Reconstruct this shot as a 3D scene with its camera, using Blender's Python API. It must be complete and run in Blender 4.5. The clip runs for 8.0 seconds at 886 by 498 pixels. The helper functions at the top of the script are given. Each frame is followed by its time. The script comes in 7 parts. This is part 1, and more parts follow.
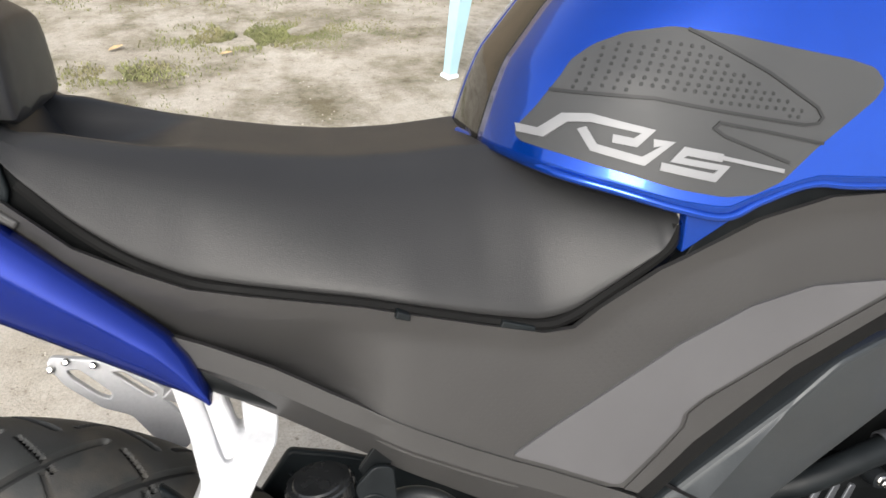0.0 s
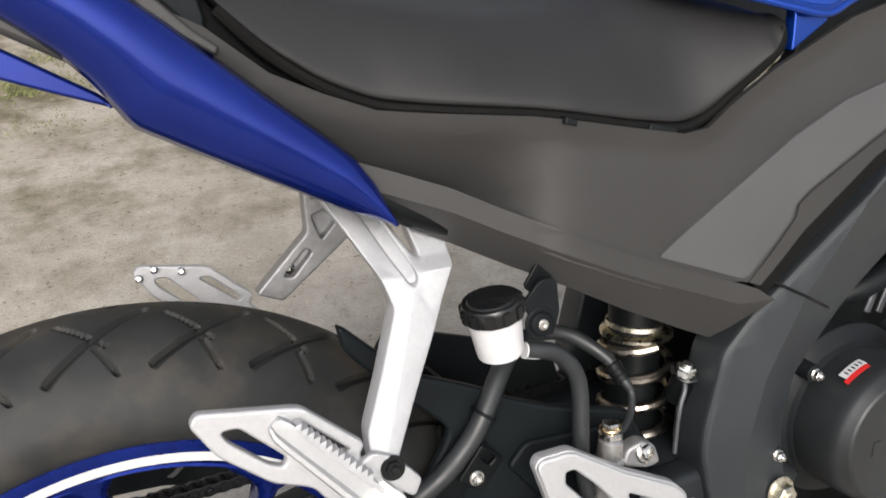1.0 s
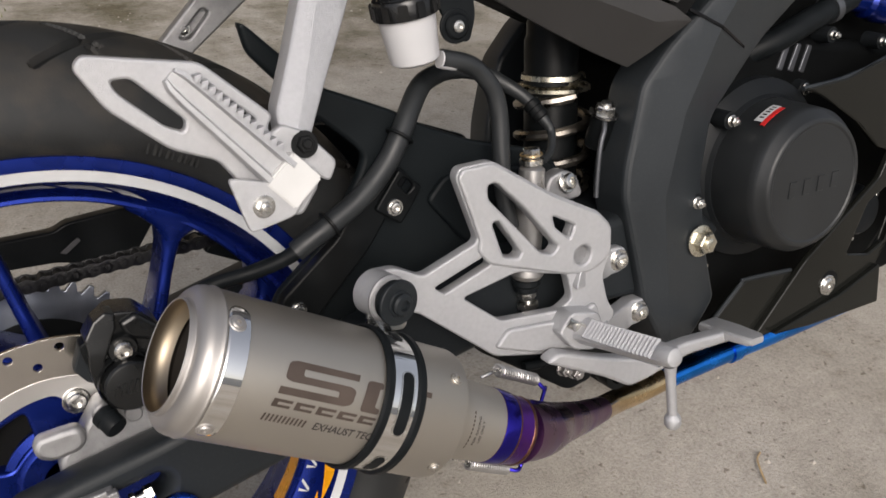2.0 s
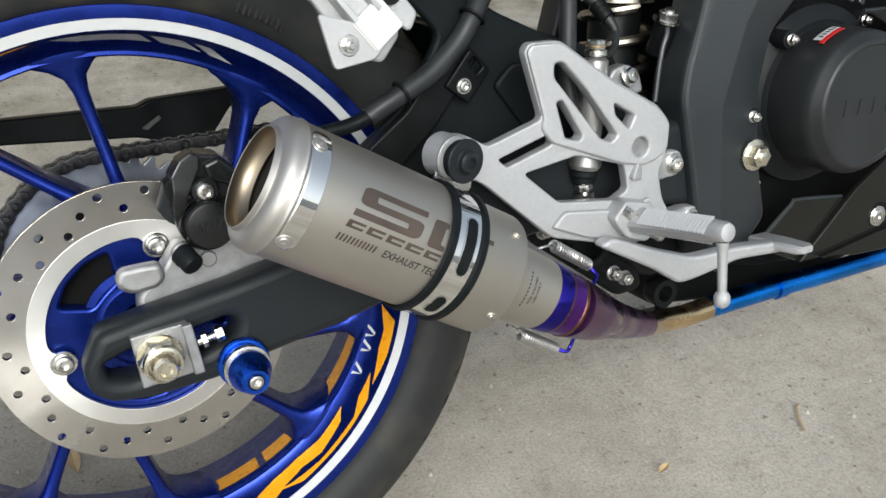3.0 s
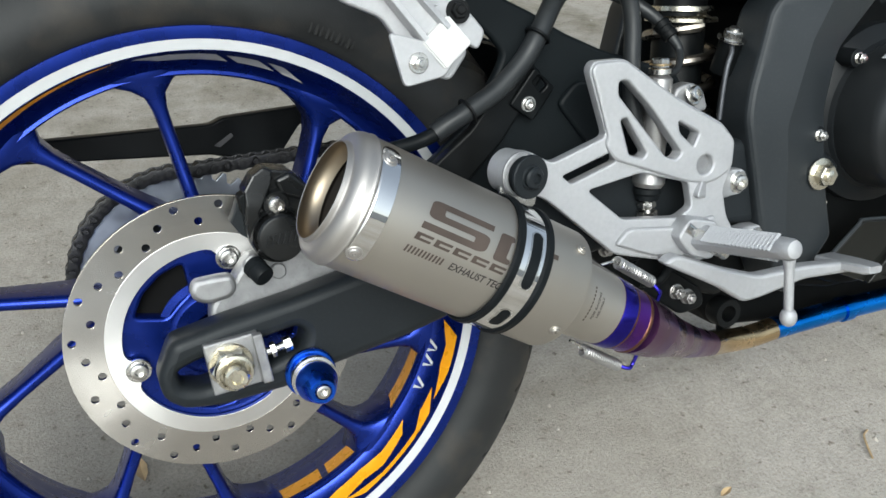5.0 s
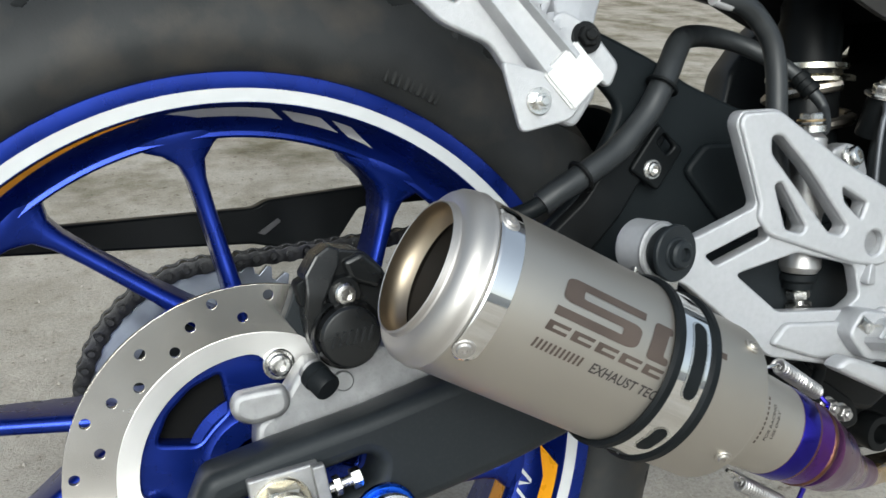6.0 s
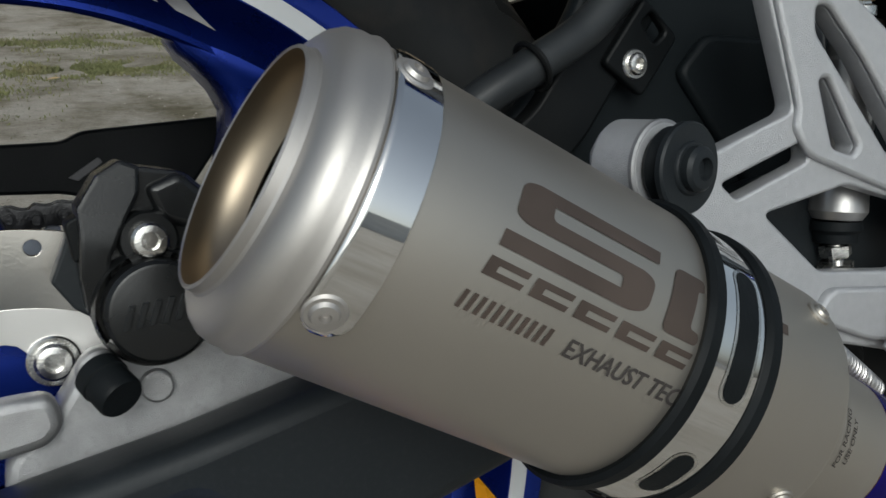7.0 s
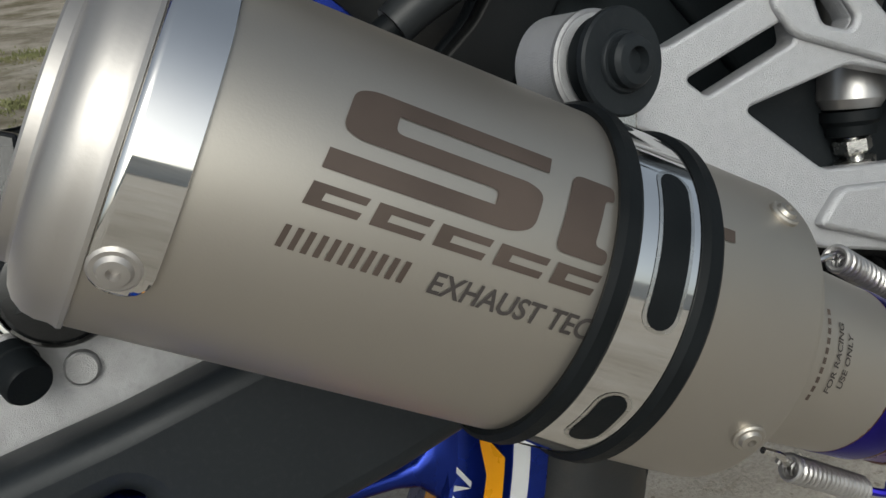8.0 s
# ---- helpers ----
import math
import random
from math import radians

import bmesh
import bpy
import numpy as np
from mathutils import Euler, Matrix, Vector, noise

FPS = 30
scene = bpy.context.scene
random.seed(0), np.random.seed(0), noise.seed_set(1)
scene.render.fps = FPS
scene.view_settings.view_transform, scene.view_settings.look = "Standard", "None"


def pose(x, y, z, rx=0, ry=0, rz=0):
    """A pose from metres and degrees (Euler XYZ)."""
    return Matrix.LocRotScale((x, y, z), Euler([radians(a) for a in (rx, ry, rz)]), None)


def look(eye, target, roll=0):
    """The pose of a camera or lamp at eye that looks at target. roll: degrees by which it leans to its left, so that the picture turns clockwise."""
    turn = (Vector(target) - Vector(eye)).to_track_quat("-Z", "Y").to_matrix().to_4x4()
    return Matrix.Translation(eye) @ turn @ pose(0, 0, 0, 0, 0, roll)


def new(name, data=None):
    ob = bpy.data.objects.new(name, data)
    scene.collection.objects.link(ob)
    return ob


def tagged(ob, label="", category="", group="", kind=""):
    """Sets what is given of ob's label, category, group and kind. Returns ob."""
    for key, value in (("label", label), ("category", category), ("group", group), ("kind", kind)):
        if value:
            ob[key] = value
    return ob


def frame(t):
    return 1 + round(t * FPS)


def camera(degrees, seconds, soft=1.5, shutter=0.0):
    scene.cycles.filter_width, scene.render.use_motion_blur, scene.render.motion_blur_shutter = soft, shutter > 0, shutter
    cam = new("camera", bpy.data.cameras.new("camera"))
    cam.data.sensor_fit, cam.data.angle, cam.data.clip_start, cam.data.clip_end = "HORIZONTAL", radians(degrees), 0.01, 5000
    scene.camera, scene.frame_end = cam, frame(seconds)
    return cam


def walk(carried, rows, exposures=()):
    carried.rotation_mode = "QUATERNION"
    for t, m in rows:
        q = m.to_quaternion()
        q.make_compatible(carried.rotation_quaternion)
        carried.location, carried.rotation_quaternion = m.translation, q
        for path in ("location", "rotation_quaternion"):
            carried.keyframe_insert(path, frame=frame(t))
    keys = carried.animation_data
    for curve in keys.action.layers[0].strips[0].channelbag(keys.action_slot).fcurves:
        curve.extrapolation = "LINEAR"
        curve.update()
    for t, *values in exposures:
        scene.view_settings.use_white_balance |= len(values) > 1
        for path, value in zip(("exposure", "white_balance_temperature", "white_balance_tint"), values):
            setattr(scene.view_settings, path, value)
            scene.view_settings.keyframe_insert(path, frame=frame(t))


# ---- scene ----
# The motorcycle's own axes: x forward, y to its left, z up, origin on the rear axle.
# It stands on its side stand, leaning away to its left.
LEAN_DEG, AXLE_Z = 13.0, 0.310
LEANED = pose(0, 0, AXLE_Z, -LEAN_DEG, 0, 0)

cam = camera(52.93, 8.0, soft=1.5, shutter=0.12)
PATH = [
    (0, 0.2411, -0.6413, 0.6544, 70.65, 0.55, -12.30),
    (0.5, 0.1400, -0.6318, 0.6464, 69.18, 2.71, -14.20),
    (1, 0.0135, -0.6556, 0.5393, 72.07, 3.61, -23.28),
    (1.5, -0.0157, -0.6775, 0.4727, 68.90, 5.43, -29.60),
    (2, -0.0126, -0.6722, 0.3561, 69.52, 3.81, -29.52),
    (2.2, -0.0247, -0.6886, 0.3269, 70.11, 3.49, -28.57),
    (3.3, -0.0665, -0.7191, 0.2585, 70.94, 1.22, -25.61),
    (3.5, -0.0672, -0.7209, 0.2560, 71.10, 1.19, -25.07),
    (4, -0.0733, -0.7250, 0.2542, 71.10, 0.99, -24.07),
    (4.2, -0.0732, -0.7264, 0.2555, 70.97, 1.06, -23.72),
    (5.3, -0.0753, -0.7197, 0.2657, 73.98, 2.84, -22.34),
    (5.5, -0.0708, -0.6958, 0.2686, 75.55, 3.21, -22.05),
    (6, -0.0759, -0.5785, 0.2097, 80.42, 3.08, -21.84),
    (6.5, -0.0469, -0.4687, 0.1737, 81.14, 2.53, -24.58),
    (7, 0.0071, -0.4166, 0.1460, 80.80, 2.86, -26.31),
    (7.2, 0.0293, -0.4040, 0.1385, 80.44, 4.40, -26.79),
    (7.5, 0.0525, -0.4007, 0.1322, 78.91, 6.89, -25.09),
    (8, 0.0702, -0.4087, 0.1272, 78.70, 9.90, -21.30),
]
EXPOSURES = [(0.0, 1.46, 6500, 9), (0.6, 1.52, 6500, 9), (1.1, 0.69, 6550, 11), (1.5, 0.20, 6650, 13), (2.2, 0.30, 6650, 12), (3.3, 0.56, 6080, 3), (4.2, 0.56, 6020, 3), (5.5, 0.54, 5980, 2), (6.5, 0.78, 6050, 3), (7.0, -0.28, 6050, 3), (7.2, -0.62, 6150, 3), (7.5, -0.08, 6250, 4), (8.0, -0.08, 6300, 4)]
walk(cam, [(t, LEANED @ pose(x, y, z, rx, ry, rz)) for t, x, y, z, rx, ry, rz in PATH], EXPOSURES)

# ---- daylight: bright overcast sky ----
world = bpy.data.worlds.new("sky")
scene.world = world
world.use_nodes = True
wn = world.node_tree
sky = wn.nodes.new("ShaderNodeTexSky")
sky.sky_type, sky.sun_disc = "NISHITA", False
sky.sun_elevation, sky.sun_rotation = radians(37), radians(202)
sky.air_density, sky.dust_density = 1.0, 4.0
cloud = wn.nodes.new("ShaderNodeHueSaturation")          # cloud cover greys the sky
cloud.inputs["Saturation"].default_value = 0.45
wn.links.new(sky.outputs[0], cloud.inputs["Color"])
wn.links.new(cloud.outputs[0], wn.nodes["Background"].inputs[0])
wn.nodes["Background"].inputs[1].default_value = 0.14
sun_data = bpy.data.lights.new("sun", "SUN")
sun_data.energy, sun_data.angle, sun_data.color = 1.5, radians(35), (1.0, 0.96, 0.90)
sun = new("sun", sun_data)
sun.matrix_world = look((-2.0, -5.0, 4.0), (0, 0, 0))


# ---- materials ----
def material(name, colour, rough=0.5, metal=0.0, vary=0.15, scale=40.0, grain=0.0, grain_scale=900.0,
             coat=0.0, brushed=0.0, dirt=None, dirt_scale=9.0, dirt_amount=0.35, rough_vary=0.12, random_vary=0.0):
    m = bpy.data.materials.new(name)
    m.use_nodes = True
    n, l = m.node_tree.nodes, m.node_tree.links
    b = n["Principled BSDF"]
    co = n.new("ShaderNodeTexCoord")
    noise1 = n.new("ShaderNodeTexNoise")
    noise1.inputs["Scale"].default_value, noise1.inputs["Detail"].default_value = scale, 6
    l.new(co.outputs["Object"], noise1.inputs["Vector"])
    ramp = n.new("ShaderNodeMapRange")
    ramp.inputs["To Min"].default_value, ramp.inputs["To Max"].default_value = 1 - vary, 1 + vary
    ramp.inputs["From Min"].default_value, ramp.inputs["From Max"].default_value = 0.3, 0.7
    l.new(noise1.outputs["Fac"], ramp.inputs["Value"])
    tone = n.new("ShaderNodeMix")
    tone.data_type, tone.blend_type = "RGBA", "MULTIPLY"
    tone.inputs["Factor"].default_value = 1.0
    tone.inputs["A"].default_value = (*colour, 1)
    l.new(ramp.outputs[0], tone.inputs["B"])
    out = tone.outputs["Result"]
    if dirt:
        noise2 = n.new("ShaderNodeTexNoise")
        noise2.inputs["Scale"].default_value, noise2.inputs["Detail"].default_value = dirt_scale, 8
        l.new(co.outputs["Object"], noise2.inputs["Vector"])
        r2 = n.new("ShaderNodeMapRange")
        r2.inputs["From Min"].default_value, r2.inputs["From Max"].default_value = 0.5, 0.72
        r2.inputs["To Max"].default_value = dirt_amount
        l.new(noise2.outputs["Fac"], r2.inputs["Value"])
        mix = n.new("ShaderNodeMix")
        mix.data_type = "RGBA"
        l.new(r2.outputs[0], mix.inputs["Factor"])
        l.new(out, mix.inputs["A"])
        mix.inputs["B"].default_value = (*dirt, 1)
        out = mix.outputs["Result"]
    if random_vary:
        info = n.new("ShaderNodeObjectInfo")
        r3 = n.new("ShaderNodeMapRange")
        r3.inputs["To Min"].default_value, r3.inputs["To Max"].default_value = 1 - random_vary, 1 + random_vary
        l.new(info.outputs["Random"], r3.inputs["Value"])
        mix = n.new("ShaderNodeMix")
        mix.data_type, mix.blend_type = "RGBA", "MULTIPLY"
        mix.inputs["Factor"].default_value = 1.0
        l.new(out, mix.inputs["A"])
        l.new(r3.outputs[0], mix.inputs["B"])
        out = mix.outputs["Result"]
    l.new(out, b.inputs["Base Color"])
    rr = n.new("ShaderNodeMapRange")
    rr.inputs["From Min"].default_value, rr.inputs["From Max"].default_value = 0.3, 0.7
    rr.inputs["To Min"].default_value, rr.inputs["To Max"].default_value = max(rough - rough_vary, 0.02), min(rough + rough_vary, 1)
    l.new(noise1.outputs["Fac"], rr.inputs["Value"])
    l.new(rr.outputs[0], b.inputs["Roughness"])
    b.inputs["Metallic"].default_value = metal
    b.inputs["Specular IOR Level"].default_value = 0.5 if coat or max(colour) > 0.1 else 0.20
    b.inputs["Coat Weight"].default_value = coat
    b.inputs["Coat Roughness"].default_value = 0.04
    if brushed:                                  # turned marks running round the part
        b.inputs["Anisotropic"].default_value = brushed
        tangent = n.new("ShaderNodeTangent")
        tangent.direction_type, tangent.axis = "RADIAL", "Y"
        l.new(tangent.outputs[0], b.inputs["Tangent"])
    if grain:
        g = n.new("ShaderNodeTexNoise")
        g.inputs["Scale"].default_value, g.inputs["Detail"].default_value = grain_scale, 3
        l.new(co.outputs["Object"], g.inputs["Vector"])
        bump = n.new("ShaderNodeBump")
        bump.inputs["Strength"].default_value, bump.inputs["Distance"].default_value = grain, 0.001
        l.new(g.outputs["Fac"], bump.inputs["Height"])
        l.new(bump.outputs[0], b.inputs["Normal"])
    return m


M_TANK = material("blue_tank_paint", (0.001, 0.046, 0.34), 0.14, 0.75, 0.04, 30, 0.0, coat=0.6, rough_vary=0.03)
M_TAIL = material("deep_blue_paint", (0.004, 0.017, 0.175), 0.22, 0.70, 0.06, 30, coat=0.30, rough_vary=0.03)
M_RIM = material("blue_rim_paint", (0.0075, 0.023, 0.205), 0.28, 0.80, 0.10, 60, 0.05, 1200, coat=0.08, rough_vary=0.04)
M_WHITE = material("white_stripe", (0.47, 0.48, 0.49), 0.4, 0, 0.04, 80, dirt=(0.40, 0.38, 0.35), dirt_amount=0.25)
M_ORANGE = material("yellow_decal", (0.85, 0.36, 0.01), 0.3, 0.1, 0.05, 60)
M_GREY_DECAL = material("grey_decal", (0.40, 0.40, 0.41), 0.4, 0.0, 0.06, 60)
M_TYRE = material("tyre_rubber", (0.0205, 0.0215, 0.0218), 0.56, 0, 0.22, 26, 0.14, 700, dirt=(0.075, 0.062, 0.048), dirt_scale=24, dirt_amount=0.40, rough_vary=0.06)
M_PLASTIC = material("black_textured_plastic", (0.0060, 0.0080, 0.0092), 0.46, 0, 0.12, 25, 0.2, 1500, dirt=(0.05, 0.046, 0.04), dirt_amount=0.08)
M_PANEL = material("dark_grey_panel_plastic", (0.0250, 0.0244, 0.0242), 0.42, 0, 0.08, 14, 0.25, 1700, rough_vary=0.05)
M_PANEL_SMOOTH = material("smooth_grey_panel", (0.0575, 0.0568, 0.0600), 0.42, 0, 0.06, 18, 0.06, 1500, rough_vary=0.05)
M_SEAT = material("black_vinyl", (0.018, 0.018, 0.0185), 0.42, 0, 0.10, 10, 0.2, 1300, rough_vary=0.05)
# flat black that paints the shade inside gaps and pockets
M_GAP = material("gap_shade_black", (0.004, 0.004, 0.004), 0.85, 0, 0.1, 20)
M_GLOSSBLACK = material("gloss_black", (0.006, 0.006, 0.0065), 0.10, 0, 0.1, 20, rough_vary=0.03)
M_BLACK = material("satin_black_metal", (0.0042, 0.0050, 0.0055), 0.4, 0.0, 0.2, 40, 0.1, 900, dirt=(0.06, 0.055, 0.05), dirt_amount=0.10)
M_FRAME = material("satin_frame_black", (0.0180, 0.0215, 0.0245), 0.42, 0.1, 0.08, 25, 0.08, 1300, dirt=(0.06, 0.063, 0.065), dirt_scale=420, dirt_amount=0.12, rough_vary=0.05)
M_ENGINE = material("engine_black", (0.0085, 0.0098, 0.011), 0.42, 0.0, 0.12, 40, 0.08, 700, rough_vary=0.05)
M_SILVER = material("silver_painted_alloy", (0.43, 0.434, 0.446), 0.36, 0.5, 0.05, 300, 0.55, 2200, rough_vary=0.06)
M_CAST = material("cast_alloy", (0.31, 0.31, 0.315), 0.40, 0.7, 0.16, 130, 0.35, 2600, dirt=(0.20, 0.20, 0.205), dirt_scale=260, dirt_amount=0.5, rough_vary=0.08)
M_BARE = material("bare_alloy", (0.42, 0.41, 0.40), 0.33, 0.85, 0.10, 60, 0.08, 1800, rough_vary=0.06)
M_STEEL = material("zinc_steel", (0.62, 0.61, 0.58), 0.25, 1.0, 0.12, 120, 0.1)
M_GOLDZINC = material("yellow_zinc", (0.66, 0.62, 0.51), 0.28, 1.0, 0.08, 120)
M_CHROME = material("chrome", (0.8, 0.79, 0.77), 0.06, 1.0, 0.03, 60, rough_vary=0.03)
M_TITAN = material("brushed_titanium", (0.40, 0.375, 0.335), 0.44, 0.9, 0.04, 9, 0.03, 1600, dirt=(0.34, 0.30, 0.25), dirt_scale=12, dirt_amount=0.25, rough_vary=0.03)
M_TIP = material("satin_muffler_tip", (0.44, 0.42, 0.40), 0.48, 0.9, 0.05, 20, 0.04, rough_vary=0.04)
M_INNER = material("heat_tanned_steel", (0.31, 0.26, 0.195), 0.40, 1.0, 0.12, 14, rough_vary=0.06)
M_SOOT = material("soot", (0.012, 0.010, 0.008), 0.8, 0, 0.3, 60)
M_LOGO = material("etched_brown_print", (0.085, 0.066, 0.056), 0.42, 0.5, 0.25, 25)
M_BANDMARK = material("grey_band_strokes", (0.30, 0.33, 0.33), 0.35, 1.0, 0.1, 300)
M_PRINT = material("etched_dark_print", (0.045, 0.040, 0.038), 0.5, 0.2, 0.15, 60)
M_CALIPER = material("glossy_black_cast", (0.0060, 0.0066, 0.0070), 0.27, 0.0, 0.12, 40, 0.06, 1400, rough_vary=0.05)
M_RUBBER = material("black_rubber", (0.0060, 0.0074, 0.0084), 0.5, 0, 0.2, 80, 0.08, 800)
M_DISC = material("brushed_disc_steel", (0.55, 0.525, 0.49), 0.25, 1.0, 0.06, 30, 0.02, 700, brushed=0.95, rough_vary=0.03)
M_DISC_IN = material("disc_carrier_steel", (0.78, 0.765, 0.745), 0.42, 1.0, 0.03, 40, 0.02, 700, brushed=0.6, rough_vary=0.03)
M_PURPLE = material("purple_heat_tint", (0.105, 0.028, 0.25), 0.28, 1.0, 0.35, 18, dirt=(0.13, 0.045, 0.07), dirt_scale=60, dirt_amount=0.6)
M_BROWNTINT = material("brown_purple_heat_tint", (0.13, 0.054, 0.125), 0.30, 1.0, 0.3, 30, dirt=(0.075, 0.026, 0.20), dirt_scale=16, dirt_amount=0.95)
M_WELD = material("tinted_weld", (0.15, 0.07, 0.05), 0.38, 1.0, 0.35, 160, 0.2)
M_VIOLET = material("blue_violet_heat_tint", (0.035, 0.026, 0.34), 0.26, 1.0, 0.4, 30)
M_GOLD = material("straw_heat_tint", (0.62, 0.46, 0.26), 0.25, 1.0, 0.2, 25)
M_BLUETINT = material("blue_heat_tint", (0.018, 0.21, 0.72), 0.25, 1.0, 0.25, 25)
M_ANODISED = material("blue_anodised", (0.025, 0.12, 0.72), 0.27, 1.0, 0.06, 60)
M_RESV = material("translucent_white_plastic", (0.47, 0.47, 0.48), 0.4, 0, 0.03, 40)
M_CHAIN = material("oily_chain", (0.042, 0.042, 0.043), 0.4, 0.8, 0.3, 200, 0.2)
M_SPROCKET = material("dull_sprocket_steel", (0.30, 0.33, 0.38), 0.4, 0.9, 0.2, 40, dirt=(0.1, 0.09, 0.08), dirt_amount=0.5)
M_PAD = material("dark_grey_rubber_pad", (0.035, 0.036, 0.037), 0.55, 0, 0.06, 20, 0.15, 1600)
M_MARK = material("light_grey_pad_print", (0.135, 0.137, 0.142), 0.5, 0, 0.05, 60)
M_PALE = material("pale_cast_block", (0.56, 0.56, 0.55), 0.4, 0, 0.05, 40)
M_FIN = material("dull_fin_alloy", (0.10, 0.105, 0.115), 0.45, 0.7, 0.15, 60)
M_SPRING = material("dull_spring_wire", (0.36, 0.33, 0.29), 0.32, 1.0, 0.15, 90)
# darker rubber for the tread cuts: groove shade put into the colour
M_TREAD = material("groove_shade_rubber", (0.011, 0.0115, 0.012), 0.6, 0, 0.2, 60)
M_PADLINE = material("pad_groove_black", (0.018, 0.0185, 0.019), 0.6, 0, 0.06, 20)
M_LABEL_RED = material("red_sticker", (0.5, 0.02, 0.02), 0.4)
M_COWL = material("gloss_dark_cowl", (0.0095, 0.0098, 0.0085), 0.14, 0.0, 0.1, 20, rough_vary=0.04)
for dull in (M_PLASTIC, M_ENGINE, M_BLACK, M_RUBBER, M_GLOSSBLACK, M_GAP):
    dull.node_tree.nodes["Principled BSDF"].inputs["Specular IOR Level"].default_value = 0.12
# near-black whose colour carries the shade deep in the bay and under the seat
M_BAY = material("bay_shade_black", (0.0032, 0.0036, 0.0038), 0.62, 0.0, 0.2, 40, 0.1, 700)
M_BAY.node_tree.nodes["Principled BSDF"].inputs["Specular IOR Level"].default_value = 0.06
M_ARM = material("satin_black_arm_paint", (0.0135, 0.0162, 0.0185), 0.44, 0.1, 0.08, 25, 0.08, 1300, dirt=(0.05, 0.052, 0.053), dirt_scale=420, dirt_amount=0.10, rough_vary=0.05)
M_CLUTCH = material("satin_clutch_cover", (0.0155, 0.0172, 0.0185), 0.40, 0.1, 0.10, 30, 0.12, 900, rough_vary=0.05)
M_CAP = material("glossy_black_cap", (0.008, 0.0085, 0.009), 0.22, 0, 0.15, 60, 0.05, 600)
M_HOSE = material("worn_rubber_hose", (0.017, 0.019, 0.0205), 0.46, 0, 0.15, 60, 0.06, 800)
for lively in (M_PANEL, M_PANEL_SMOOTH, M_FRAME, M_CAP, M_HOSE, M_CALIPER, M_CLUTCH):
    lively.node_tree.nodes["Principled BSDF"].inputs["Specular IOR Level"].default_value = 0.42
M_LACQUER = material("black_tank_lacquer", (0.005, 0.005, 0.005), 0.07, 0, 0.1, 20, coat=0.12, rough_vary=0.02)
M_CHAIR = material("pale_blue_plastic", (0.31, 0.47, 0.53), 0.4, 0, 0.06, 12)
M_BAG = material("white_plastic", (0.55, 0.60, 0.62), 0.45, 0, 0.06, 12)
M_LEAF = material("dry_leaf", (0.42, 0.3, 0.16), 0.6, 0, 0.3, 60)


# ---- mesh helpers ----
def shade(me, angle=32):
    me.shade_smooth()
    me.set_sharp_from_angle(angle=radians(angle))
    return me


def part(name, me, mat, parent, label="", m=None):
    """One mesh object under a thing or part."""
    if isinstance(me, bmesh.types.BMesh):
        data = bpy.data.meshes.new(name)
        me.to_mesh(data)
        me.free()
        me = shade(data)
    if not me.materials:
        me.materials.append(mat)
    ob = new(name, me)
    ob.parent = parent
    if m is not None:
        ob.matrix_local = m
    if label:
        ob["label"] = label
    return ob


def from_lists(verts, faces, angle=32):
    me = bpy.data.meshes.new("m")
    me.from_pydata([tuple(v) for v in verts], [], faces)
    me.validate()
    bm = bmesh.new()
    bm.from_mesh(me)
    bmesh.ops.recalc_face_normals(bm, faces=bm.faces)
    bm.to_mesh(me)
    bm.free()
    return shade(me, angle)


def along(p, d):
    """The pose at p whose z axis points along d."""
    return Matrix.Translation(p) @ Vector(d).to_track_quat("Z", "Y").to_matrix().to_4x4()


def lathe(profile, m=None, seg=48, closed=False, angle=32):
    """Turned body: profile of (along z, radius)."""
    m = m or Matrix.Identity(4)
    verts, faces, rings = [], [], []
    for h, r in profile:
        if r < 1e-6:
            rings.append([len(verts)])
            verts.append(m @ Vector((0, 0, h)))
        else:
            rings.append(list(range(len(verts), len(verts) + seg)))
            verts += [m @ Vector((r * math.cos(2 * math.pi * i / seg), r * math.sin(2 * math.pi * i / seg), h)) for i in range(seg)]
    pairs = list(zip(rings, rings[1:])) + ([(rings[-1], rings[0])] if closed else [])
    for a, b in pairs:
        for i in range(seg):
            j = (i + 1) % seg
            if len(a) == 1 and len(b) == 1:
                continue
            if len(a) == 1:
                faces.append((a[0], b[j], b[i]))
            elif len(b) == 1:
                faces.append((a[i], a[j], b[0]))
            else:
                faces.append((a[i], a[j], b[j], b[i]))
    return from_lists(verts, faces, angle)


def smooth_path(points, n=6):
    pts = [Vector(p) for p in points]
    ext = [2 * pts[0] - pts[1]] + pts + [2 * pts[-1] - pts[-2]]
    out = []
    for i in range(1, len(ext) - 2):
        a, b, c, d = ext[i - 1:i + 3]
        for k in range(n):
            t = k / n
            out.append(0.5 * ((2 * b) + (c - a) * t + (2 * a - 5 * b + 4 * c - d) * t * t + (3 * b - a - 3 * c + d) * t ** 3))
    out.append(pts[-1])
    return out


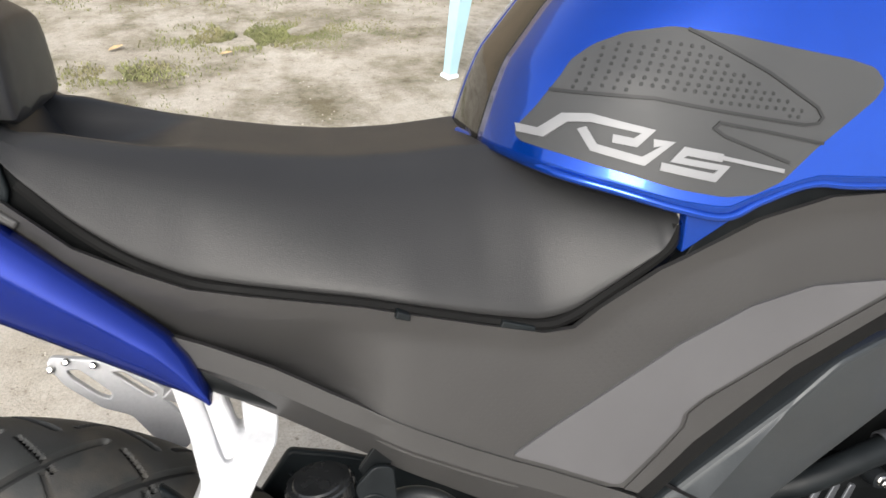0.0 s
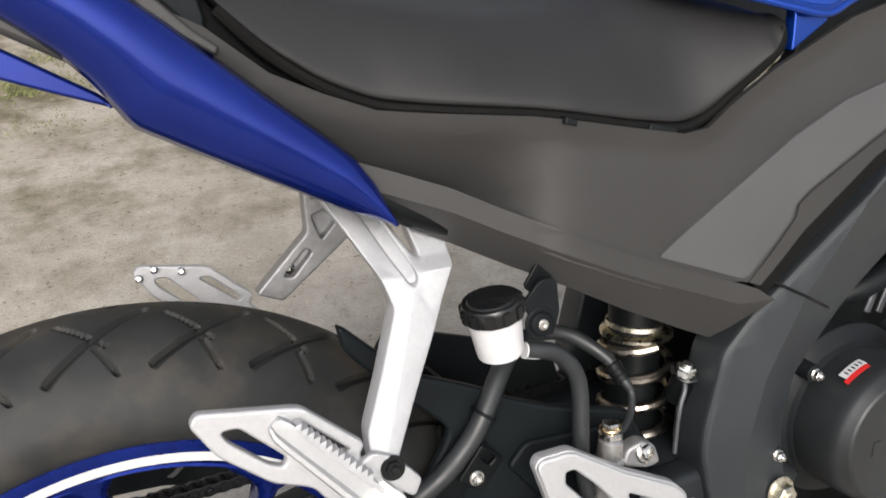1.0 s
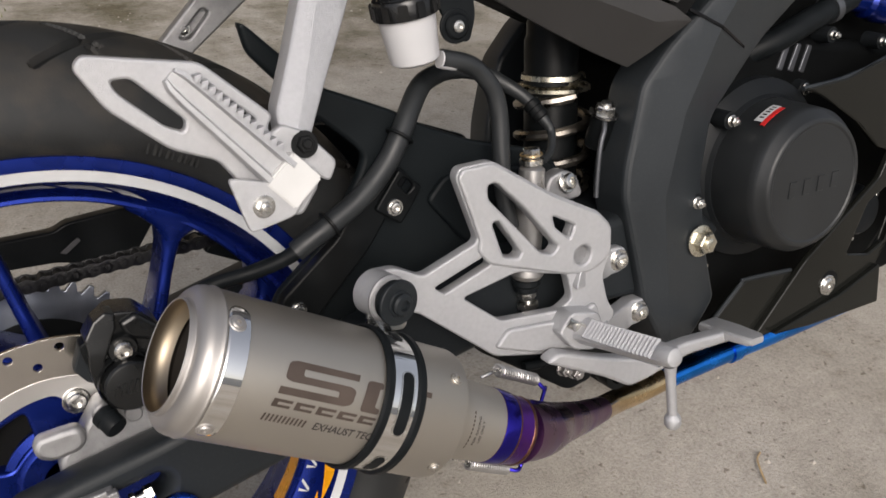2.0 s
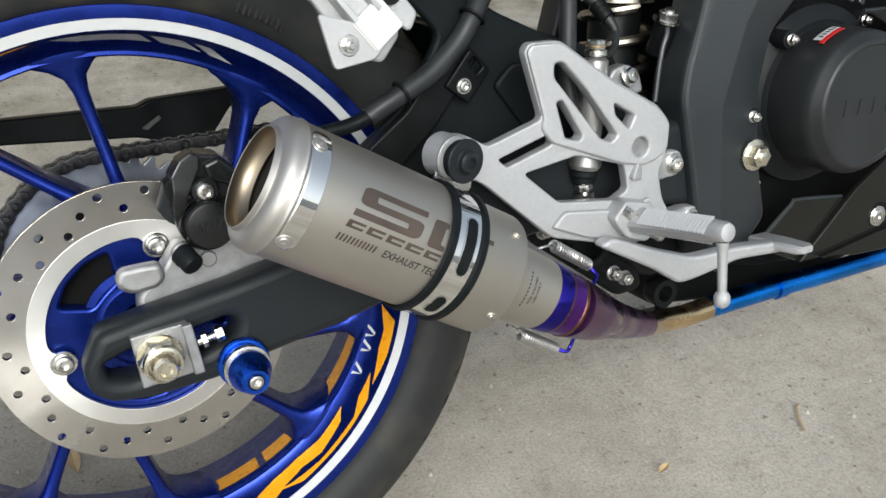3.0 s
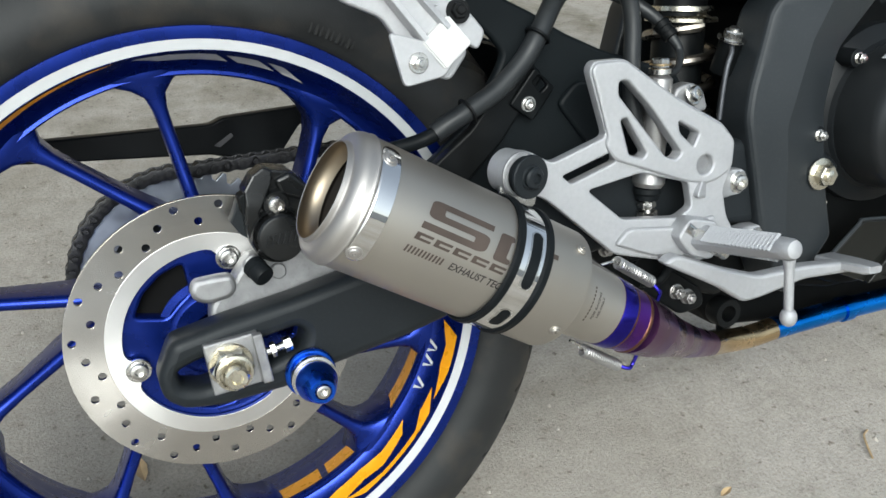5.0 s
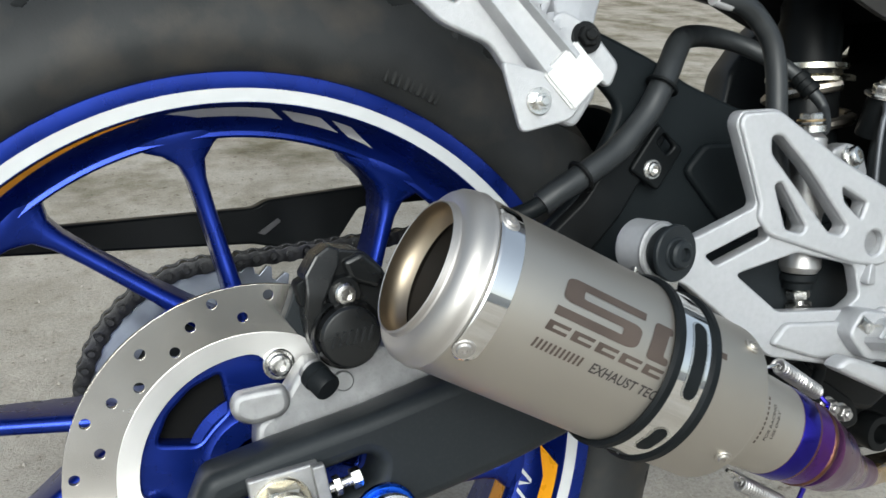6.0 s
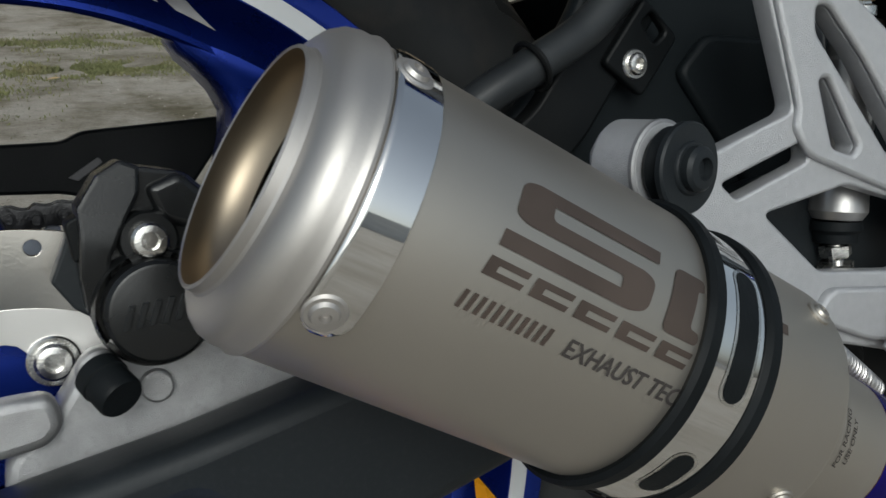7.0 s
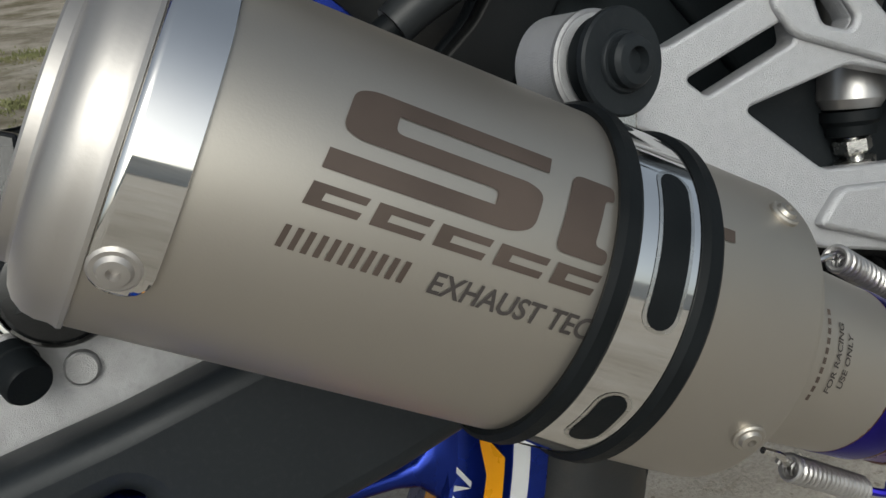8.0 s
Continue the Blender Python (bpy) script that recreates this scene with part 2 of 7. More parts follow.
def tube(points, radius, seg=14, n=6, raw=False, squash=1.0):
    """A bent round bar along a smooth line; radius is a number or a list over the given points."""
    line = [Vector(p) for p in points] if raw else smooth_path(points, n)
    k = len(line)
    radii = [radius] * k if isinstance(radius, (int, float)) else [float(np.interp(i / (k - 1), np.linspace(0, 1, len(radius)), radius)) for i in range(k)]
    verts, faces = [], []
    up = None
    for i, p in enumerate(line):
        d = (line[min(i + 1, k - 1)] - line[max(i - 1, 0)]).normalized()
        up = d.orthogonal().normalized() if up is None else (up - up.dot(d) * d).normalized()
        side = d.cross(up)
        for j in range(seg):
            a = 2 * math.pi * j / seg
            verts.append(p + radii[i] * (math.cos(a) * up + squash * math.sin(a) * side))
    for i in range(k - 1):
        for j in range(seg):
            q = (j + 1) % seg
            faces.append((i * seg + j, i * seg + q, (i + 1) * seg + q, (i + 1) * seg + j))
    faces.append(tuple(range(seg - 1, -1, -1)))
    faces.append(tuple((k - 1) * seg + j for j in range(seg)))
    return from_lists(verts, faces, 40)


def fillet(poly, r=0.004, n=4):
    """The outline with its corners rounded."""
    out, k = [], len(poly)
    for i in range(k):
        a, b, c = Vector(poly[i - 1]), Vector(poly[i]), Vector(poly[(i + 1) % k])
        la, lc = (a - b).length, (c - b).length
        cut = min(r, la * 0.48, lc * 0.48)
        p, q = b + (a - b) / la * cut, b + (c - b) / lc * cut
        for j in range(n + 1):
            t = j / n
            out.append(tuple((1 - t) ** 2 * p + 2 * t * (1 - t) * b + t * t * q))
    return out


def slab(outlines, y0, y1, bevel=0.0015, warp=None, step=0.0, res=2, angle=32, folds=()):
    """A plate in the x-z plane from y0 to y1: the first outline is its edge, the others are holes; folds are lines it is creased along."""
    cu = bpy.data.curves.new("c", "CURVE")
    cu.dimensions, cu.fill_mode = "2D", "BOTH"
    cu.extrude, cu.bevel_depth, cu.bevel_resolution, cu.offset = max(abs(y1 - y0) / 2 - bevel, 1e-5), bevel, res, -bevel
    for line in outlines:
        sp = cu.splines.new("POLY")
        sp.points.add(len(line) - 1)
        sp.points.foreach_set("co", [c for x, z in line for c in (x, z, 0, 1)])
        sp.use_cyclic_u = True
    ob = new("c", cu)
    me = bpy.data.meshes.new_from_object(ob.evaluated_get(bpy.context.evaluated_depsgraph_get()))
    bpy.data.objects.remove(ob)
    bpy.data.curves.remove(cu)
    me.transform(Matrix.Translation((0, (y0 + y1) / 2, 0)) @ pose(0, 0, 0, 90, 0, 0))
    bm = bmesh.new()
    bm.from_mesh(me)
    bmesh.ops.remove_doubles(bm, verts=bm.verts, dist=1e-6)
    if step:
        for axis in (0, 2):
            lo, hi = min(v.co[axis] for v in bm.verts), max(v.co[axis] for v in bm.verts)
            no = Vector((1, 0, 0)) if axis == 0 else Vector((0, 0, 1))
            for i in range(1, int((hi - lo) / step)):
                bmesh.ops.bisect_plane(bm, geom=bm.verts[:] + bm.edges[:] + bm.faces[:], plane_co=no * (lo + i * step), plane_no=no, dist=1e-7)
    for (ax, az), (bx, bz) in zip(folds, folds[1:]):
        bmesh.ops.bisect_plane(bm, geom=bm.verts[:] + bm.edges[:] + bm.faces[:], plane_co=Vector((ax, 0, az)), plane_no=Vector((bz - az, 0, ax - bx)).normalized(), dist=1e-6)
    if warp:
        for v in bm.verts:
            v.co = warp(v.co.copy())
    bmesh.ops.recalc_face_normals(bm, faces=bm.faces)
    bm.to_mesh(me)
    bm.free()
    shade(me, angle)
    if warp is None:
        for poly in me.polygons:
            if abs(poly.normal.y) > 0.9999:
                poly.use_smooth = False
    return me


def circle(cx, cz, r, n=24):
    return [(cx + r * math.cos(2 * math.pi * i / n), cz + r * math.sin(2 * math.pi * i / n)) for i in range(n)]


def loft(rings, cap=True, closed=True, angle=50):
    k = len(rings[0])
    verts = [v for ring in rings for v in ring]
    faces = []
    for i in range(len(rings) - 1):
        for j in range(k if closed else k - 1):
            q = (j + 1) % k
            faces.append((i * k + j, i * k + q, (i + 1) * k + q, (i + 1) * k + j))
    if cap and closed:
        faces += [tuple(range(k - 1, -1, -1)), tuple((len(rings) - 1) * k + j for j in range(k))]
    return from_lists(verts, faces, angle)


def block(x0, x1, y0, y1, z0, z1, bevel=0.002):
    bm = bmesh.new()
    bmesh.ops.create_cube(bm, size=1)
    for v in bm.verts:
        v.co = Vector(((x0 + x1) / 2 + v.co.x * (x1 - x0), (y0 + y1) / 2 + v.co.y * (y1 - y0), (z0 + z1) / 2 + v.co.z * (z1 - z0)))
    bmesh.ops.bevel(bm, geom=bm.edges[:], offset=bevel, segments=2, affect="EDGES")
    return bm


def joined(*meshes):
    bm = bmesh.new()
    for me in meshes:
        bm.from_mesh(me)
    out = bpy.data.meshes.new("m")
    bm.to_mesh(out)
    bm.free()
    return shade(out)


def ngon_prism(n, r, h, m, hole=0.0):
    """A nut: n-sided prism, chamfered on top."""
    c = 0.12 * r
    prof = [(0, 0), (0, r), (h - c, r), (h, r - c)]
    prof += [(h, hole), (h * 0.45, hole), (h * 0.45, 0)] if hole else [(h, 0)]
    return lathe(prof, m, n, angle=25)


def socket_bolt(name, parent, p, d, r=0.006, h=0.005, mat=None, label="", washer=True):
    """A button-head bolt with a hexagon socket, and its washer."""
    m = along(p, d)
    head = [(0, r * 0.98), (h * 0.6, r), (h * 0.9, r * 0.85), (h, r * 0.55)]
    me = lathe(head + [(h, r * 0.5), (h * 0.35, r * 0.45), (h * 0.35, 0)], m, 6 * 4)
    if washer:
        me = joined(me, lathe([(-0.001, r * 1.35), (0.0006, r * 1.35), (0.0012, r * 1.25), (0.0012, 0)], m, 28))
    return part(name, me, mat or M_STEEL, parent, label)


def hex_bolt(name, parent, p, d, r=0.006, h=0.005, mat=None, label="", washer=1.5):
    m = along(p, d)
    me = joined(lathe([(0, r * washer), (0.0012, r * washer), (0.0016, r * (washer - 0.1)), (0.0016, 0)], m, 28),
                ngon_prism(6, r, h, m @ pose(0, 0, 0.0012)),
                lathe([(h, r * 0.55), (h + 0.003, r * 0.55), (h + 0.0038, r * 0.4), (h + 0.0038, 0)], m, 20))
    return part(name, me, mat or M_STEEL, parent, label)


def helix(p, q, coil, wire, turns, seg=8):
    """A coil spring from p to q."""
    m = along(p, Vector(q) - Vector(p))
    length = (Vector(q) - Vector(p)).length
    n = int(turns * 14)
    pts = [m @ Vector((coil * math.cos(2 * math.pi * turns * i / n), coil * math.sin(2 * math.pi * turns * i / n), length * i / n)) for i in range(n + 1)]
    return tube(pts, wire, seg, raw=True)


# ---- the ground: one sheet to the horizon ----
def ground_material():
    m = bpy.data.materials.new("packed_earth_on_concrete")
    m.use_nodes = True
    n, l = m.node_tree.nodes, m.node_tree.links
    b = n["Principled BSDF"]
    co = n.new("ShaderNodeTexCoord")

    def noise_at(scale, detail=8, rough=0.6):
        t = n.new("ShaderNodeTexNoise")
        t.inputs["Scale"].default_value, t.inputs["Detail"].default_value, t.inputs["Roughness"].default_value = scale, detail, rough
        l.new(co.outputs["Object"], t.inputs["Vector"])
        return t

    def ramp(src, stops):
        r = n.new("ShaderNodeValToRGB")
        r.color_ramp.elements[0].position, r.color_ramp.elements[0].color = stops[0][0], (*stops[0][1], 1)
        r.color_ramp.elements[1].position, r.color_ramp.elements[1].color = stops[-1][0], (*stops[-1][1], 1)
        for p, c in stops[1:-1]:
            e = r.color_ramp.elements.new(p)
            e.color = (*c, 1)
        l.new(src, r.inputs[0])
        return r

    big, mid, fine, speck = noise_at(2.2, 9, 0.62), noise_at(19, 10, 0.75), noise_at(240, 6, 0.7), noise_at(75, 4, 0.55)
    base = ramp(big.outputs["Fac"], [(0.36, (0.30, 0.272, 0.230)), (0.47, (0.365, 0.335, 0.292)), (0.62, (0.42, 0.390, 0.348))])
    spots = ramp(mid.outputs["Fac"], [(0.30, (0.52, 0.48, 0.43)), (0.43, (0.90, 0.89, 0.87)), (0.62, (1.07, 1.06, 1.05))])
    mul = n.new("ShaderNodeMix")
    mul.data_type, mul.blend_type = "RGBA", "MULTIPLY"
    mul.inputs["Factor"].default_value = 0.80
    l.new(base.outputs[0], mul.inputs["A"])
    l.new(spots.outputs[0], mul.inputs["B"])
    dots = ramp(speck.outputs["Fac"], [(0.30, (0.45, 0.42, 0.38)), (0.37, (1, 1, 1)), (0.66, (1, 1, 1)), (0.74, (1.25, 1.24, 1.22))])
    mul3 = n.new("ShaderNodeMix")
    mul3.data_type, mul3.blend_type = "RGBA", "MULTIPLY"
    mul3.inputs["Factor"].default_value = 0.9
    l.new(mul.outputs["Result"], mul3.inputs["A"])
    l.new(dots.outputs[0], mul3.inputs["B"])
    sand = ramp(fine.outputs["Fac"], [(0.3, (0.6, 0.58, 0.55)), (0.5, (1, 1, 1)), (0.7, (1.25, 1.24, 1.2))])
    mul2 = n.new("ShaderNodeMix")
    mul2.data_type, mul2.blend_type = "RGBA", "MULTIPLY"
    mul2.inputs["Factor"].default_value = 0.75
    l.new(mul3.outputs["Result"], mul2.inputs["A"])
    l.new(sand.outputs[0], mul2.inputs["B"])
    # damp mossy soil at the far side of the yard
    xyz = n.new("ShaderNodeSeparateXYZ")
    l.new(co.outputs["Object"], xyz.inputs[0])
    reach = n.new("ShaderNodeMapRange")
    reach.inputs["From Min"].default_value, reach.inputs["From Max"].default_value = 0.45, 1.7
    l.new(xyz.outputs["Y"], reach.inputs["Value"])
    patch = n.new("ShaderNodeMapRange")
    patch.inputs["From Min"].default_value, patch.inputs["From Max"].default_value = 0.36, 0.56
    patch.inputs["To Min"].default_value, patch.inputs["To Max"].default_value = 1.0, 0.22
    l.new(noise_at(3.6, 9, 0.68).outputs["Fac"], patch.inputs["Value"])
    moss = n.new("ShaderNodeMath")
    moss.operation = "MULTIPLY"
    l.new(reach.outputs[0], moss.inputs[0])
    l.new(patch.outputs[0], moss.inputs[1])
    mossy = n.new("ShaderNodeMix")
    mossy.data_type, mossy.blend_type = "RGBA", "MULTIPLY"
    l.new(moss.outputs[0], mossy.inputs["Factor"])
    l.new(mul2.outputs["Result"], mossy.inputs["A"])
    mossy.inputs["B"].default_value = (0.31, 0.29, 0.20, 1)
    l.new(mossy.outputs["Result"], b.inputs["Base Color"])
    b.inputs["Roughness"].default_value = 0.92
    bump = n.new("ShaderNodeBump")
    bump.inputs["Strength"].default_value, bump.inputs["Distance"].default_value = 0.7, 0.004
    add = n.new("ShaderNodeMath")
    l.new(mid.outputs["Fac"], add.inputs[0])
    l.new(fine.outputs["Fac"], add.inputs[1])
    l.new(add.outputs[0], bump.inputs["Height"])
    l.new(bump.outputs[0], b.inputs["Normal"])
    return m


M_GROUND = ground_material()


def build_ground():
    """Fine grid near the motorcycle, coarse out to the horizon, gently uneven."""
    edges = np.r_[-600, -200, -60, -20, -8, np.linspace(-4, 6, 101), 9, 20, 60, 200, 600]
    verts, k = [], len(edges)
    for x in edges:
        for y in edges:
            near = max(abs(x), abs(y)) < 7
            h = 0.012 * (noise.noise((x * 0.9, y * 0.9, 0)) + 0.5 * noise.noise((x * 3.1, y * 3.1, 2))) if near and math.hypot(x, y) > 0.5 else 0
            verts.append((x, y, h * min(1, (math.hypot(x, y) - 0.5) / 0.6) if near else 0))
    faces = [(i * k + j, (i + 1) * k + j, (i + 1) * k + j + 1, i * k + j + 1) for i in range(k - 1) for j in range(k - 1)]
    me = from_lists(verts, faces, 60)
    me.materials.append(M_GROUND)
    return tagged(new("ground", me), "beige packed earth and worn concrete yard", "ground", kind="structure")


ground = build_ground()

# ---- the motorcycle ----
bike = new("motorcycle")
bike.matrix_world = LEANED
tagged(bike, "blue and black sport motorcycle leaning on its side stand", "motorcycle")


def group_part(name, label=""):
    ob = new(name)
    ob.parent = bike
    if label:
        ob["label"] = label
    return ob


TO_Y = pose(0, 0, 0, -90, 0, 0)     # turned bodies about the wheel's axle: z of the lathe runs along +y

# ---- rear wheel ----
RIM_PROFILE = [(-0.0585, 0.2322), (-0.0595, 0.2312), (-0.0595, 0.2250), (-0.0590, 0.2225), (-0.0575, 0.2140), (-0.0535, 0.2120),
               (-0.0380, 0.2065), (-0.0300, 0.2000), (-0.0285, 0.1975), (-0.0290, 0.1950), (-0.0275, 0.1938), (-0.0260, 0.1945), (-0.0245, 0.1935), (-0.0225, 0.1935), (-0.0215, 0.1955), (0.0235, 0.2046), (0.0300, 0.2062), (0.0400, 0.2095), (0.0535, 0.2130), (0.0575, 0.2140), (0.0595, 0.2250), (0.0595, 0.2312), (0.0585, 0.2322), (0.0500, 0.2200), (0, 0.2100), (-0.0500, 0.2200)]
wheel = part("rear_wheel", lathe(RIM_PROFILE, TO_Y, 160, closed=True, angle=25), M_RIM, bike, "metallic blue cast alloy wheel rim")


def tread_groove(u, v):
    """Depth of the tyre's cuts at u along the tread and v across it."""
    best = 0.0
    for period, lines in TREAD:
        w = u % period
        for (u0, v0, u1, v1, half) in lines:
            for shift in (-2 * period, -period, 0, period):
                ax, ay, bx, by = u0 + shift, v0, u1 + shift, v1
                dx, dy = bx - ax, by - ay
                t = max(0.0, min(1.0, ((w - ax) * dx + (v - ay) * dy) / (dx * dx + dy * dy)))
                dist = math.hypot(w - ax - t * dx, v - ay - t * dy)
                if dist < half + 0.0012:
                    best = max(best, min(1.0, (half + 0.0012 - dist) / 0.0015))
    return best


TREAD_N = 26
TREAD_PERIOD = 0.31 * 2 * math.pi / TREAD_N
TREAD = [(TREAD_PERIOD, [(0.000, -0.004, 0.072, -0.060, 0.0026), (0.060, -0.010, 0.030, -0.040, 0.0009), (0.036, -0.042, 0.024, -0.064, 0.0010),
                         (0.037, 0.004, 0.109, 0.060, 0.0026), (0.097, 0.010, 0.067, 0.040, 0.0009)])]


def build_tyre():
    """Sport tyre: rounded crown, side wall, cut tread."""
    prof = []
    for i in range(131):                      # crown from side to side
        a = radians(-78 + 156 * i / 130)
        prof.append((0.0705 * math.sin(a), 0.2450 + 0.0675 * math.cos(a), 0.0705 * a))
    side = [(-0.0700, 0.2510), (-0.0685, 0.2440), (-0.0655, 0.2385), (-0.0630, 0.2350), (-0.0605, 0.2325), (-0.0560, 0.2300)]
    prof = [(y, r, None) for y, r in reversed(side)] + prof + [(-y, r, None) for y, r in side]
    seg = 1430
    verts, faces, shaded, deep = [], [], [], []
    depth_cache = {}
    per = seg // TREAD_N
    for i in range(seg):
        a = 2 * math.pi * i / seg
        deep.append([])
        for j, (y, r, v) in enumerate(prof):
            d = 0.0
            slant = 1.294 * min(abs(v), 0.060) if v is not None else 0.0776
            if v is not None:
                key = (i % per, j)
                if key not in depth_cache:
                    depth_cache[key] = 0.0058 * tread_groove((i % per) / per * TREAD_PERIOD + slant, v)
                d = depth_cache[key]
            deep[-1].append(d)
            dy = d * y / 0.0705 * 0.6 if v is not None else 0
            b = a + slant / 0.31
            verts.append(((r - d) * math.cos(b), y - dy, (r - d) * math.sin(b)))
    k = len(prof)
    for i in range(seg):
        q = (i + 1) % seg
        faces += [(i * k + j, i * k + j + 1, q * k + j + 1, q * k + j) for j in range(k - 1)]
        shaded += [min(deep[i][j], deep[i][j + 1], deep[q][j], deep[q][j + 1]) > 0.003 for j in range(k - 1)]
    me = from_lists(verts, faces, 40)
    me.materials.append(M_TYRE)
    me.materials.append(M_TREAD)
    # faces deep in a cut take the rubber with painted shade
    for poly, inside in zip(me.polygons, shaded):
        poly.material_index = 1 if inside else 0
    return me


part("tyre", build_tyre(), M_TYRE, wheel, "dusty black rubber sport tyre with slanted tread cuts")


for i in range(9):                      # raised moulded strokes on the side wall
    a = radians(67.5 - 1.02 * i)
    c = Vector((0.2440 * math.cos(a), -0.0684, 0.2440 * math.sin(a)))
    m = Matrix.Translation(c) @ pose(0, 0, 0, 0, -math.degrees(a), 0)
    part("raised_stroke", block(-0.0042, 0.0042, -0.0011, 0.0015, -0.0008 - 0.0008 * (i % 2), 0.0008, 0.0004), M_TYRE, wheel.children[0], "moulded strokes on the side wall", m=m)


def ring_band(r0, r1, y0, y1, lift=0.0004, seg=160):
    """A sticker band lying on the rim's flank."""
    return lathe([(y0 - lift, r0), (y1 - lift, r1), (y1 - lift + 0.0003, r1), (y0 - lift + 0.0003, r0)], TO_Y, seg, closed=True, angle=20)


part("rim_stripe", ring_band(0.2222, 0.2145, -0.05905, -0.0576), M_WHITE, wheel, "white reflective rim stripe")


def rim_y(r):
    return float(np.interp(r, [0.195, 0.1965, 0.200, 0.2065, 0.212, 0.214], [-0.0235, -0.027, -0.030, -0.038, -0.0535, -0.0575]))


def rim_decal(points, name, mat, label=""):
    """A sticker on the rim's flank from a few corners of (radius, degrees)."""
    poly = [(r * math.radians(a), r) for r, a in points]
    bm = bmesh.new()
    face = bm.faces.new([bm.verts.new((s, 0, r)) for s, r in poly])
    bm.normal_update()
    for axis, step in ((0, 0.004), (2, 0.0022)):
        lo, hi = min(v.co[axis] for v in bm.verts), max(v.co[axis] for v in bm.verts)
        no = Vector((1, 0, 0)) if axis == 0 else Vector((0, 0, 1))
        for i in range(1, int((hi - lo) / step) + 1):
            bmesh.ops.bisect_plane(bm, geom=bm.verts[:] + bm.edges[:] + bm.faces[:], plane_co=no * (lo + i * step), plane_no=no, dist=1e-7)
    for v in bm.verts:
        r = v.co.z
        a = v.co.x / r if r else 0
        v.co = Vector(((r - 0.0004) * math.cos(a), rim_y(r) - 0.0006, (r - 0.0004) * math.sin(a)))
    return part(name, bm, mat, wheel, label)


for shift in (0, 180):
    for pts in ([(0.2125, 99), (0.2075, 94), (0.2060, 80), (0.2115, 83)], [(0.2110, 81), (0.2060, 78), (0.2050, 70), (0.2105, 74.5)],
                [(0.2105, 72.5), (0.2045, 68), (0.2035, 63), (0.2100, 69)]):
        rim_decal([(r, a + shift) for r, a in pts], "rim_decal", M_GREY_DECAL, "silver grey wedge sticker")
for pts in ([(0.2054, -10.4), (0.2122, -13.1), (0.2125, -22.0), (0.2112, -30.1), (0.2084, -21.4), (0.2085, -16.4)], [(0.2086, -27.7), (0.2122, -33.5), (0.2125, -41.6), (0.2086, -34.5)],
            [(0.2110, -38.0), (0.2125, -40.0), (0.2125, -58.0), (0.2090, -65.4), (0.2101, -61.0), (0.2112, -52.0)], [(0.2038, -39.0), (0.2078, -41.9), (0.2096, -50.6), (0.2085, -56.5), (0.2094, -62.0), (0.2122, -68.0), (0.2091, -73.5), (0.2045, -63.7), (0.2036, -56.0), (0.2052, -48.6)],
            [(0.2132, 152), (0.2078, 150), (0.2088, 138), (0.2104, 122), (0.2124, 106), (0.2133, 102), (0.2133, 120), (0.2133, 136)]):
    rim_decal(pts, "rim_decal", M_ORANGE, "yellow orange slashed sticker")
for a in (-16.5, -20.6, -27.0):               # white letter strokes leaning on each other
    rim_decal([(0.1992, a), (0.2048, a - 1.5), (0.2048, a - 2.3), (0.1992, a - 0.9)], "rim_decal", M_WHITE, "white letter strokes")
    rim_decal([(0.2042, a - 2.4), (0.1992, a - 2.7), (0.1992, a - 3.6), (0.2048, a - 2.4)], "rim_decal", M_WHITE, "white letter strokes")


def barrel_band(a0, a1, y0, y1):
    """A sticker on the inside of the rim's barrel."""
    n = int(abs(a1 - a0) / 2)
    flat = [(0.1949 + 0.2022 * (y + 0.0215), y) for y in (y0, y1)]
    verts = [(r * math.cos(radians(a0 + (a1 - a0) * i / n)), y, r * math.sin(radians(a0 + (a1 - a0) * i / n))) for i in range(n + 1) for r, y in flat]
    return from_lists(verts, [(2 * i, 2 * i + 1, 2 * i + 3, 2 * i + 2) for i in range(n)], 60)


for a0, a1 in ((-16, -52), (-53.5, -63), (-65, -84)):
    part("barrel_decal", barrel_band(a0, a1, -0.019, 0.006), M_ORANGE, wheel, "yellow orange sticker inside the rim")
part("barrel_decal", barrel_band(-88, -118, -0.019, 0.006), M_GREY_DECAL, wheel, "silver grey sticker inside the rim")


def build_spoke():
    """One slim spoke from hub to rim, flared at the rim; runs along +x."""
    rings = []
    for x, w, y0, y1 in ((0.040, 0.012, -0.042, 0.034), (0.062, 0.0085, -0.036, 0.030), (0.105, 0.0060, -0.029, 0.020), (0.150, 0.0058, -0.026, 0.014),
                         (0.170, 0.0066, -0.026, 0.015), (0.181, 0.0095, -0.027, 0.018), (0.189, 0.0160, -0.028, 0.021), (0.1945, 0.0260, -0.0290, 0.023), (0.1985, 0.036, -0.030, 0.024), (0.2050, 0.044, -0.029, 0.025)):
        w *= 0.86 if x < 0.185 else 1.0
        c = 0.006 if x < 0.185 else 0.004
        rings.append([Vector((x, y0 + c * (1 - math.cos(q)), w * math.sin(q))) for q in np.linspace(-1.57, 1.57, 9)] + [Vector((x, y1 - 0.004, w * 0.85)), Vector((x, y1, w * 0.6)), Vector((x, y1, -w * 0.6)), Vector((x, y1 - 0.004, -w * 0.85))])
    return loft(rings, angle=42)


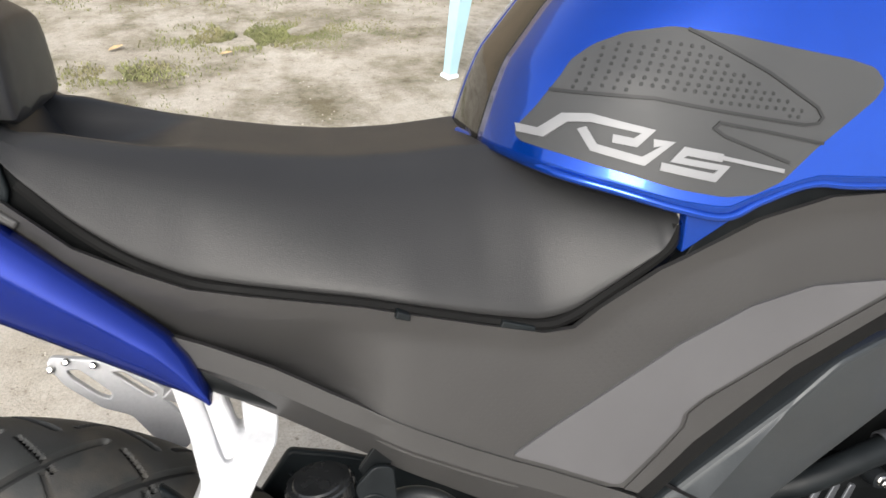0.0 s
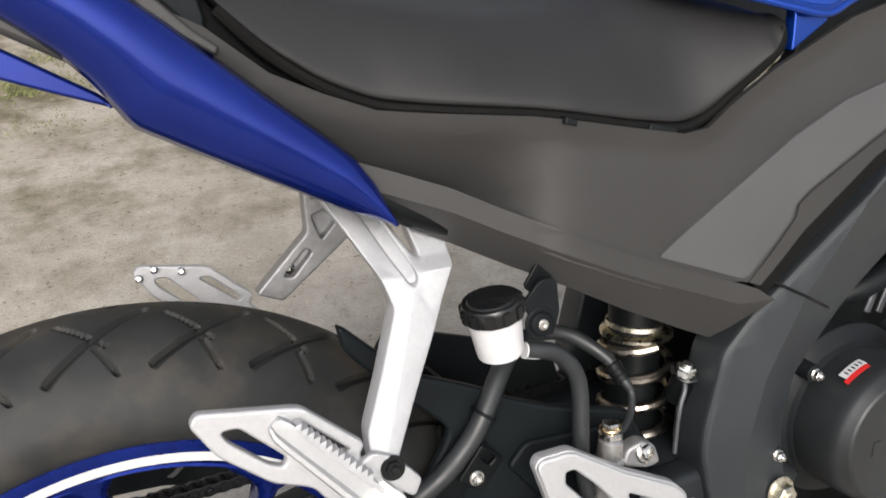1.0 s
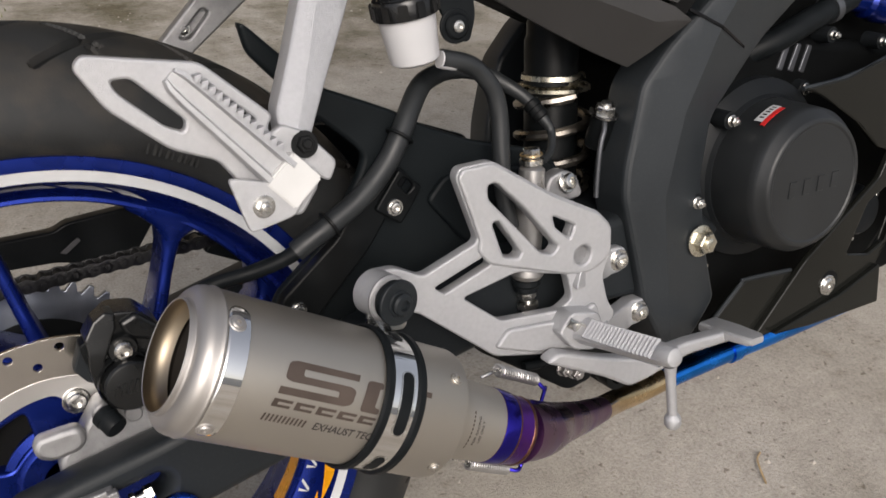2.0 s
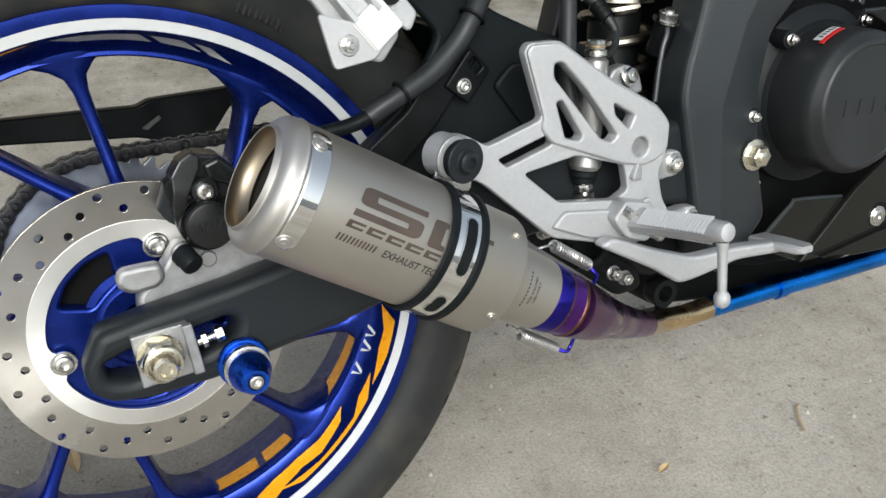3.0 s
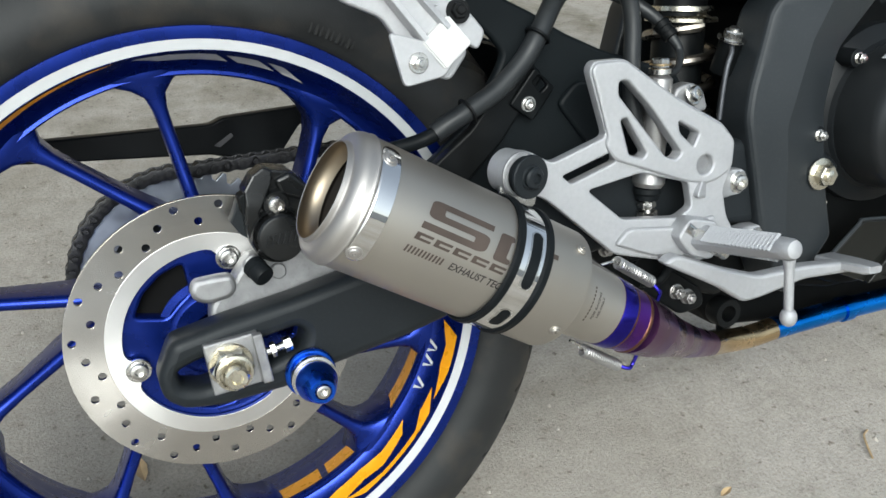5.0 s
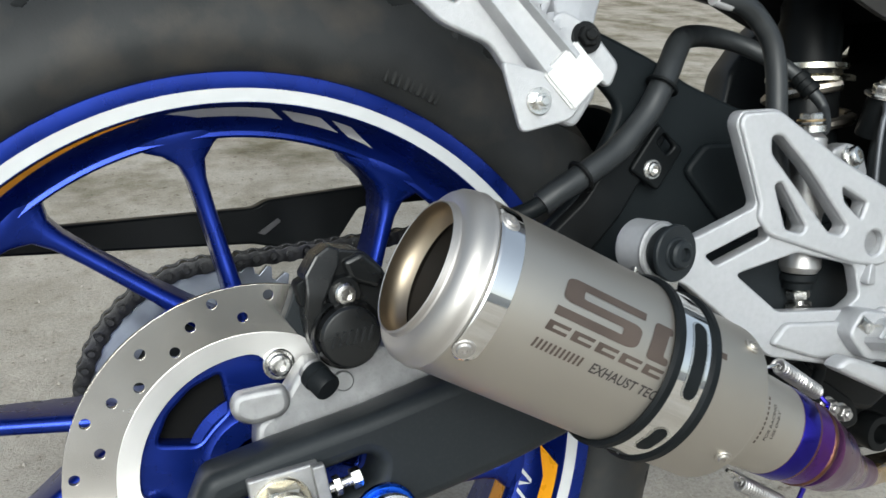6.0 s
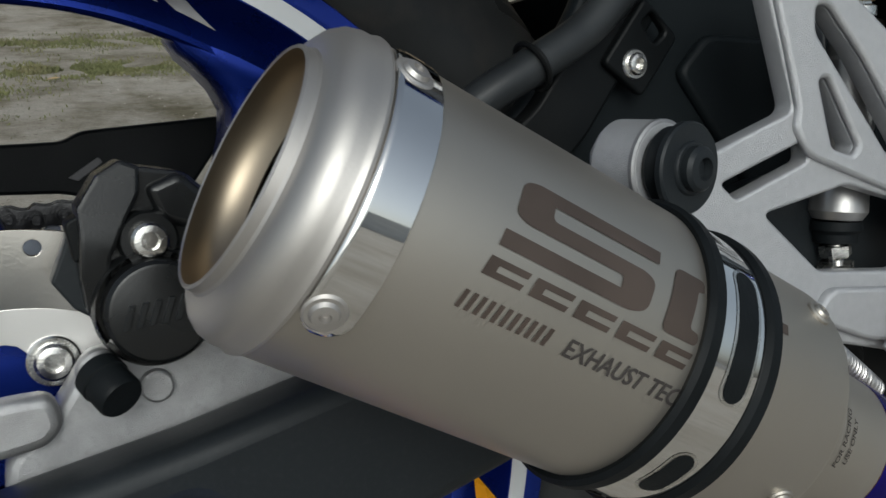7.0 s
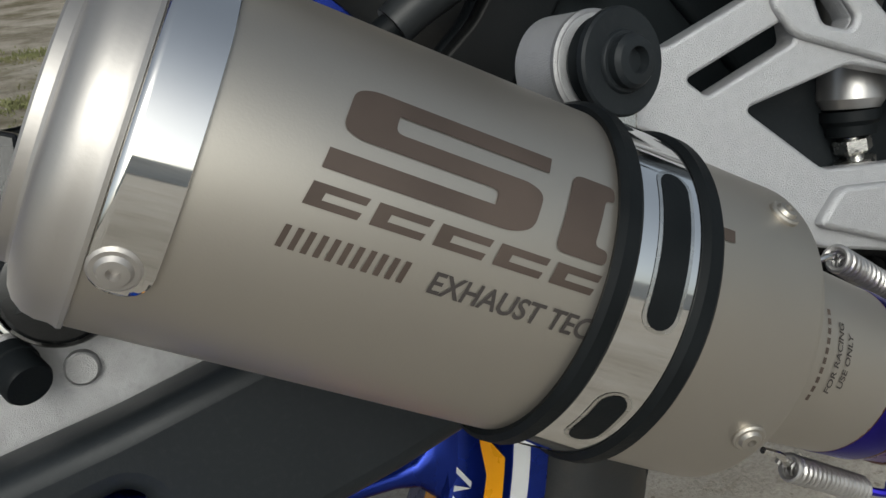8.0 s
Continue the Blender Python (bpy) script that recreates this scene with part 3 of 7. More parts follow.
spoke_mesh = build_spoke()
for k in range(5):                      # five pairs, swept forward towards the rim
    for rim_deg, hub_deg in ((96.0, 87.0), (126.8, 100.5)):
        a, b = radians(hub_deg + 72 * k), radians(rim_deg + 72 * k)
        p0 = Vector((0.08 * math.cos(a), 0, 0.08 * math.sin(a)))
        p1 = Vector((0.19 * math.cos(b), 0, 0.19 * math.sin(b)))
        dirn = (p1 - p0).normalized()
        m = Matrix.Translation(p1 - dirn * 0.190) @ pose(0, 0, 0, 0, -math.degrees(math.atan2(dirn.z, dirn.x)), 0)
        part("spoke", spoke_mesh, M_RIM, wheel, m=m)
part("hub", lathe([(-0.062, 0.020), (-0.062, 0.038), (-0.058, 0.043), (-0.045, 0.040), (-0.030, 0.042), (-0.028, 0.056), (0.034, 0.056), (0.045, 0.046), (0.062, 0.040), (0.062, 0.020)], TO_Y, 64), M_RIM, wheel, "blue wheel hub")
def pocket(a0):
    return fillet([(0.039 * math.cos(radians(a0 - 20)), 0.039 * math.sin(radians(a0 - 20))), (0.0615 * math.cos(radians(a0 - 26)), 0.0615 * math.sin(radians(a0 - 26))), (0.0630 * math.cos(radians(a0 - 9)), 0.0630 * math.sin(radians(a0 - 9))),
                   (0.0630 * math.cos(radians(a0 + 9)), 0.0630 * math.sin(radians(a0 + 9))), (0.0615 * math.cos(radians(a0 + 26)), 0.0615 * math.sin(radians(a0 + 26))), (0.039 * math.cos(radians(a0 + 20)), 0.039 * math.sin(radians(a0 + 20))), (0.0375 * math.cos(radians(a0)), 0.0375 * math.sin(radians(a0)))], 0.004)


part("disc_flange", slab([circle(0, 0, 0.0745, 96), circle(0, 0, 0.026, 48)] + [pocket(133 + 120 * k) for k in range(3)], -0.0625, -0.0470, 0.0025), M_RIM, wheel, "blue cast hub flange with three pockets")
# black backing paints the shade seen through the hub pockets
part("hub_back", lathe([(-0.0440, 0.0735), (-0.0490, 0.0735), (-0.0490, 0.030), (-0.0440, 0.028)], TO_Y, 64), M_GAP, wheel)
part("hub_boss", lathe([(-0.066, 0.018), (-0.066, 0.031), (-0.064, 0.034), (-0.060, 0.036)], TO_Y, 48), M_RIM, wheel)

# ---- rear brake disc ----
disc = group_part("brake_disc", "drilled steel rear brake disc")
disc_holes = [circle(r * math.cos(radians(83 + 72 * k + 9 * i)), r * math.sin(radians(83 + 72 * k + 9 * i)), 0.0031, 14)
              for k in range(5) for i, r in enumerate((0.1035, 0.0915, 0.1035, 0.0955, 0.0875, 0.0995, 0.0870, 0.0950))]


def lobed(n=120):
    """The carrier's inner edge, drawn in round the three bolts."""
    out = []
    for i in range(n):
        a = 2 * math.pi * i / n
        near = max(0.0, math.cos(3 * (a - radians(196)))) ** 14
        r = 0.0690 - 0.0145 * near
        out.append((r * math.cos(a), r * math.sin(a)))
    return out


part("friction_ring", slab([circle(0, 0, 0.110, 128), circle(0, 0, 0.0815, 96)] + disc_holes, -0.0680, -0.0640, 0.00015, res=1), M_DISC, disc)
part("carrier", slab([circle(0, 0, 0.0816, 96), lobed()], -0.0681, -0.0638, 0.0002, res=1), M_DISC_IN, disc, "bright steel disc carrier")
for k in range(3):
    a = radians(196 + 120 * k)
    socket_bolt("disc_bolt", disc, (0.0625 * math.cos(a), -0.0685, 0.0625 * math.sin(a)), (0, -1, 0), 0.0070, 0.0050, M_STEEL, "zinc button-head bolt")

# ---- swingarm ----
swing = part("swingarm", slab([fillet([(-0.050, -0.006), (-0.038, 0.020), (0.000, 0.028), (0.053, 0.037), (0.110, 0.050), (0.20, 0.078), (0.33, 0.105), (0.52, 0.115), (0.57, 0.075),
                                       (0.54, 0.030), (0.36, 0.040), (0.25, 0.022), (0.177, 0.001), (0.141, -0.009), (0.077, -0.022), (0.042, -0.032), (-0.007, -0.036), (-0.034, -0.033), (-0.047, -0.023)], 0.006),
                              fillet([(-0.036, -0.003), (-0.020, 0.003), (0.030, 0.011), (0.052, 0.015), (0.058, 0.010), (0.055, -0.002), (0.030, -0.010), (-0.020, -0.018), (-0.034, -0.015)], 0.004)], -0.1215, -0.090, 0.0080, res=3, angle=60), M_ARM, bike, "satin black steel swingarm")
part("left_arm", slab([fillet([(-0.050, -0.006), (-0.038, 0.020), (0.11, 0.045), (0.30, 0.09), (0.52, 0.115), (0.57, 0.075), (0.54, 0.030), (0.25, 0.022), (0.077, -0.022), (-0.034, -0.033)], 0.006)], 0.092, 0.120, 0.004), M_ARM, swing)
part("cross_tube", slab([fillet([(0.36, 0.10), (0.52, 0.115), (0.55, 0.06), (0.36, 0.05)], 0.01)], -0.09, 0.092, 0.006), M_ARM, swing)

adj = part("axle_block", slab([fillet([(-0.0175, 0.0165), (0.0215, 0.0200), (0.0265, -0.0185), (-0.0135, -0.0230)], 0.0015)], -0.1275, -0.1200, 0.0012), M_CAST, bike, "cast alloy axle adjuster block")
part("rim_edge", slab([fillet([(0.0165, 0.0195), (0.0235, 0.0202), (0.0290, -0.0180), (0.0215, -0.0188)], 0.0012)], -0.1325, -0.1262, 0.001), M_CAST, adj)
part("adjuster_stud", lathe([(0, 0.0030), (0.016, 0.0030)], along((0.028, -0.119, 0.000), (1, 0, 0.2)), 16), M_STEEL, adj)
part("adjuster_bolt", ngon_prism(6, 0.0060, 0.006, along((0.041, -0.119, 0.0026), (1, 0, 0.2))), M_STEEL, adj)
part("lock_nut", ngon_prism(6, 0.0058, 0.004, along((0.031, -0.119, 0.0006), (1, 0, 0.2))), M_STEEL, adj)
nut = part("axle_nut", joined(lathe([(0, 0.0160), (0.0025, 0.0160), (0.0032, 0.0152), (0.0032, 0)], along((0.0, -0.1272, 0.0), (0, -1, 0)), 40),
                              ngon_prism(6, 0.0152, 0.0120, along((0, -0.130, 0.0), (0, -1, 0))),
                              lathe([(0.0, 0.0135), (0.004, 0.0130), (0.0045, 0.011)], along((0, -0.142, 0), (0, -1, 0)), 32)), M_GOLDZINC, bike, "yellow-zinc axle nut")
part("axle_end", lathe([(0, 0.0085), (0.013, 0.0085), (0.0145, 0.007), (0.0145, 0.004), (0.0125, 0.003), (0.0125, 0)], along((0, -0.142, 0), (0, -1, 0)), 32), M_GOLDZINC, nut)

spool = part("spool_slider", lathe([(0, 0.014), (0.001, 0.0155), (0.003, 0.0190), (0.006, 0.0192), (0.0075, 0.0180), (0.0085, 0.0130)], along((0.0575, -0.120, -0.0205), (0, -1, 0)), 48), M_ANODISED, bike, "blue anodised swingarm spool")
part("silver_collar", lathe([(0.0082, 0.0150), (0.0130, 0.0150), (0.0134, 0.0170), (0.0170, 0.0170), (0.0174, 0.0150), (0.0200, 0.0148), (0.0202, 0.0)], along((0.0575, -0.120, -0.0205), (0, -1, 0)), 40), M_STEEL, spool)
part("blue_cone", lathe([(0.0195, 0.0140), (0.0205, 0.0152), (0.0245, 0.0154), (0.0395, 0.0100), (0.0410, 0.0088), (0.0410, 0.0062), (0.037, 0.006), (0.037, 0)], along((0.0575, -0.120, -0.0205), (0, -1, 0)), 48), M_ANODISED, spool)
socket_bolt("spool_bolt", spool, (0.0575, -0.1570, -0.0205), (0, -1, 0), 0.0058, 0.0055, M_STEEL, washer=False)

# ---- rear brake caliper ----
cal = part("brake_caliper", slab([fillet([(0.040, 0.128), (0.046, 0.131), (0.062, 0.128), (0.069, 0.121), (0.075, 0.112), (0.0745, 0.094), (0.066, 0.078), (0.052, 0.070), (0.036, 0.074), (0.031, 0.090), (0.034, 0.108)], 0.003)], -0.103, -0.074, 0.0016, res=1, angle=22), M_CALIPER, bike, "black cast brake caliper")
part("clamp", slab([fillet([(0.0260, 0.119), (0.033, 0.129), (0.041, 0.1335), (0.0470, 0.131), (0.0460, 0.122), (0.0400, 0.112), (0.0350, 0.102), (0.0330, 0.090), (0.0350, 0.077), (0.0305, 0.0715), (0.0262, 0.084), (0.0250, 0.097), (0.0262, 0.112)], 0.0010)], -0.111, -0.088, 0.0014, res=1, angle=20, folds=[(0.0, 0.108), (0.1, 0.104)], warp=lambda co: Vector((co.x, co.y + (0.16 * abs(co.z - 0.1065 + 0.04 * (co.x - 0.03)) if co.y < -0.1 else 0), co.z))), M_CALIPER, cal)
part("brake_pad", slab([fillet([(0.030, 0.112), (0.030, 0.078), (0.023, 0.083), (0.0165, 0.093), (0.021, 0.103), (0.024, 0.111)], 0.001)], -0.092, -0.080, 0.001), M_ARM, cal, "dark grey brake pad backing")
part("pad_spring", slab([fillet([(0.022, 0.114), (0.030, 0.118), (0.030, 0.104), (0.024, 0.100)], 0.002)], -0.104, -0.090, 0.001), M_BLACK, cal)
part("barrel", lathe([(-0.020, 0.0200), (0.0, 0.0205), (0.003, 0.0195)], along((0.0474, -0.1085, 0.0835), (0, -1, 0)), 48), M_CALIPER, cal)
cap = part("piston_cap", lathe([(0.0, 0.0175), (0.0075, 0.0173), (0.0092, 0.0160), (0.0095, 0.0150), (0.0095, 0)], along((0.0474, -0.1095, 0.0835), (0, -1, 0)), 56), M_CALIPER, cal, "black round piston cover with raised mark")
for i in range(6):
    k, x0 = 0.0004 * i, 0.0350 + i * 0.0042
    bar = slab([[(x0, 0.0790 + k), (x0 + 0.0019, 0.0790 + k), (x0 + 0.0049, 0.0872 + k), (x0 + 0.0030, 0.0872 + k)]], -0.1206, -0.1186, 0.0002, res=0)
    part("raised_mark", bar, M_CALIPER, cap)
part("bolt_boss", lathe([(-0.012, 0.0105), (0.0, 0.0100), (0.002, 0.0090), (0.002, 0)], along((0.0474, -0.1075, 0.1065), (0, -1, 0)), 32), M_CALIPER, cal)
socket_bolt("caliper_bolt", cal, (0.0474, -0.1100, 0.1065), (0, -1, 0), 0.0062, 0.0040, M_STEEL, washer=False)
part("upper_lug", slab([fillet([(0.048, 0.124), (0.060, 0.1285), (0.073, 0.116), (0.068, 0.106), (0.052, 0.112)], 0.003)], -0.107, -0.095, 0.003), M_CALIPER, cal)
part("pin_neck", lathe([(0, 0.0066), (0.002, 0.0072), (0.003, 0.0066), (0.005, 0.0072), (0.007, 0.0066)], along((0.0262, -0.0985, 0.0650), (0.42, -0.80, -0.50)), 28), M_CAST, cal)
part("pad_pin_boot", lathe([(0, 0.0072), (0.001, 0.0082), (0.006, 0.0084), (0.0065, 0.0078), (0.0145, 0.0079), (0.0158, 0.0072), (0.0158, 0)], along((0.0267, -0.1030, 0.0632), (0.42, -0.80, -0.50)), 32), M_RUBBER, cal, "black rubber slide-pin boot")
alloy = part("caliper_bracket", slab([fillet([(-0.004, 0.034), (0.010, 0.044), (0.026, 0.066), (0.036, 0.066), (0.060, 0.072), (0.080, 0.068), (0.110, 0.046), (0.090, 0.038), (0.058, 0.032), (0.023, 0.024), (-0.004, 0.008), (-0.006, 0.020)], 0.005)], -0.092, -0.072, 0.004), M_CAST, bike, "cast alloy caliper bracket")
part("lug", slab([fillet([(-0.0190, 0.0490), (-0.0150, 0.0560), (0.003, 0.0570), (0.0130, 0.0565), (0.0155, 0.0450), (0.0100, 0.0385), (-0.0080, 0.0360), (-0.0170, 0.0410)], 0.006)], -0.100, -0.088, 0.004), M_CAST, alloy)
part("boss", lathe([(0, 0.006), (0.004, 0.0058), (0.0045, 0.005), (0.0045, 0)], along((0.047, -0.0915, 0.052), (0, -1, 0)), 24), M_CAST, alloy)

# ---- sprocket, chain and guard on the far side ----
def sprocket_outline(n=44, r0=0.094, r1=0.102):
    out = []
    for i in range(n * 4):
        a = 2 * math.pi * i / (n * 4)
        out.append(((r1 if i % 4 in (0, 1) else r0) * math.cos(a), (r1 if i % 4 in (0, 1) else r0) * math.sin(a)))
    return out


part("sprocket", slab([sprocket_outline(), circle(0, 0, 0.060, 48)], 0.078, 0.084, 0.0006, res=1), M_SPROCKET, wheel, "dull steel rear sprocket")
part("sprocket_carrier", lathe([(0.040, 0.05), (0.066, 0.060), (0.078, 0.070), (0.0785, 0.030), (0.06, 0.025)], TO_Y, 48), M_BLACK, wheel)
chain = group_part("chain", "oily roller chain")
link_mesh = joined(slab([fillet([(-0.0070, -0.0056), (0, -0.0036), (0.0070, -0.0056), (0.0112, 0), (0.0070, 0.0056), (0, 0.0036), (-0.0070, 0.0056), (-0.0112, 0)], 0.003)], -0.0085, -0.006, 0.0004, res=1),
                   slab([fillet([(-0.0070, -0.0056), (0, -0.0036), (0.0070, -0.0056), (0.0112, 0), (0.0070, 0.0056), (0, 0.0036), (-0.0070, 0.0056), (-0.0112, 0)], 0.003)], 0.006, 0.0085, 0.0004, res=1),
                   lathe([(-0.0095, 0), (-0.0095, 0.0022), (0.0095, 0.0022), (0.0095, 0)], pose(-0.0063, 0, 0, -90, 0, 0), 10), lathe([(-0.006, 0.0045), (0.006, 0.0045)], pose(0.0063, 0, 0, -90, 0, 0), 12))
pitch, R_CHAIN = 0.0127, 0.1005
pts = []
for i in range(120):
    s = i * pitch
    top = (Vector((0.545, 0, 0.118)), Vector((0.012, 0, 0.1005)))
    run = (top[1] - top[0]).length
    if s < run:
        p = top[0].lerp(top[1], s / run)
        pts.append((p.x, p.z, math.atan2(top[1].z - top[0].z, top[1].x - top[0].x)))
    elif s < run + R_CHAIN * radians(185):
        a = radians(83) + (s - run) / R_CHAIN
        pts.append((R_CHAIN * math.cos(a), R_CHAIN * math.sin(a), a + math.pi / 2))
    else:
        t = s - run - R_CHAIN * radians(185)
        if t > 0.53:
            break
        pts.append((-0.003 + t, -0.1005 + t * 0.19, math.atan2(0.19, 1)))
for x, z, a in pts:
    part("link", link_mesh, M_CHAIN, chain, m=pose(x, 0.081, z, 0, -math.degrees(a), 0) @ Matrix.Diagonal((1.0, 1.0, 1.22, 1.0)))
part("chain_guard", slab([fillet([(-0.16, 0.137), (0.035, 0.137), (0.045, 0.142), (0.28, 0.155), (0.30, 0.13), (0.116, 0.130), (0.096, 0.104), (0.067, 0.101), (0.032, 0.110), (-0.16, 0.121)], 0.004)], 0.088, 0.104, 0.002), M_BLACK, bike, "long black plastic chain guard")
part("guard_mark", slab([fillet([(0.036, 0.118), (0.052, 0.128), (0.054, 0.125), (0.041, 0.116)], 0.001)], 0.0872, 0.0885, 0.0003), M_PANEL_SMOOTH, bike, "faint pale mark on the guard")

# ---- hugger (inner mudguard) with hose ----
HUG = [(0.158, 0.302), (0.164, 0.2985), (0.190, 0.272), (0.212, 0.251), (0.239, 0.239), (0.264, 0.227), (0.290, 0.211), (0.328, 0.194), (0.40, 0.172), (0.44, 0.10), (0.33, 0.085), (0.205, 0.062), (0.150, 0.092), (0.160, 0.110),
       (0.205, 0.145), (0.232, 0.185), (0.238, 0.198), (0.228, 0.210), (0.202, 0.234), (0.162, 0.281)]
hug = part("hugger", slab([fillet(HUG, 0.006)], -0.094, -0.084, 0.003, step=0.03), M_PLASTIC, bike, "black plastic rear hugger")


def arc_sheet(r, a0, a1, y0, y1, thick, n=40, steps=8):
    """A curved mudguard sheet round the axle."""
    rings = []
    for i in range(n + 1):
        a = radians(a0 + (a1 - a0) * i / n)
        ring = []
        for s in list(range(steps + 1)):
            t = s / steps
            y = y0 + (y1 - y0) * t
            rr = r - 0.022 * (2 * t - 1) ** 2
            ring.append(Vector((rr * math.cos(a), y, rr * math.sin(a))))
        for s in reversed(range(steps + 1)):
            t = s / steps
            y = y0 + (y1 - y0) * t
            rr = r - 0.022 * (2 * t - 1) ** 2 + thick
            ring.append(Vector((rr * math.cos(a), y, rr * math.sin(a))))
        rings.append(ring)
    return loft(rings, angle=30)


part("fender_arc", arc_sheet(0.330, 8, 37, -0.088, 0.088, 0.003), M_PLASTIC, hug)
part("left_side", slab([fillet([(0.33, 0.085), (0.205, 0.062), (0.150, 0.092), (0.205, 0.145), (0.250, 0.210), (0.300, 0.198), (0.376, 0.171), (0.427, 0.150), (0.44, 0.10)], 0.006)], 0.084, 0.094, 0.003), M_PLASTIC, hug)
part("side_strip", slab([fillet([(0.153, 0.094), (0.160, 0.109), (0.205, 0.143), (0.235, 0.181), (0.252, 0.196), (0.268, 0.180), (0.230, 0.130), (0.180, 0.084)], 0.004)], -0.103, -0.092, 0.002), M_BLACK, hug, "black steel hose guide plate")
part("tab", slab([fillet([(0.236, 0.160), (0.258, 0.187), (0.276, 0.170), (0.256, 0.145)], 0.003), fillet([(0.256, 0.176), (0.262, 0.181), (0.269, 0.172), (0.263, 0.167)], 0.002)], -0.107, -0.102, 0.0015), M_BLACK, hug)
socket_bolt("guide_bolt", hug, (0.252, -0.1065, 0.159), (0, -1, 0), 0.0048, 0.0038, M_STEEL)
part("lower_panel", slab([fillet([(0.283, 0.155), (0.300, 0.172), (0.40, 0.165), (0.42, 0.11), (0.33, 0.095)], 0.006)], -0.099, -0.092, 0.003), M_PLASTIC, hug)
socket_bolt("guide_bolt", hug, (0.170, -0.1035, 0.098), (0, -1, 0), 0.0046, 0.0038, M_STEEL)

HOSE = [(0.358, -0.128, 0.183), (0.371, -0.124, 0.175), (0.390, -0.110, 0.177), (0.4000, -0.098, 0.188), (0.3966, -0.092, 0.199), (0.3880, -0.076, 0.217), (0.364, -0.058, 0.2355), (0.336, -0.056, 0.2425), (0.305, -0.072, 0.2415), (0.2845, -0.090, 0.235), (0.2620, -0.1040, 0.2103), (0.2464, -0.1070, 0.1909), (0.2233, -0.1100, 0.1723), (0.1977, -0.1120, 0.1591), (0.1811, -0.1120, 0.1511), (0.1707, -0.1110, 0.1448)]
hose = part("brake_hose", tube(HOSE, [0.0030, 0.0030, 0.0030, 0.0034, 0.0044, 0.0056, 0.0066, 0.0074, 0.0078, 0.0080, 0.0080, 0.0080, 0.0080, 0.0080, 0.0078, 0.0076]), M_HOSE, bike, "black rubber-sleeved brake hose")
part("hose_crimp", lathe([(0, 0.0060), (0.001, 0.0074), (0.006, 0.0074), (0.0065, 0.0066), (0.011, 0.0066), (0.0115, 0.0072), (0.016, 0.0070), (0.017, 0.0050)], along((0.3905, -0.082, 0.212), (0.35, -0.55, -0.75)), 20), M_BLACK, hose, "black hose crimp")
part("thin_hose", tube([HOSE[-2], HOSE[-1], (0.160, -0.108, 0.140), (0.140, -0.106, 0.136), (0.110, -0.100, 0.131), (0.085, -0.095, 0.118)], 0.0056), M_RUBBER, hose, "thin end of the hose")
for p, q in ((HOSE[10], Vector(HOSE[10]) - Vector(HOSE[11])), (HOSE[13], Vector(HOSE[12]) - Vector(HOSE[14]))):
    ring = [along(p, q) @ Vector((0.0098 * math.cos(a), 0.0098 * math.sin(a), 0)) for a in np.linspace(0, 2 * math.pi, 21)]
    part("wire_clip", tube(ring, 0.0013, 8, raw=True), M_BLACK, hose, "bent wire hose clip")

# ---- muffler ----
MUF_P, MUF_D = Vector((0.15, -0.1943, 0.0820)), Vector((0.86622, -0.01552, -0.49942))
MUF_E1 = (Vector((0, 0, 1)) - MUF_D.z * MUF_D).normalized()
MUF_E2 = MUF_D.cross(MUF_E1)
MUF_R = 0.0441
MUF = Matrix((( MUF_E1.x, MUF_E2.x, MUF_D.x, MUF_P.x), (MUF_E1.y, MUF_E2.y, MUF_D.y, MUF_P.y), (MUF_E1.z, MUF_E2.z, MUF_D.z, MUF_P.z), (0, 0, 0, 1)))


def on_muffler(s, deg, r=MUF_R):
    a = radians(deg)
    return MUF @ Vector((r * math.cos(a), r * math.sin(a), s))


muf = part("muffler", lathe([(-0.0880, MUF_R - 0.002), (-0.0880, MUF_R), (0.0812, MUF_R), (0.0830, MUF_R - 0.0006), (0.0842, MUF_R - 0.0026), (0.0846, 0.037), (0.0846, 0.030)], MUF, 96), M_TITAN, bike, "short brushed titanium muffler canister")
tip = part("muffler_tip", lathe([(-0.0866, 0.0440), (-0.0868, 0.0448), (-0.0878, 0.0450), (-0.0886, 0.0446), (-0.0898, 0.0442), (-0.0925, 0.0441), (-0.0955, 0.0432), (-0.0980, 0.0412), (-0.0995, 0.0388), (-0.1002, 0.0362), (-0.1004, 0.0346),
                                 (-0.1012, 0.0340), (-0.1036, 0.0338), (-0.1042, 0.0332), (-0.1038, 0.0326)], MUF, 96), M_TIP, muf, "satin rolled muffler end cap")
part("inner_sleeve", lathe([(-0.1038, 0.0327), (-0.1022, 0.0333), (-0.0995, 0.0341), (-0.0965, 0.0341), (-0.0940, 0.0333), (-0.0918, 0.0319), (-0.0904, 0.0306), (-0.0898, 0.0300), (-0.0893, 0.0304), (-0.0892, 0.0330)], MUF, 96), M_INNER, tip, "heat-tanned inner sleeve")
part("seam_bead", tube([on_muffler(s0, 15, r0) for s0, r0 in ((-0.1010, 0.0334), (-0.0980, 0.0340), (-0.0950, 0.0335), (-0.0920, 0.0319))], 0.0006, 6), M_INNER, tip)
part("perforated_core", lathe([(-0.0892, 0.0330), (-0.086, 0.0345), (-0.070, 0.0300), (0.0, 0.0290), (0.0, 0.0)], MUF, 48), M_SOOT, tip, "sooty perforated core")
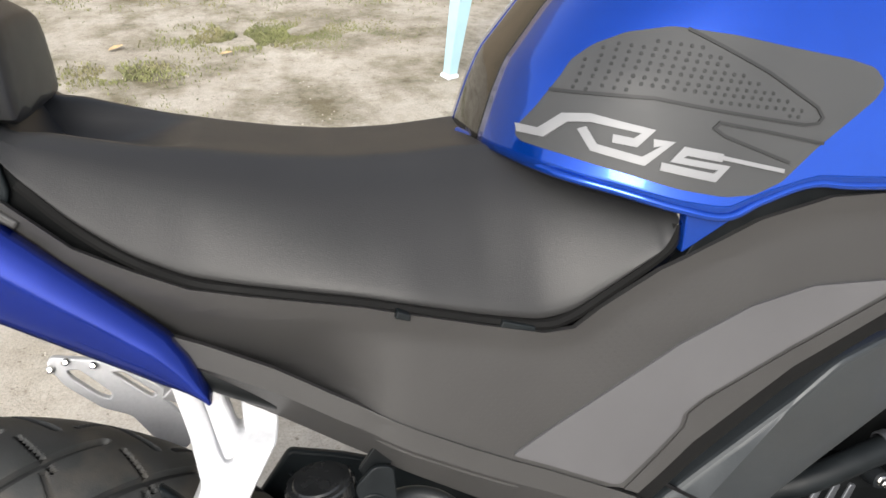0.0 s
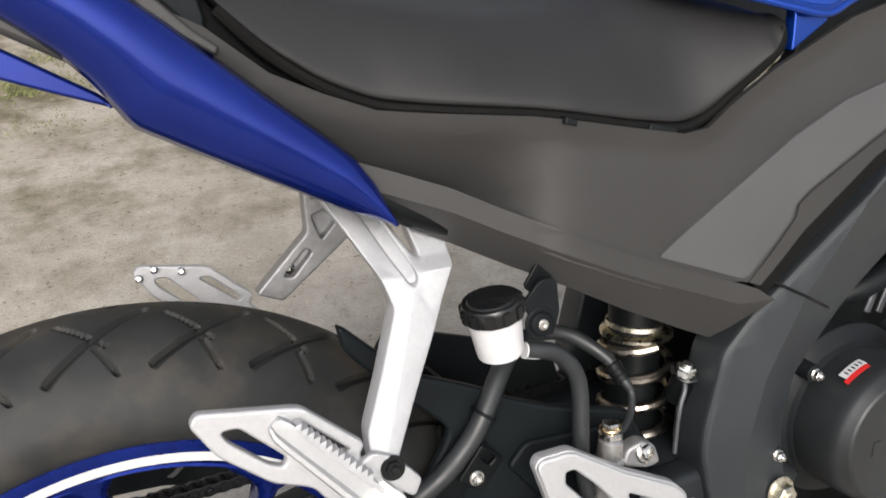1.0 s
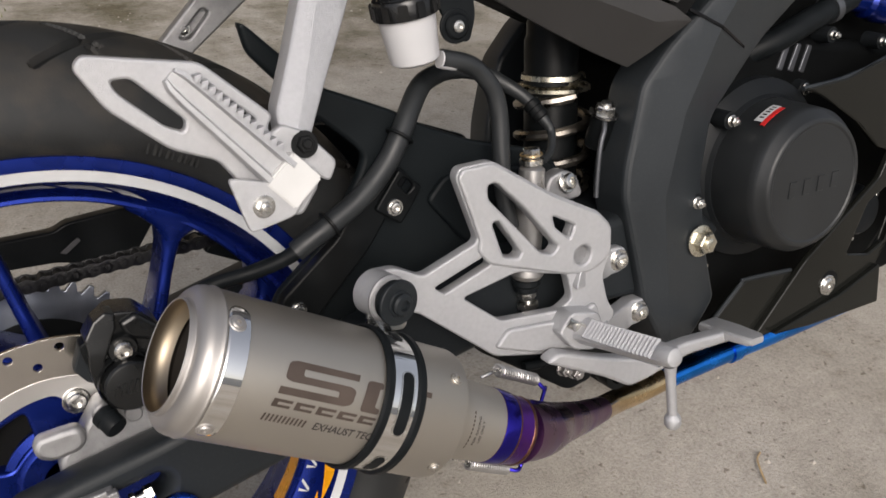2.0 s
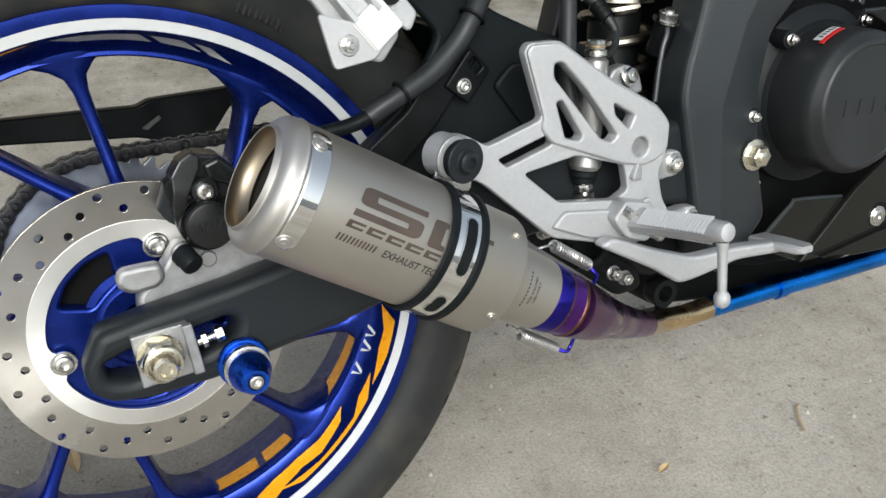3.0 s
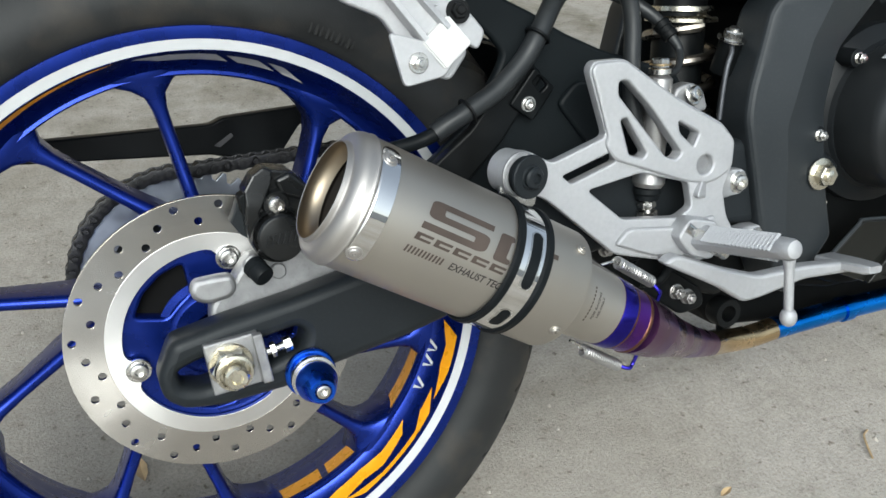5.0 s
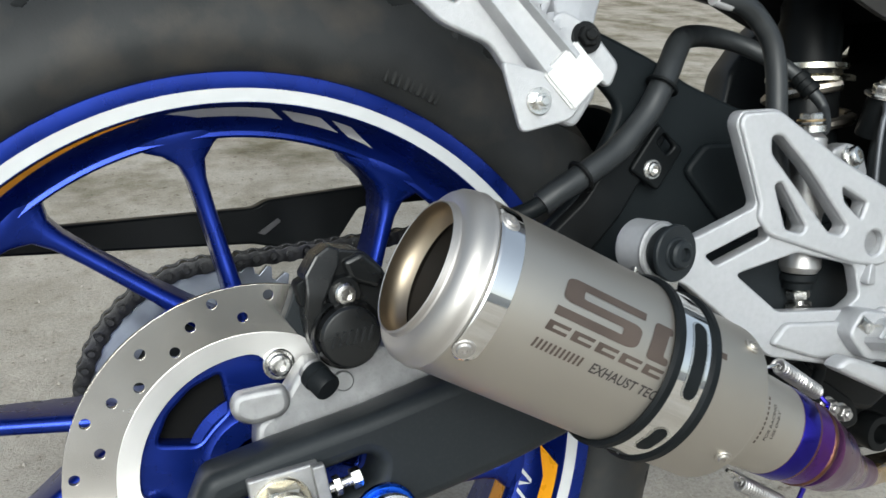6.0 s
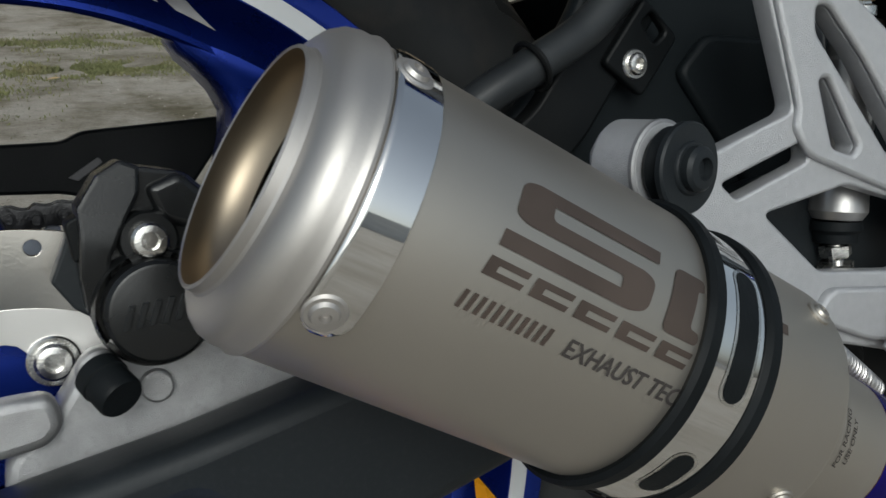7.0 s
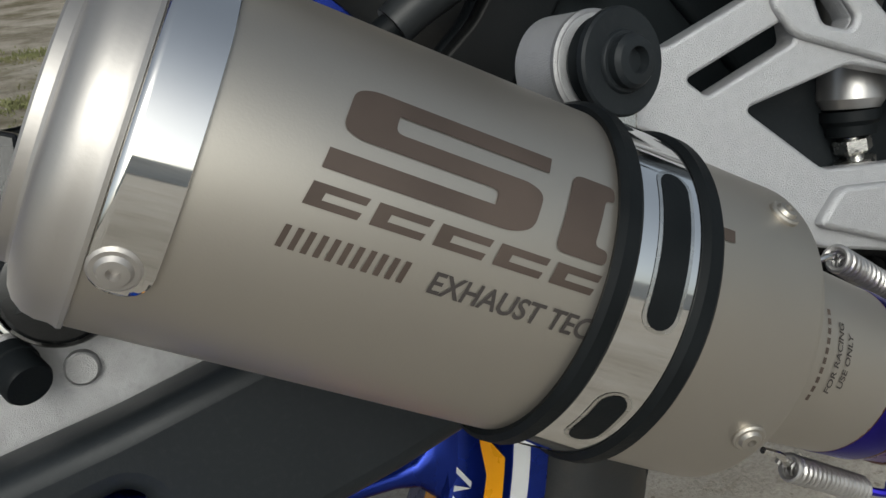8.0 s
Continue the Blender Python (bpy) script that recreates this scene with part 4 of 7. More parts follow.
for s, a in ((-0.0815, 38), (-0.0812, 122), (-0.0812, 221), (0.0735, 38), (0.0760, 121), (0.0745, 215)):
    p = on_muffler(s, a, MUF_R + (0.0007 if s < 0 else 0))
    d = p - MUF @ Vector((0, 0, s))
    k = 0.82 if s < 0 else 0.66
    part("rivet", joined(lathe([(-0.0005, 0.0066 * k), (0.0007, 0.0066 * k), (0.0012, 0.0058 * k), (0.0012, 0.0045 * k)], along(p, d), 28),
                         lathe([(0.0012, 0.0046 * k), (0.0022, 0.0038 * k), (0.0024, 0.0018 * k), (0.0008, 0.0014 * k), (0.0008, 0)], along(p, d), 24)), M_TIP if s < 0 else M_TITAN, muf, "dome rivet")


def wrap(poly, lift=0.00025, step=0.0025):
    """A print lying on the canister: corners of (along, degrees)."""
    bm = bmesh.new()
    bm.faces.new([bm.verts.new((s, MUF_R * radians(a), 0)) for s, a in poly])
    return wrap_bm(bm, lift, step)


def wrap_bm(bm, lift, step):
    for axis in (0, 1):
        lo, hi = min(v.co[axis] for v in bm.verts), max(v.co[axis] for v in bm.verts)
        no = Vector((1, 0, 0)) if axis == 0 else Vector((0, 1, 0))
        for i in range(1, int((hi - lo) / step) + 1):
            bmesh.ops.bisect_plane(bm, geom=bm.verts[:] + bm.edges[:] + bm.faces[:], plane_co=no * (lo + i * step), plane_no=no, dist=1e-7)
    for v in bm.verts:
        v.co = on_muffler(v.co.x, math.degrees(v.co.y / MUF_R), MUF_R + lift)
    bmesh.ops.recalc_face_normals(bm, faces=bm.faces)
    return bm


def rounded(poly, r, square=()):
    """Rounds the corners of a print given in (along, degrees), but for those named square."""
    k = MUF_R * radians(1)
    pts = [(x, y * k) for x, y in poly]
    soft = fillet(pts, r)
    return [(a, b / k) for i in range(len(pts)) for a, b in ([pts[i]] if i in square else soft[5 * i:5 * i + 5])]


def zig(s0, s1, a0, a1, slant):
    """The big mark: a bent ribbon in five strokes, slanted."""
    def q(u, v):
        return (s0 + (s1 - s0) * u + slant * (1 - v), a0 + (a1 - a0) * v)
    return [q(0.10, 0), q(1.0, 0), q(1.0, 0.20), q(0.24, 0.20), q(0.24, 0.40), q(0.92, 0.40), q(1.0, 0.48), q(1.0, 0.90), q(0.90, 1.0), q(0.0, 1.0), q(0.0, 0.78), q(0.78, 0.78), q(0.78, 0.61), q(0.10, 0.61), q(0.02, 0.53), q(0.02, 0.08)]


BAND_S, BAND_W = -0.0800, 0.0064
end_deg = math.degrees(BAND_W / MUF_R)
band_line = [(BAND_S + BAND_W * math.cos(q), 122 + end_deg * math.sin(q)) for q in np.linspace(0, math.pi, 15)] + [(BAND_S + BAND_W * math.cos(q), 30 + end_deg * math.sin(q)) for q in np.linspace(math.pi, 2 * math.pi, 15)]
band = part("chrome_band", wrap(band_line, 0.0008, 0.0018), M_CHROME, muf, "polished chrome band with rounded ends")
mod = band.modifiers.new("sheet", "SOLIDIFY")
mod.thickness, mod.offset = 0.0007, -1.0
part("big_mark", wrap(rounded(zig(-0.0508, -0.0028, 55.2, 81.2, 0.0025), 0.0042, (1, 2, 3, 9, 10, 11))), M_LOGO, muf, "brown etched angular mark")
part("big_mark", wrap(rounded([(0.0056, 57.5), (0.0168, 57.5), (0.0168, 62.5), (0.0145, 62.5), (0.0130, 77.5), (0.0168, 77.5), (0.0168, 82.2), (0.0034, 82.2)], 0.0026)), M_LOGO, muf, "brown etched angular mark")
part("big_mark", wrap([(0.0480, 56.0), (0.0530, 56.0), (0.0527, 60.5), (0.0477, 60.5)]), M_LOGO, muf, "brown etched angular mark")
for i in range(5):                      # second row: five slanted blocks, each with a slot
    s0 = -0.0525 + i * 0.0142
    a, w = 85.0, 0.0122 if i < 4 else 0.0115
    part("row_mark", wrap([(s0 + 0.0010, a), (s0 + w + 0.0010, a), (s0 + w + 0.0004, a + 2.2), (s0 + 0.0040, a + 2.2), (s0 + 0.0036, a + 4.3), (s0 + w, a + 4.3), (s0 + w - 0.0006, a + 6.4), (s0, a + 6.4)]), M_LOGO, muf, "brown etched block")


def wrap_collar(s0, a0):
    """A narrow line of print running round the collar."""
    verts = [on_muffler(s0 + ds, a, 0.02865) for a in (a0, a0 + 1.8, a0 + 3.6) for ds in (0, 0.0011)]
    return from_lists(verts, [(2 * i, 2 * i + 1, 2 * i + 3, 2 * i + 2) for i in range(len(verts) // 2 - 1)], 40)


def text_on_muffler(body, s, deg, size, stretch=1.0, mat=None, radius=MUF_R, turn=0.0, name="lettering", label="", width=None):
    cu = bpy.data.curves.new("t", "FONT")
    cu.body, cu.size, cu.offset = body, size, size * 0.018
    ob = new("t", cu)
    me = bpy.data.meshes.new_from_object(ob.evaluated_get(bpy.context.evaluated_depsgraph_get()))
    bpy.data.objects.remove(ob)
    bpy.data.curves.remove(cu)
    bm = bmesh.new()
    bm.from_mesh(me)
    if width:
        stretch = width / max(v.co.x for v in bm.verts)
    c, sn = math.cos(radians(turn)), math.sin(radians(turn))
    for v in bm.verts:
        x, y = v.co.x * stretch + 0.16 * v.co.y, v.co.y
        x, y = x * c - y * sn, x * sn + y * c
        v.co = Vector((s + x, radius * radians(deg) - y, 0))
    for axis, step in ((1, 0.002),):
        lo, hi = min(v.co[axis] for v in bm.verts), max(v.co[axis] for v in bm.verts)
        for i in range(1, int((hi - lo) / step) + 1):
            bmesh.ops.bisect_plane(bm, geom=bm.verts[:] + bm.edges[:] + bm.faces[:], plane_co=Vector((0, lo + i * step, 0)), plane_no=Vector((0, 1, 0)), dist=1e-7)
    for v in bm.verts:
        v.co = on_muffler(v.co.x, math.degrees(v.co.y / radius), radius + 0.00025)
    return part(name, bm, mat or M_PRINT, muf, label)


for i in range(11):                     # a word left as plain bars
    s0 = -0.0548 + i * 0.0026
    part("word_bar", wrap([(s0 + 0.0008, 97.6), (s0 + 0.0021, 97.6), (s0 + 0.0013, 103.9), (s0, 103.9)]), M_LOGO, muf, "dark etched bars")
text_on_muffler("EXHAUST TEC", -0.0220, 104.1, 0.0069, width=0.0405, label="dark etched words")

for i in range(10):
    part("word_bar", wrap_collar(0.1008, 57 + 5.6 * i), M_LOGO, muf, "faint etched bars on the collar")
text_on_muffler("FOR RACING", 0.1070, 104.5, 0.0025, radius=0.0282, turn=90, width=0.0205, label="small etched words on the collar")
text_on_muffler("USE ONLY", 0.1108, 99.9, 0.0025, radius=0.0280, turn=90, width=0.0158, label="small etched words on the collar")
for i in range(7):                      # two rows of grey strokes that cannot be read
    for row, s0 in enumerate((-0.0855, -0.0802)):
        a0 = 79 + 5.0 * i + 1.6 * row
        part("band_bar", wrap([(s0, a0), (s0 + 0.0042, a0 + 0.5), (s0 + 0.0042, a0 + 3.0), (s0 + 0.0030, a0 + 2.9), (s0 + 0.0030, a0 + 1.5), (s0, a0 + 1.2)], 0.0010), M_BANDMARK, muf, "faint grey strokes on the band")

# strap with its rubber edges and long slots
strap = part("muffler_strap", lathe([(0.0200, MUF_R), (0.0200, MUF_R + 0.0012), (0.0455, MUF_R + 0.0012), (0.0455, MUF_R)], MUF, 96), M_CHROME, muf, "polished steel strap")
for s0 in (0.0208, 0.0447):
    part("rubber_edge", lathe([(s0 - 0.0028, MUF_R), (s0 - 0.0033, MUF_R + 0.0016), (s0 - 0.0018, MUF_R + 0.0030), (s0 + 0.0018, MUF_R + 0.0030), (s0 + 0.0033, MUF_R + 0.0016), (s0 + 0.0028, MUF_R)], MUF, 96), M_RUBBER, strap, "black rubber strap edging")
for a0, a1 in ((44, 95), (118, 142), (-40, 10), (165, 230)):
    k = 0.0040 / (MUF_R * radians(1))
    pts2 = [(0.0340 + 0.0040 * math.cos(q), (a1 - k) + k * math.sin(q)) for q in np.linspace(0, math.pi, 9)] + [(0.0340 + 0.0040 * math.cos(q), (a0 + k) + k * math.sin(q)) for q in np.linspace(math.pi, 2 * math.pi, 9)]
    ring = [(0.0340 + (x - 0.0340) * 1.28, (a0 + a1) / 2 + (a - (a0 + a1) / 2) * (1 + 2.2 / (a1 - a0))) for x, a in pts2]
    part("slot_rim", wrap(ring, 0.00135), M_STEEL, strap, "bright pressed slot rim")
    part("strap_slot", wrap(pts2, 0.0015), M_RUBBER, strap, "dark slot through the strap")
part("strap_lug", slab([fillet([(0.192, 0.100), (0.198, 0.136), (0.226, 0.128), (0.222, 0.094)], 0.006)], -0.1725, -0.1695, 0.001), M_STEEL, strap)

MOUNT_P, MOUNT_D = (0.2042, -0.1497, 0.1221), (0.21, -0.977, -0.03)
mount = part("muffler_mount", lathe([(0.006, 0.0120), (0.006, 0.0150), (0.0075, 0.0160), (0.0245, 0.0160), (0.0262, 0.0148), (0.0262, 0.009)], along(MOUNT_P, MOUNT_D), 48), M_SILVER, bike, "silver bushing eye of the muffler hanger")
part("rubber_bush", lathe([(0.0262, 0.0120), (0.0290, 0.0140), (0.0320, 0.0128), (0.0330, 0.0100)], along(MOUNT_P, MOUNT_D), 40), M_RUBBER, mount)
part("bush_washer", lathe([(0.0338, 0.0090), (0.0340, 0.0150), (0.0346, 0.0157), (0.0366, 0.0157), (0.0374, 0.0150), (0.0374, 0.0092), (0.0382, 0.0090), (0.0386, 0.0086), (0.0390, 0)], along(MOUNT_P, MOUNT_D), 48), M_ARM, mount, "thick dark steel washer")
part("eye_lip", lathe([(0.0236, 0.0158), (0.0240, 0.0163), (0.0254, 0.0163), (0.0260, 0.0154), (0.0260, 0.0125)], along(MOUNT_P, MOUNT_D), 48), M_CAST, mount)
socket_bolt("mount_bolt", mount, Vector(MOUNT_P) + Vector(MOUNT_D).normalized() * 0.0386, MOUNT_D, 0.0078, 0.0046, M_ARM, "dark socket bolt", washer=False)

# link pipe: plain collar, purple cone, straw bend, blue run
pipe = part("link_pipe", lathe([(0.0840, 0.0340), (0.0850, 0.0312), (0.0880, 0.0297), (0.1050, 0.0282), (0.1310, 0.0268), (0.1312, 0.0240)], MUF, 64), M_TITAN, bike, "titanium exhaust link pipe with heat colours")
PC = [on_muffler(s0, 0, 0) for s0 in (0.131, 0.146, 0.160)]
CONE = [PC[0], PC[1], PC[2], (0.326, -0.176, -0.021), (0.362, -0.149, -0.0430), (0.412, -0.114, -0.0720), (0.462, -0.080, -0.0980)]
part("purple_cone", tube(CONE[:3], [0.0264, 0.0258, 0.0246], 32, 8), M_PURPLE, pipe, "purple heat-tinted ring")
part("brown_cone", tube(CONE[2:], [0.0246, 0.0218, 0.0180, 0.0148, 0.0122], 32, 8), M_BROWNTINT, pipe, "brownish purple heat-tinted cone")
part("straw_bend", tube([(0.460, -0.081, -0.0975), (0.490, -0.064, -0.108), (0.538, -0.050, -0.117), (0.572, -0.047, -0.116)], 0.0120, 28), M_GOLD, pipe, "straw-gold heat-tinted bend")
part("blue_run", tube([(0.571, -0.047, -0.116), (0.663, -0.047, -0.112), (0.75, -0.047, -0.110), (0.90, -0.045, -0.105)], 0.0120, 28), M_BLUETINT, pipe, "blue heat-tinted pipe")
part("joint_collar", lathe([(-0.006, 0.012), (-0.006, 0.0140), (0.006, 0.0140), (0.006, 0.012)], along((0.672, -0.047, -0.1117), (1, 0, 0.03)), 32), M_BLUETINT, pipe)
part("violet_band", lathe([(0.1312, 0.0268), (0.1320, 0.0271), (0.1445, 0.0265), (0.1448, 0.0258)], MUF, 64), M_VIOLET, pipe, "blue-violet heat band")
for s0, r in ((0.1312, 0.0262), (0.1450, 0.0258), (0.1600, 0.0246)):
    part("weld_bead", lathe([(s0 - 0.0022, r - 0.0004), (s0 - 0.0012, r + 0.0004), (s0, r + 0.0007), (s0 + 0.0012, r + 0.0004), (s0 + 0.0022, r - 0.0006)], MUF, 48), M_WELD, pipe)
for a, b, hook0, hook1, foot in (((0.289, -0.178, 0.0435), (0.3305, -0.166, 0.0165), (0.2715, -0.184, 0.046), (0.3385, -0.167, 0.007), (0.331, -0.172, 0.000)),
                                 ((0.2555, -0.184, -0.0200), (0.2940, -0.175, -0.0450), (0.2400, -0.192, -0.006), (0.3080, -0.175, -0.0470), (0.312, -0.178, -0.0330))):
    sp = part("exhaust_spring", helix(a, b, 0.0040, 0.0011, 17), M_BARE, pipe, "small coiled retaining spring")
    part("spring_hook", tube([a, Vector(a).lerp(Vector(hook0), 0.5) + Vector((0, -0.003, 0.002)), hook0], 0.0012, 8), M_STEEL, sp)
    part("spring_hook", tube([b, Vector(b).lerp(Vector(hook1), 0.6) + Vector((0, -0.003, -0.002)), hook1, foot], 0.0016, 8), M_VIOLET, sp)


# ---- rider's footrest plate (right) ----
plate = part("footrest_plate", slab([fillet([(0.2765, 0.187), (0.2805, 0.1935), (0.3075, 0.1935), (0.355, 0.161), (0.401, 0.136), (0.4135, 0.122), (0.4125, 0.097), (0.405, 0.081), (0.410, 0.058), (0.418, 0.045), (0.400, 0.026),
                                             (0.374, 0.020), (0.351, 0.028), (0.302, 0.041), (0.241, 0.094), (0.205, 0.111), (0.199, 0.117), (0.199, 0.128), (0.208, 0.134), (0.226, 0.133), (0.246, 0.1215), (0.2925, 0.1365), (0.285, 0.160)], 0.005),
                                     fillet([(0.3010, 0.1775), (0.3085, 0.1775), (0.3295, 0.156), (0.3605, 0.117), (0.3555, 0.1120), (0.3450, 0.1155), (0.3010, 0.167)], 0.003),
                                     fillet([(0.3030, 0.1485), (0.3085, 0.1495), (0.3275, 0.120), (0.3235, 0.1165), (0.3115, 0.1205)], 0.0025),
                                     fillet([(0.3560, 0.1425), (0.3765, 0.1310), (0.3715, 0.1205), (0.3580, 0.1330)], 0.0025),
                                     fillet([(0.2540, 0.1105), (0.3000, 0.1250), (0.3010, 0.1160), (0.2620, 0.1035)], 0.0025),
                                     fillet([(0.2765, 0.0965), (0.3240, 0.1045), (0.3700, 0.0910), (0.3745, 0.0700), (0.3620, 0.0630), (0.3085, 0.0690)], 0.004),
                                     circle(0.3835, 0.1045, 0.0078, 24)], -0.156, -0.146, 0.0014), M_SILVER, bike, "silver cast alloy footrest plate with cut-outs")
part("raised_face", slab([fillet([(0.2775, 0.187), (0.2812, 0.1925), (0.3070, 0.1925), (0.3545, 0.160), (0.400, 0.135), (0.4122, 0.1215), (0.4110, 0.0990), (0.4000, 0.0920), (0.3880, 0.0885), (0.3640, 0.0935), (0.3280, 0.1070), (0.2985, 0.1180), (0.2905, 0.1300), (0.2925, 0.1370), (0.2858, 0.160)], 0.005),
                          fillet([(0.3010, 0.1775), (0.3085, 0.1775), (0.3295, 0.156), (0.3605, 0.117), (0.3555, 0.1120), (0.3450, 0.1155), (0.3010, 0.167)], 0.003),
                          fillet([(0.3030, 0.1485), (0.3085, 0.1495), (0.3275, 0.120), (0.3235, 0.1165), (0.3115, 0.1205)], 0.0025),
                          fillet([(0.3560, 0.1425), (0.3765, 0.1310), (0.3715, 0.1205), (0.3580, 0.1330)], 0.0025), circle(0.3835, 0.1045, 0.0078, 24)], -0.1590, -0.1545, 0.0020), M_SILVER, plate, "raised face of the plate")
part("blind_boss", lathe([(0, 0.0078), (0.0008, 0.0076), (0.0008, 0)], along((0.3835, -0.1525, 0.1045), (0, -1, 0)), 28), M_CAST, plate)
for p in (Vector((0.4430, -0.1310, 0.0770)), Vector((0.4660, -0.1310, 0.0235))):
    def ear_lean(co, p=p):
        co.y += p.y + 0.008 + 0.55 * min(0.0, co.x - p.x + 0.008)
        return co
    ear = part("ear", slab([fillet([(p.x - 0.060, p.z + 0.018), (p.x - 0.010, p.z + 0.012), (p.x + 0.006, p.z + 0.011), (p.x + 0.0115, p.z), (p.x + 0.005, p.z - 0.011), (p.x - 0.012, p.z - 0.012), (p.x - 0.070, p.z + 0.002)], 0.005)], -0.007, 0.007, 0.002, warp=ear_lean, step=0.012), M_SILVER, plate)
    socket_bolt("plate_bolt", plate, (p.x, p.y + 0.0015, p.z), (0, -1, 0), 0.0072, 0.0062, M_STEEL, "zinc socket bolt")
part("lower_web", slab([fillet([(0.300, 0.050), (0.312, 0.062), (0.372, 0.055), (0.395, 0.062), (0.402, 0.040), (0.374, 0.028), (0.335, 0.036)], 0.004)], -0.1605, -0.155, 0.002), M_SILVER, plate)
socket_bolt("cylinder_bolt", plate, (0.386, -0.136, 0.158), (0.3, -0.9, 0.3), 0.0066, 0.006, M_STEEL)

# footpeg pointing outwards
peg_a, peg_b = Vector((0.372, -0.160, 0.047)), Vector((0.374, -0.272, 0.066))
PEG_OUT = (peg_b - peg_a).normalized()
PEG_UP = (Vector((-0.66, 0, 0.75)) - Vector((-0.66, 0, 0.75)).dot(PEG_OUT) * PEG_OUT).normalized()      # toothed face, up and back
PEG = Matrix.Translation(peg_a) @ Matrix((PEG_UP.cross(PEG_OUT), PEG_UP, PEG_OUT)).transposed().to_4x4()
peg = part("footpeg", loft([[PEG @ Vector((x, y, h)) for x, y in ((-w, -0.0040), (-w, 0.0040), (-w + 0.003, 0.0060), (w - 0.003, 0.0060), (w, 0.0040), (w, -0.0040), (w - 0.003, -0.0060), (-w + 0.003, -0.0060))]
                            for h, w in ((0.012, 0.010), (0.022, 0.0095), (0.095, 0.0075), (0.104, 0.0072))], angle=30), M_SILVER, bike, "knurled silver alloy footpeg")
for i in range(19):
    z0 = 0.024 + i * 0.0040
    m = PEG @ pose(0, 0, z0)
    part("tooth", joined(*[from_lists([m @ Vector(v) for v in ((-0.0082, y0, -0.0019), (0.0082, y0, -0.0019), (0.0082, y0, 0.0019), (-0.0082, y0, 0.0019), (-0.0076, y1, 0), (0.0076, y1, 0))],
                                              [(0, 1, 5, 4), (1, 2, 5), (2, 3, 4, 5), (3, 0, 4)], 20) for y0, y1 in ((0.0058, 0.0074), (-0.0058, -0.0074))]), M_SILVER, peg)
part("peg_end", lathe([(0.098, 0.0060), (0.100, 0.0078), (0.109, 0.0080), (0.1125, 0.0066), (0.1135, 0.004), (0.1135, 0)], PEG, 28), M_SILVER, peg, "polished peg end")
part("clevis", slab([fillet([(0.350, 0.052), (0.362, 0.066), (0.388, 0.060), (0.396, 0.040), (0.384, 0.028), (0.364, 0.034)], 0.005)], -0.172, -0.154, 0.002), M_SILVER, peg)
part("return_spring", helix((0.366, -0.1765, 0.052), (0.384, -0.1765, 0.040), 0.0052, 0.0011, 5), M_STEEL, peg)
part("pivot_pin", lathe([(0, 0.0048), (0.050, 0.0048), (0.0515, 0.004), (0.0515, 0)], along((0.358, -0.170, 0.060), (0.80, 0, -0.60)), 20), M_STEEL, peg)
part("feeler", lathe([(0, 0.0046), (0.006, 0.0040), (0.010, 0.0036), (0.040, 0.0034), (0.0415, 0.0050), (0.044, 0.0060), (0.048, 0.0060), (0.051, 0.0046), (0.0525, 0.0026), (0.053, 0)], along((0.374, -0.266, 0.058), (0.10, 0.02, -1.0)), 20), M_SILVER, peg, "hanging steel feeler bolt")

# rear brake pedal
pedal = part("brake_pedal", slab([fillet([(0.333, 0.034), (0.345, 0.040), (0.397, 0.019), (0.430, 0.008), (0.480, 0.0085), (0.535, 0.004), (0.535, -0.006), (0.480, -0.0035), (0.432, -0.012), (0.415, -0.013), (0.390, 0.004)], 0.006)], -0.178, -0.164, 0.003), M_SILVER, bike, "silver alloy brake pedal lever")
part("pedal_tip", loft([[Vector((0.531 + w * x, y, 0.0010 + h * z - 0.10 * (y + 0.17))) for x, z in ((-1, -0.6), (-1, 0.6), (-0.8, 1), (0.8, 1), (1, 0.6), (1, -0.6), (0.8, -1), (-0.8, -1))] for y, w, h in ((-0.145, 0.008, 0.003), (-0.147, 0.011, 0.0042), (-0.175, 0.012, 0.0042), (-0.200, 0.0095, 0.0040), (-0.204, 0.007, 0.003))], angle=30), M_SILVER, pedal, "silver pedal toe bar")

# master cylinder behind the plate
cyl = part("master_cylinder", lathe([(0, 0.006), (0.004, 0.010), (0.018, 0.0105), (0.020, 0.0125), (0.050, 0.0125), (0.055, 0.011), (0.072, 0.0105), (0.078, 0.0130), (0.088, 0.0135), (0.092, 0.011), (0.092, 0)], along((0.360, -0.128, 0.176), (-0.10, 0, -1)), 32), M_BARE, bike, "small alloy rear brake master cylinder")
part("rubber_boot", lathe([(0, 0.0115), (0.004, 0.0118), (0.006, 0.0100), (0.010, 0.0098), (0.011, 0.0060)], along((0.3505, -0.128, 0.084), (-0.05, 0, -1)), 28), M_RUBBER, cyl)
part("push_rod", joined(lathe([(0, 0.0035), (0.020, 0.0035)], along((0.3500, -0.128, 0.076), (0.1, 0, -1)), 16), ngon_prism(6, 0.0075, 0.006, along((0.3502, -0.128, 0.0725), (0.1, 0, -1))), ngon_prism(6, 0.0085, 0.007, along((0.3508, -0.128, 0.0640), (0.1, 0, -1)))), M_STEEL, cyl)
part("push_rod_fork", slab([fillet([(0.338, 0.050), (0.368, 0.050), (0.366, 0.036), (0.340, 0.036)], 0.004)], -0.138, -0.118, 0.002), M_CAST, cyl)
part("banjo_bolt", joined(ngon_prism(6, 0.0072, 0.008, along((0.3595, -0.128, 0.1800), (0, 0, 1))), lathe([(0, 0.0095), (0.004, 0.0095), (0.005, 0.008)], along((0.3595, -0.128, 0.176), (0, 0, 1)), 24)), M_STEEL, cyl)
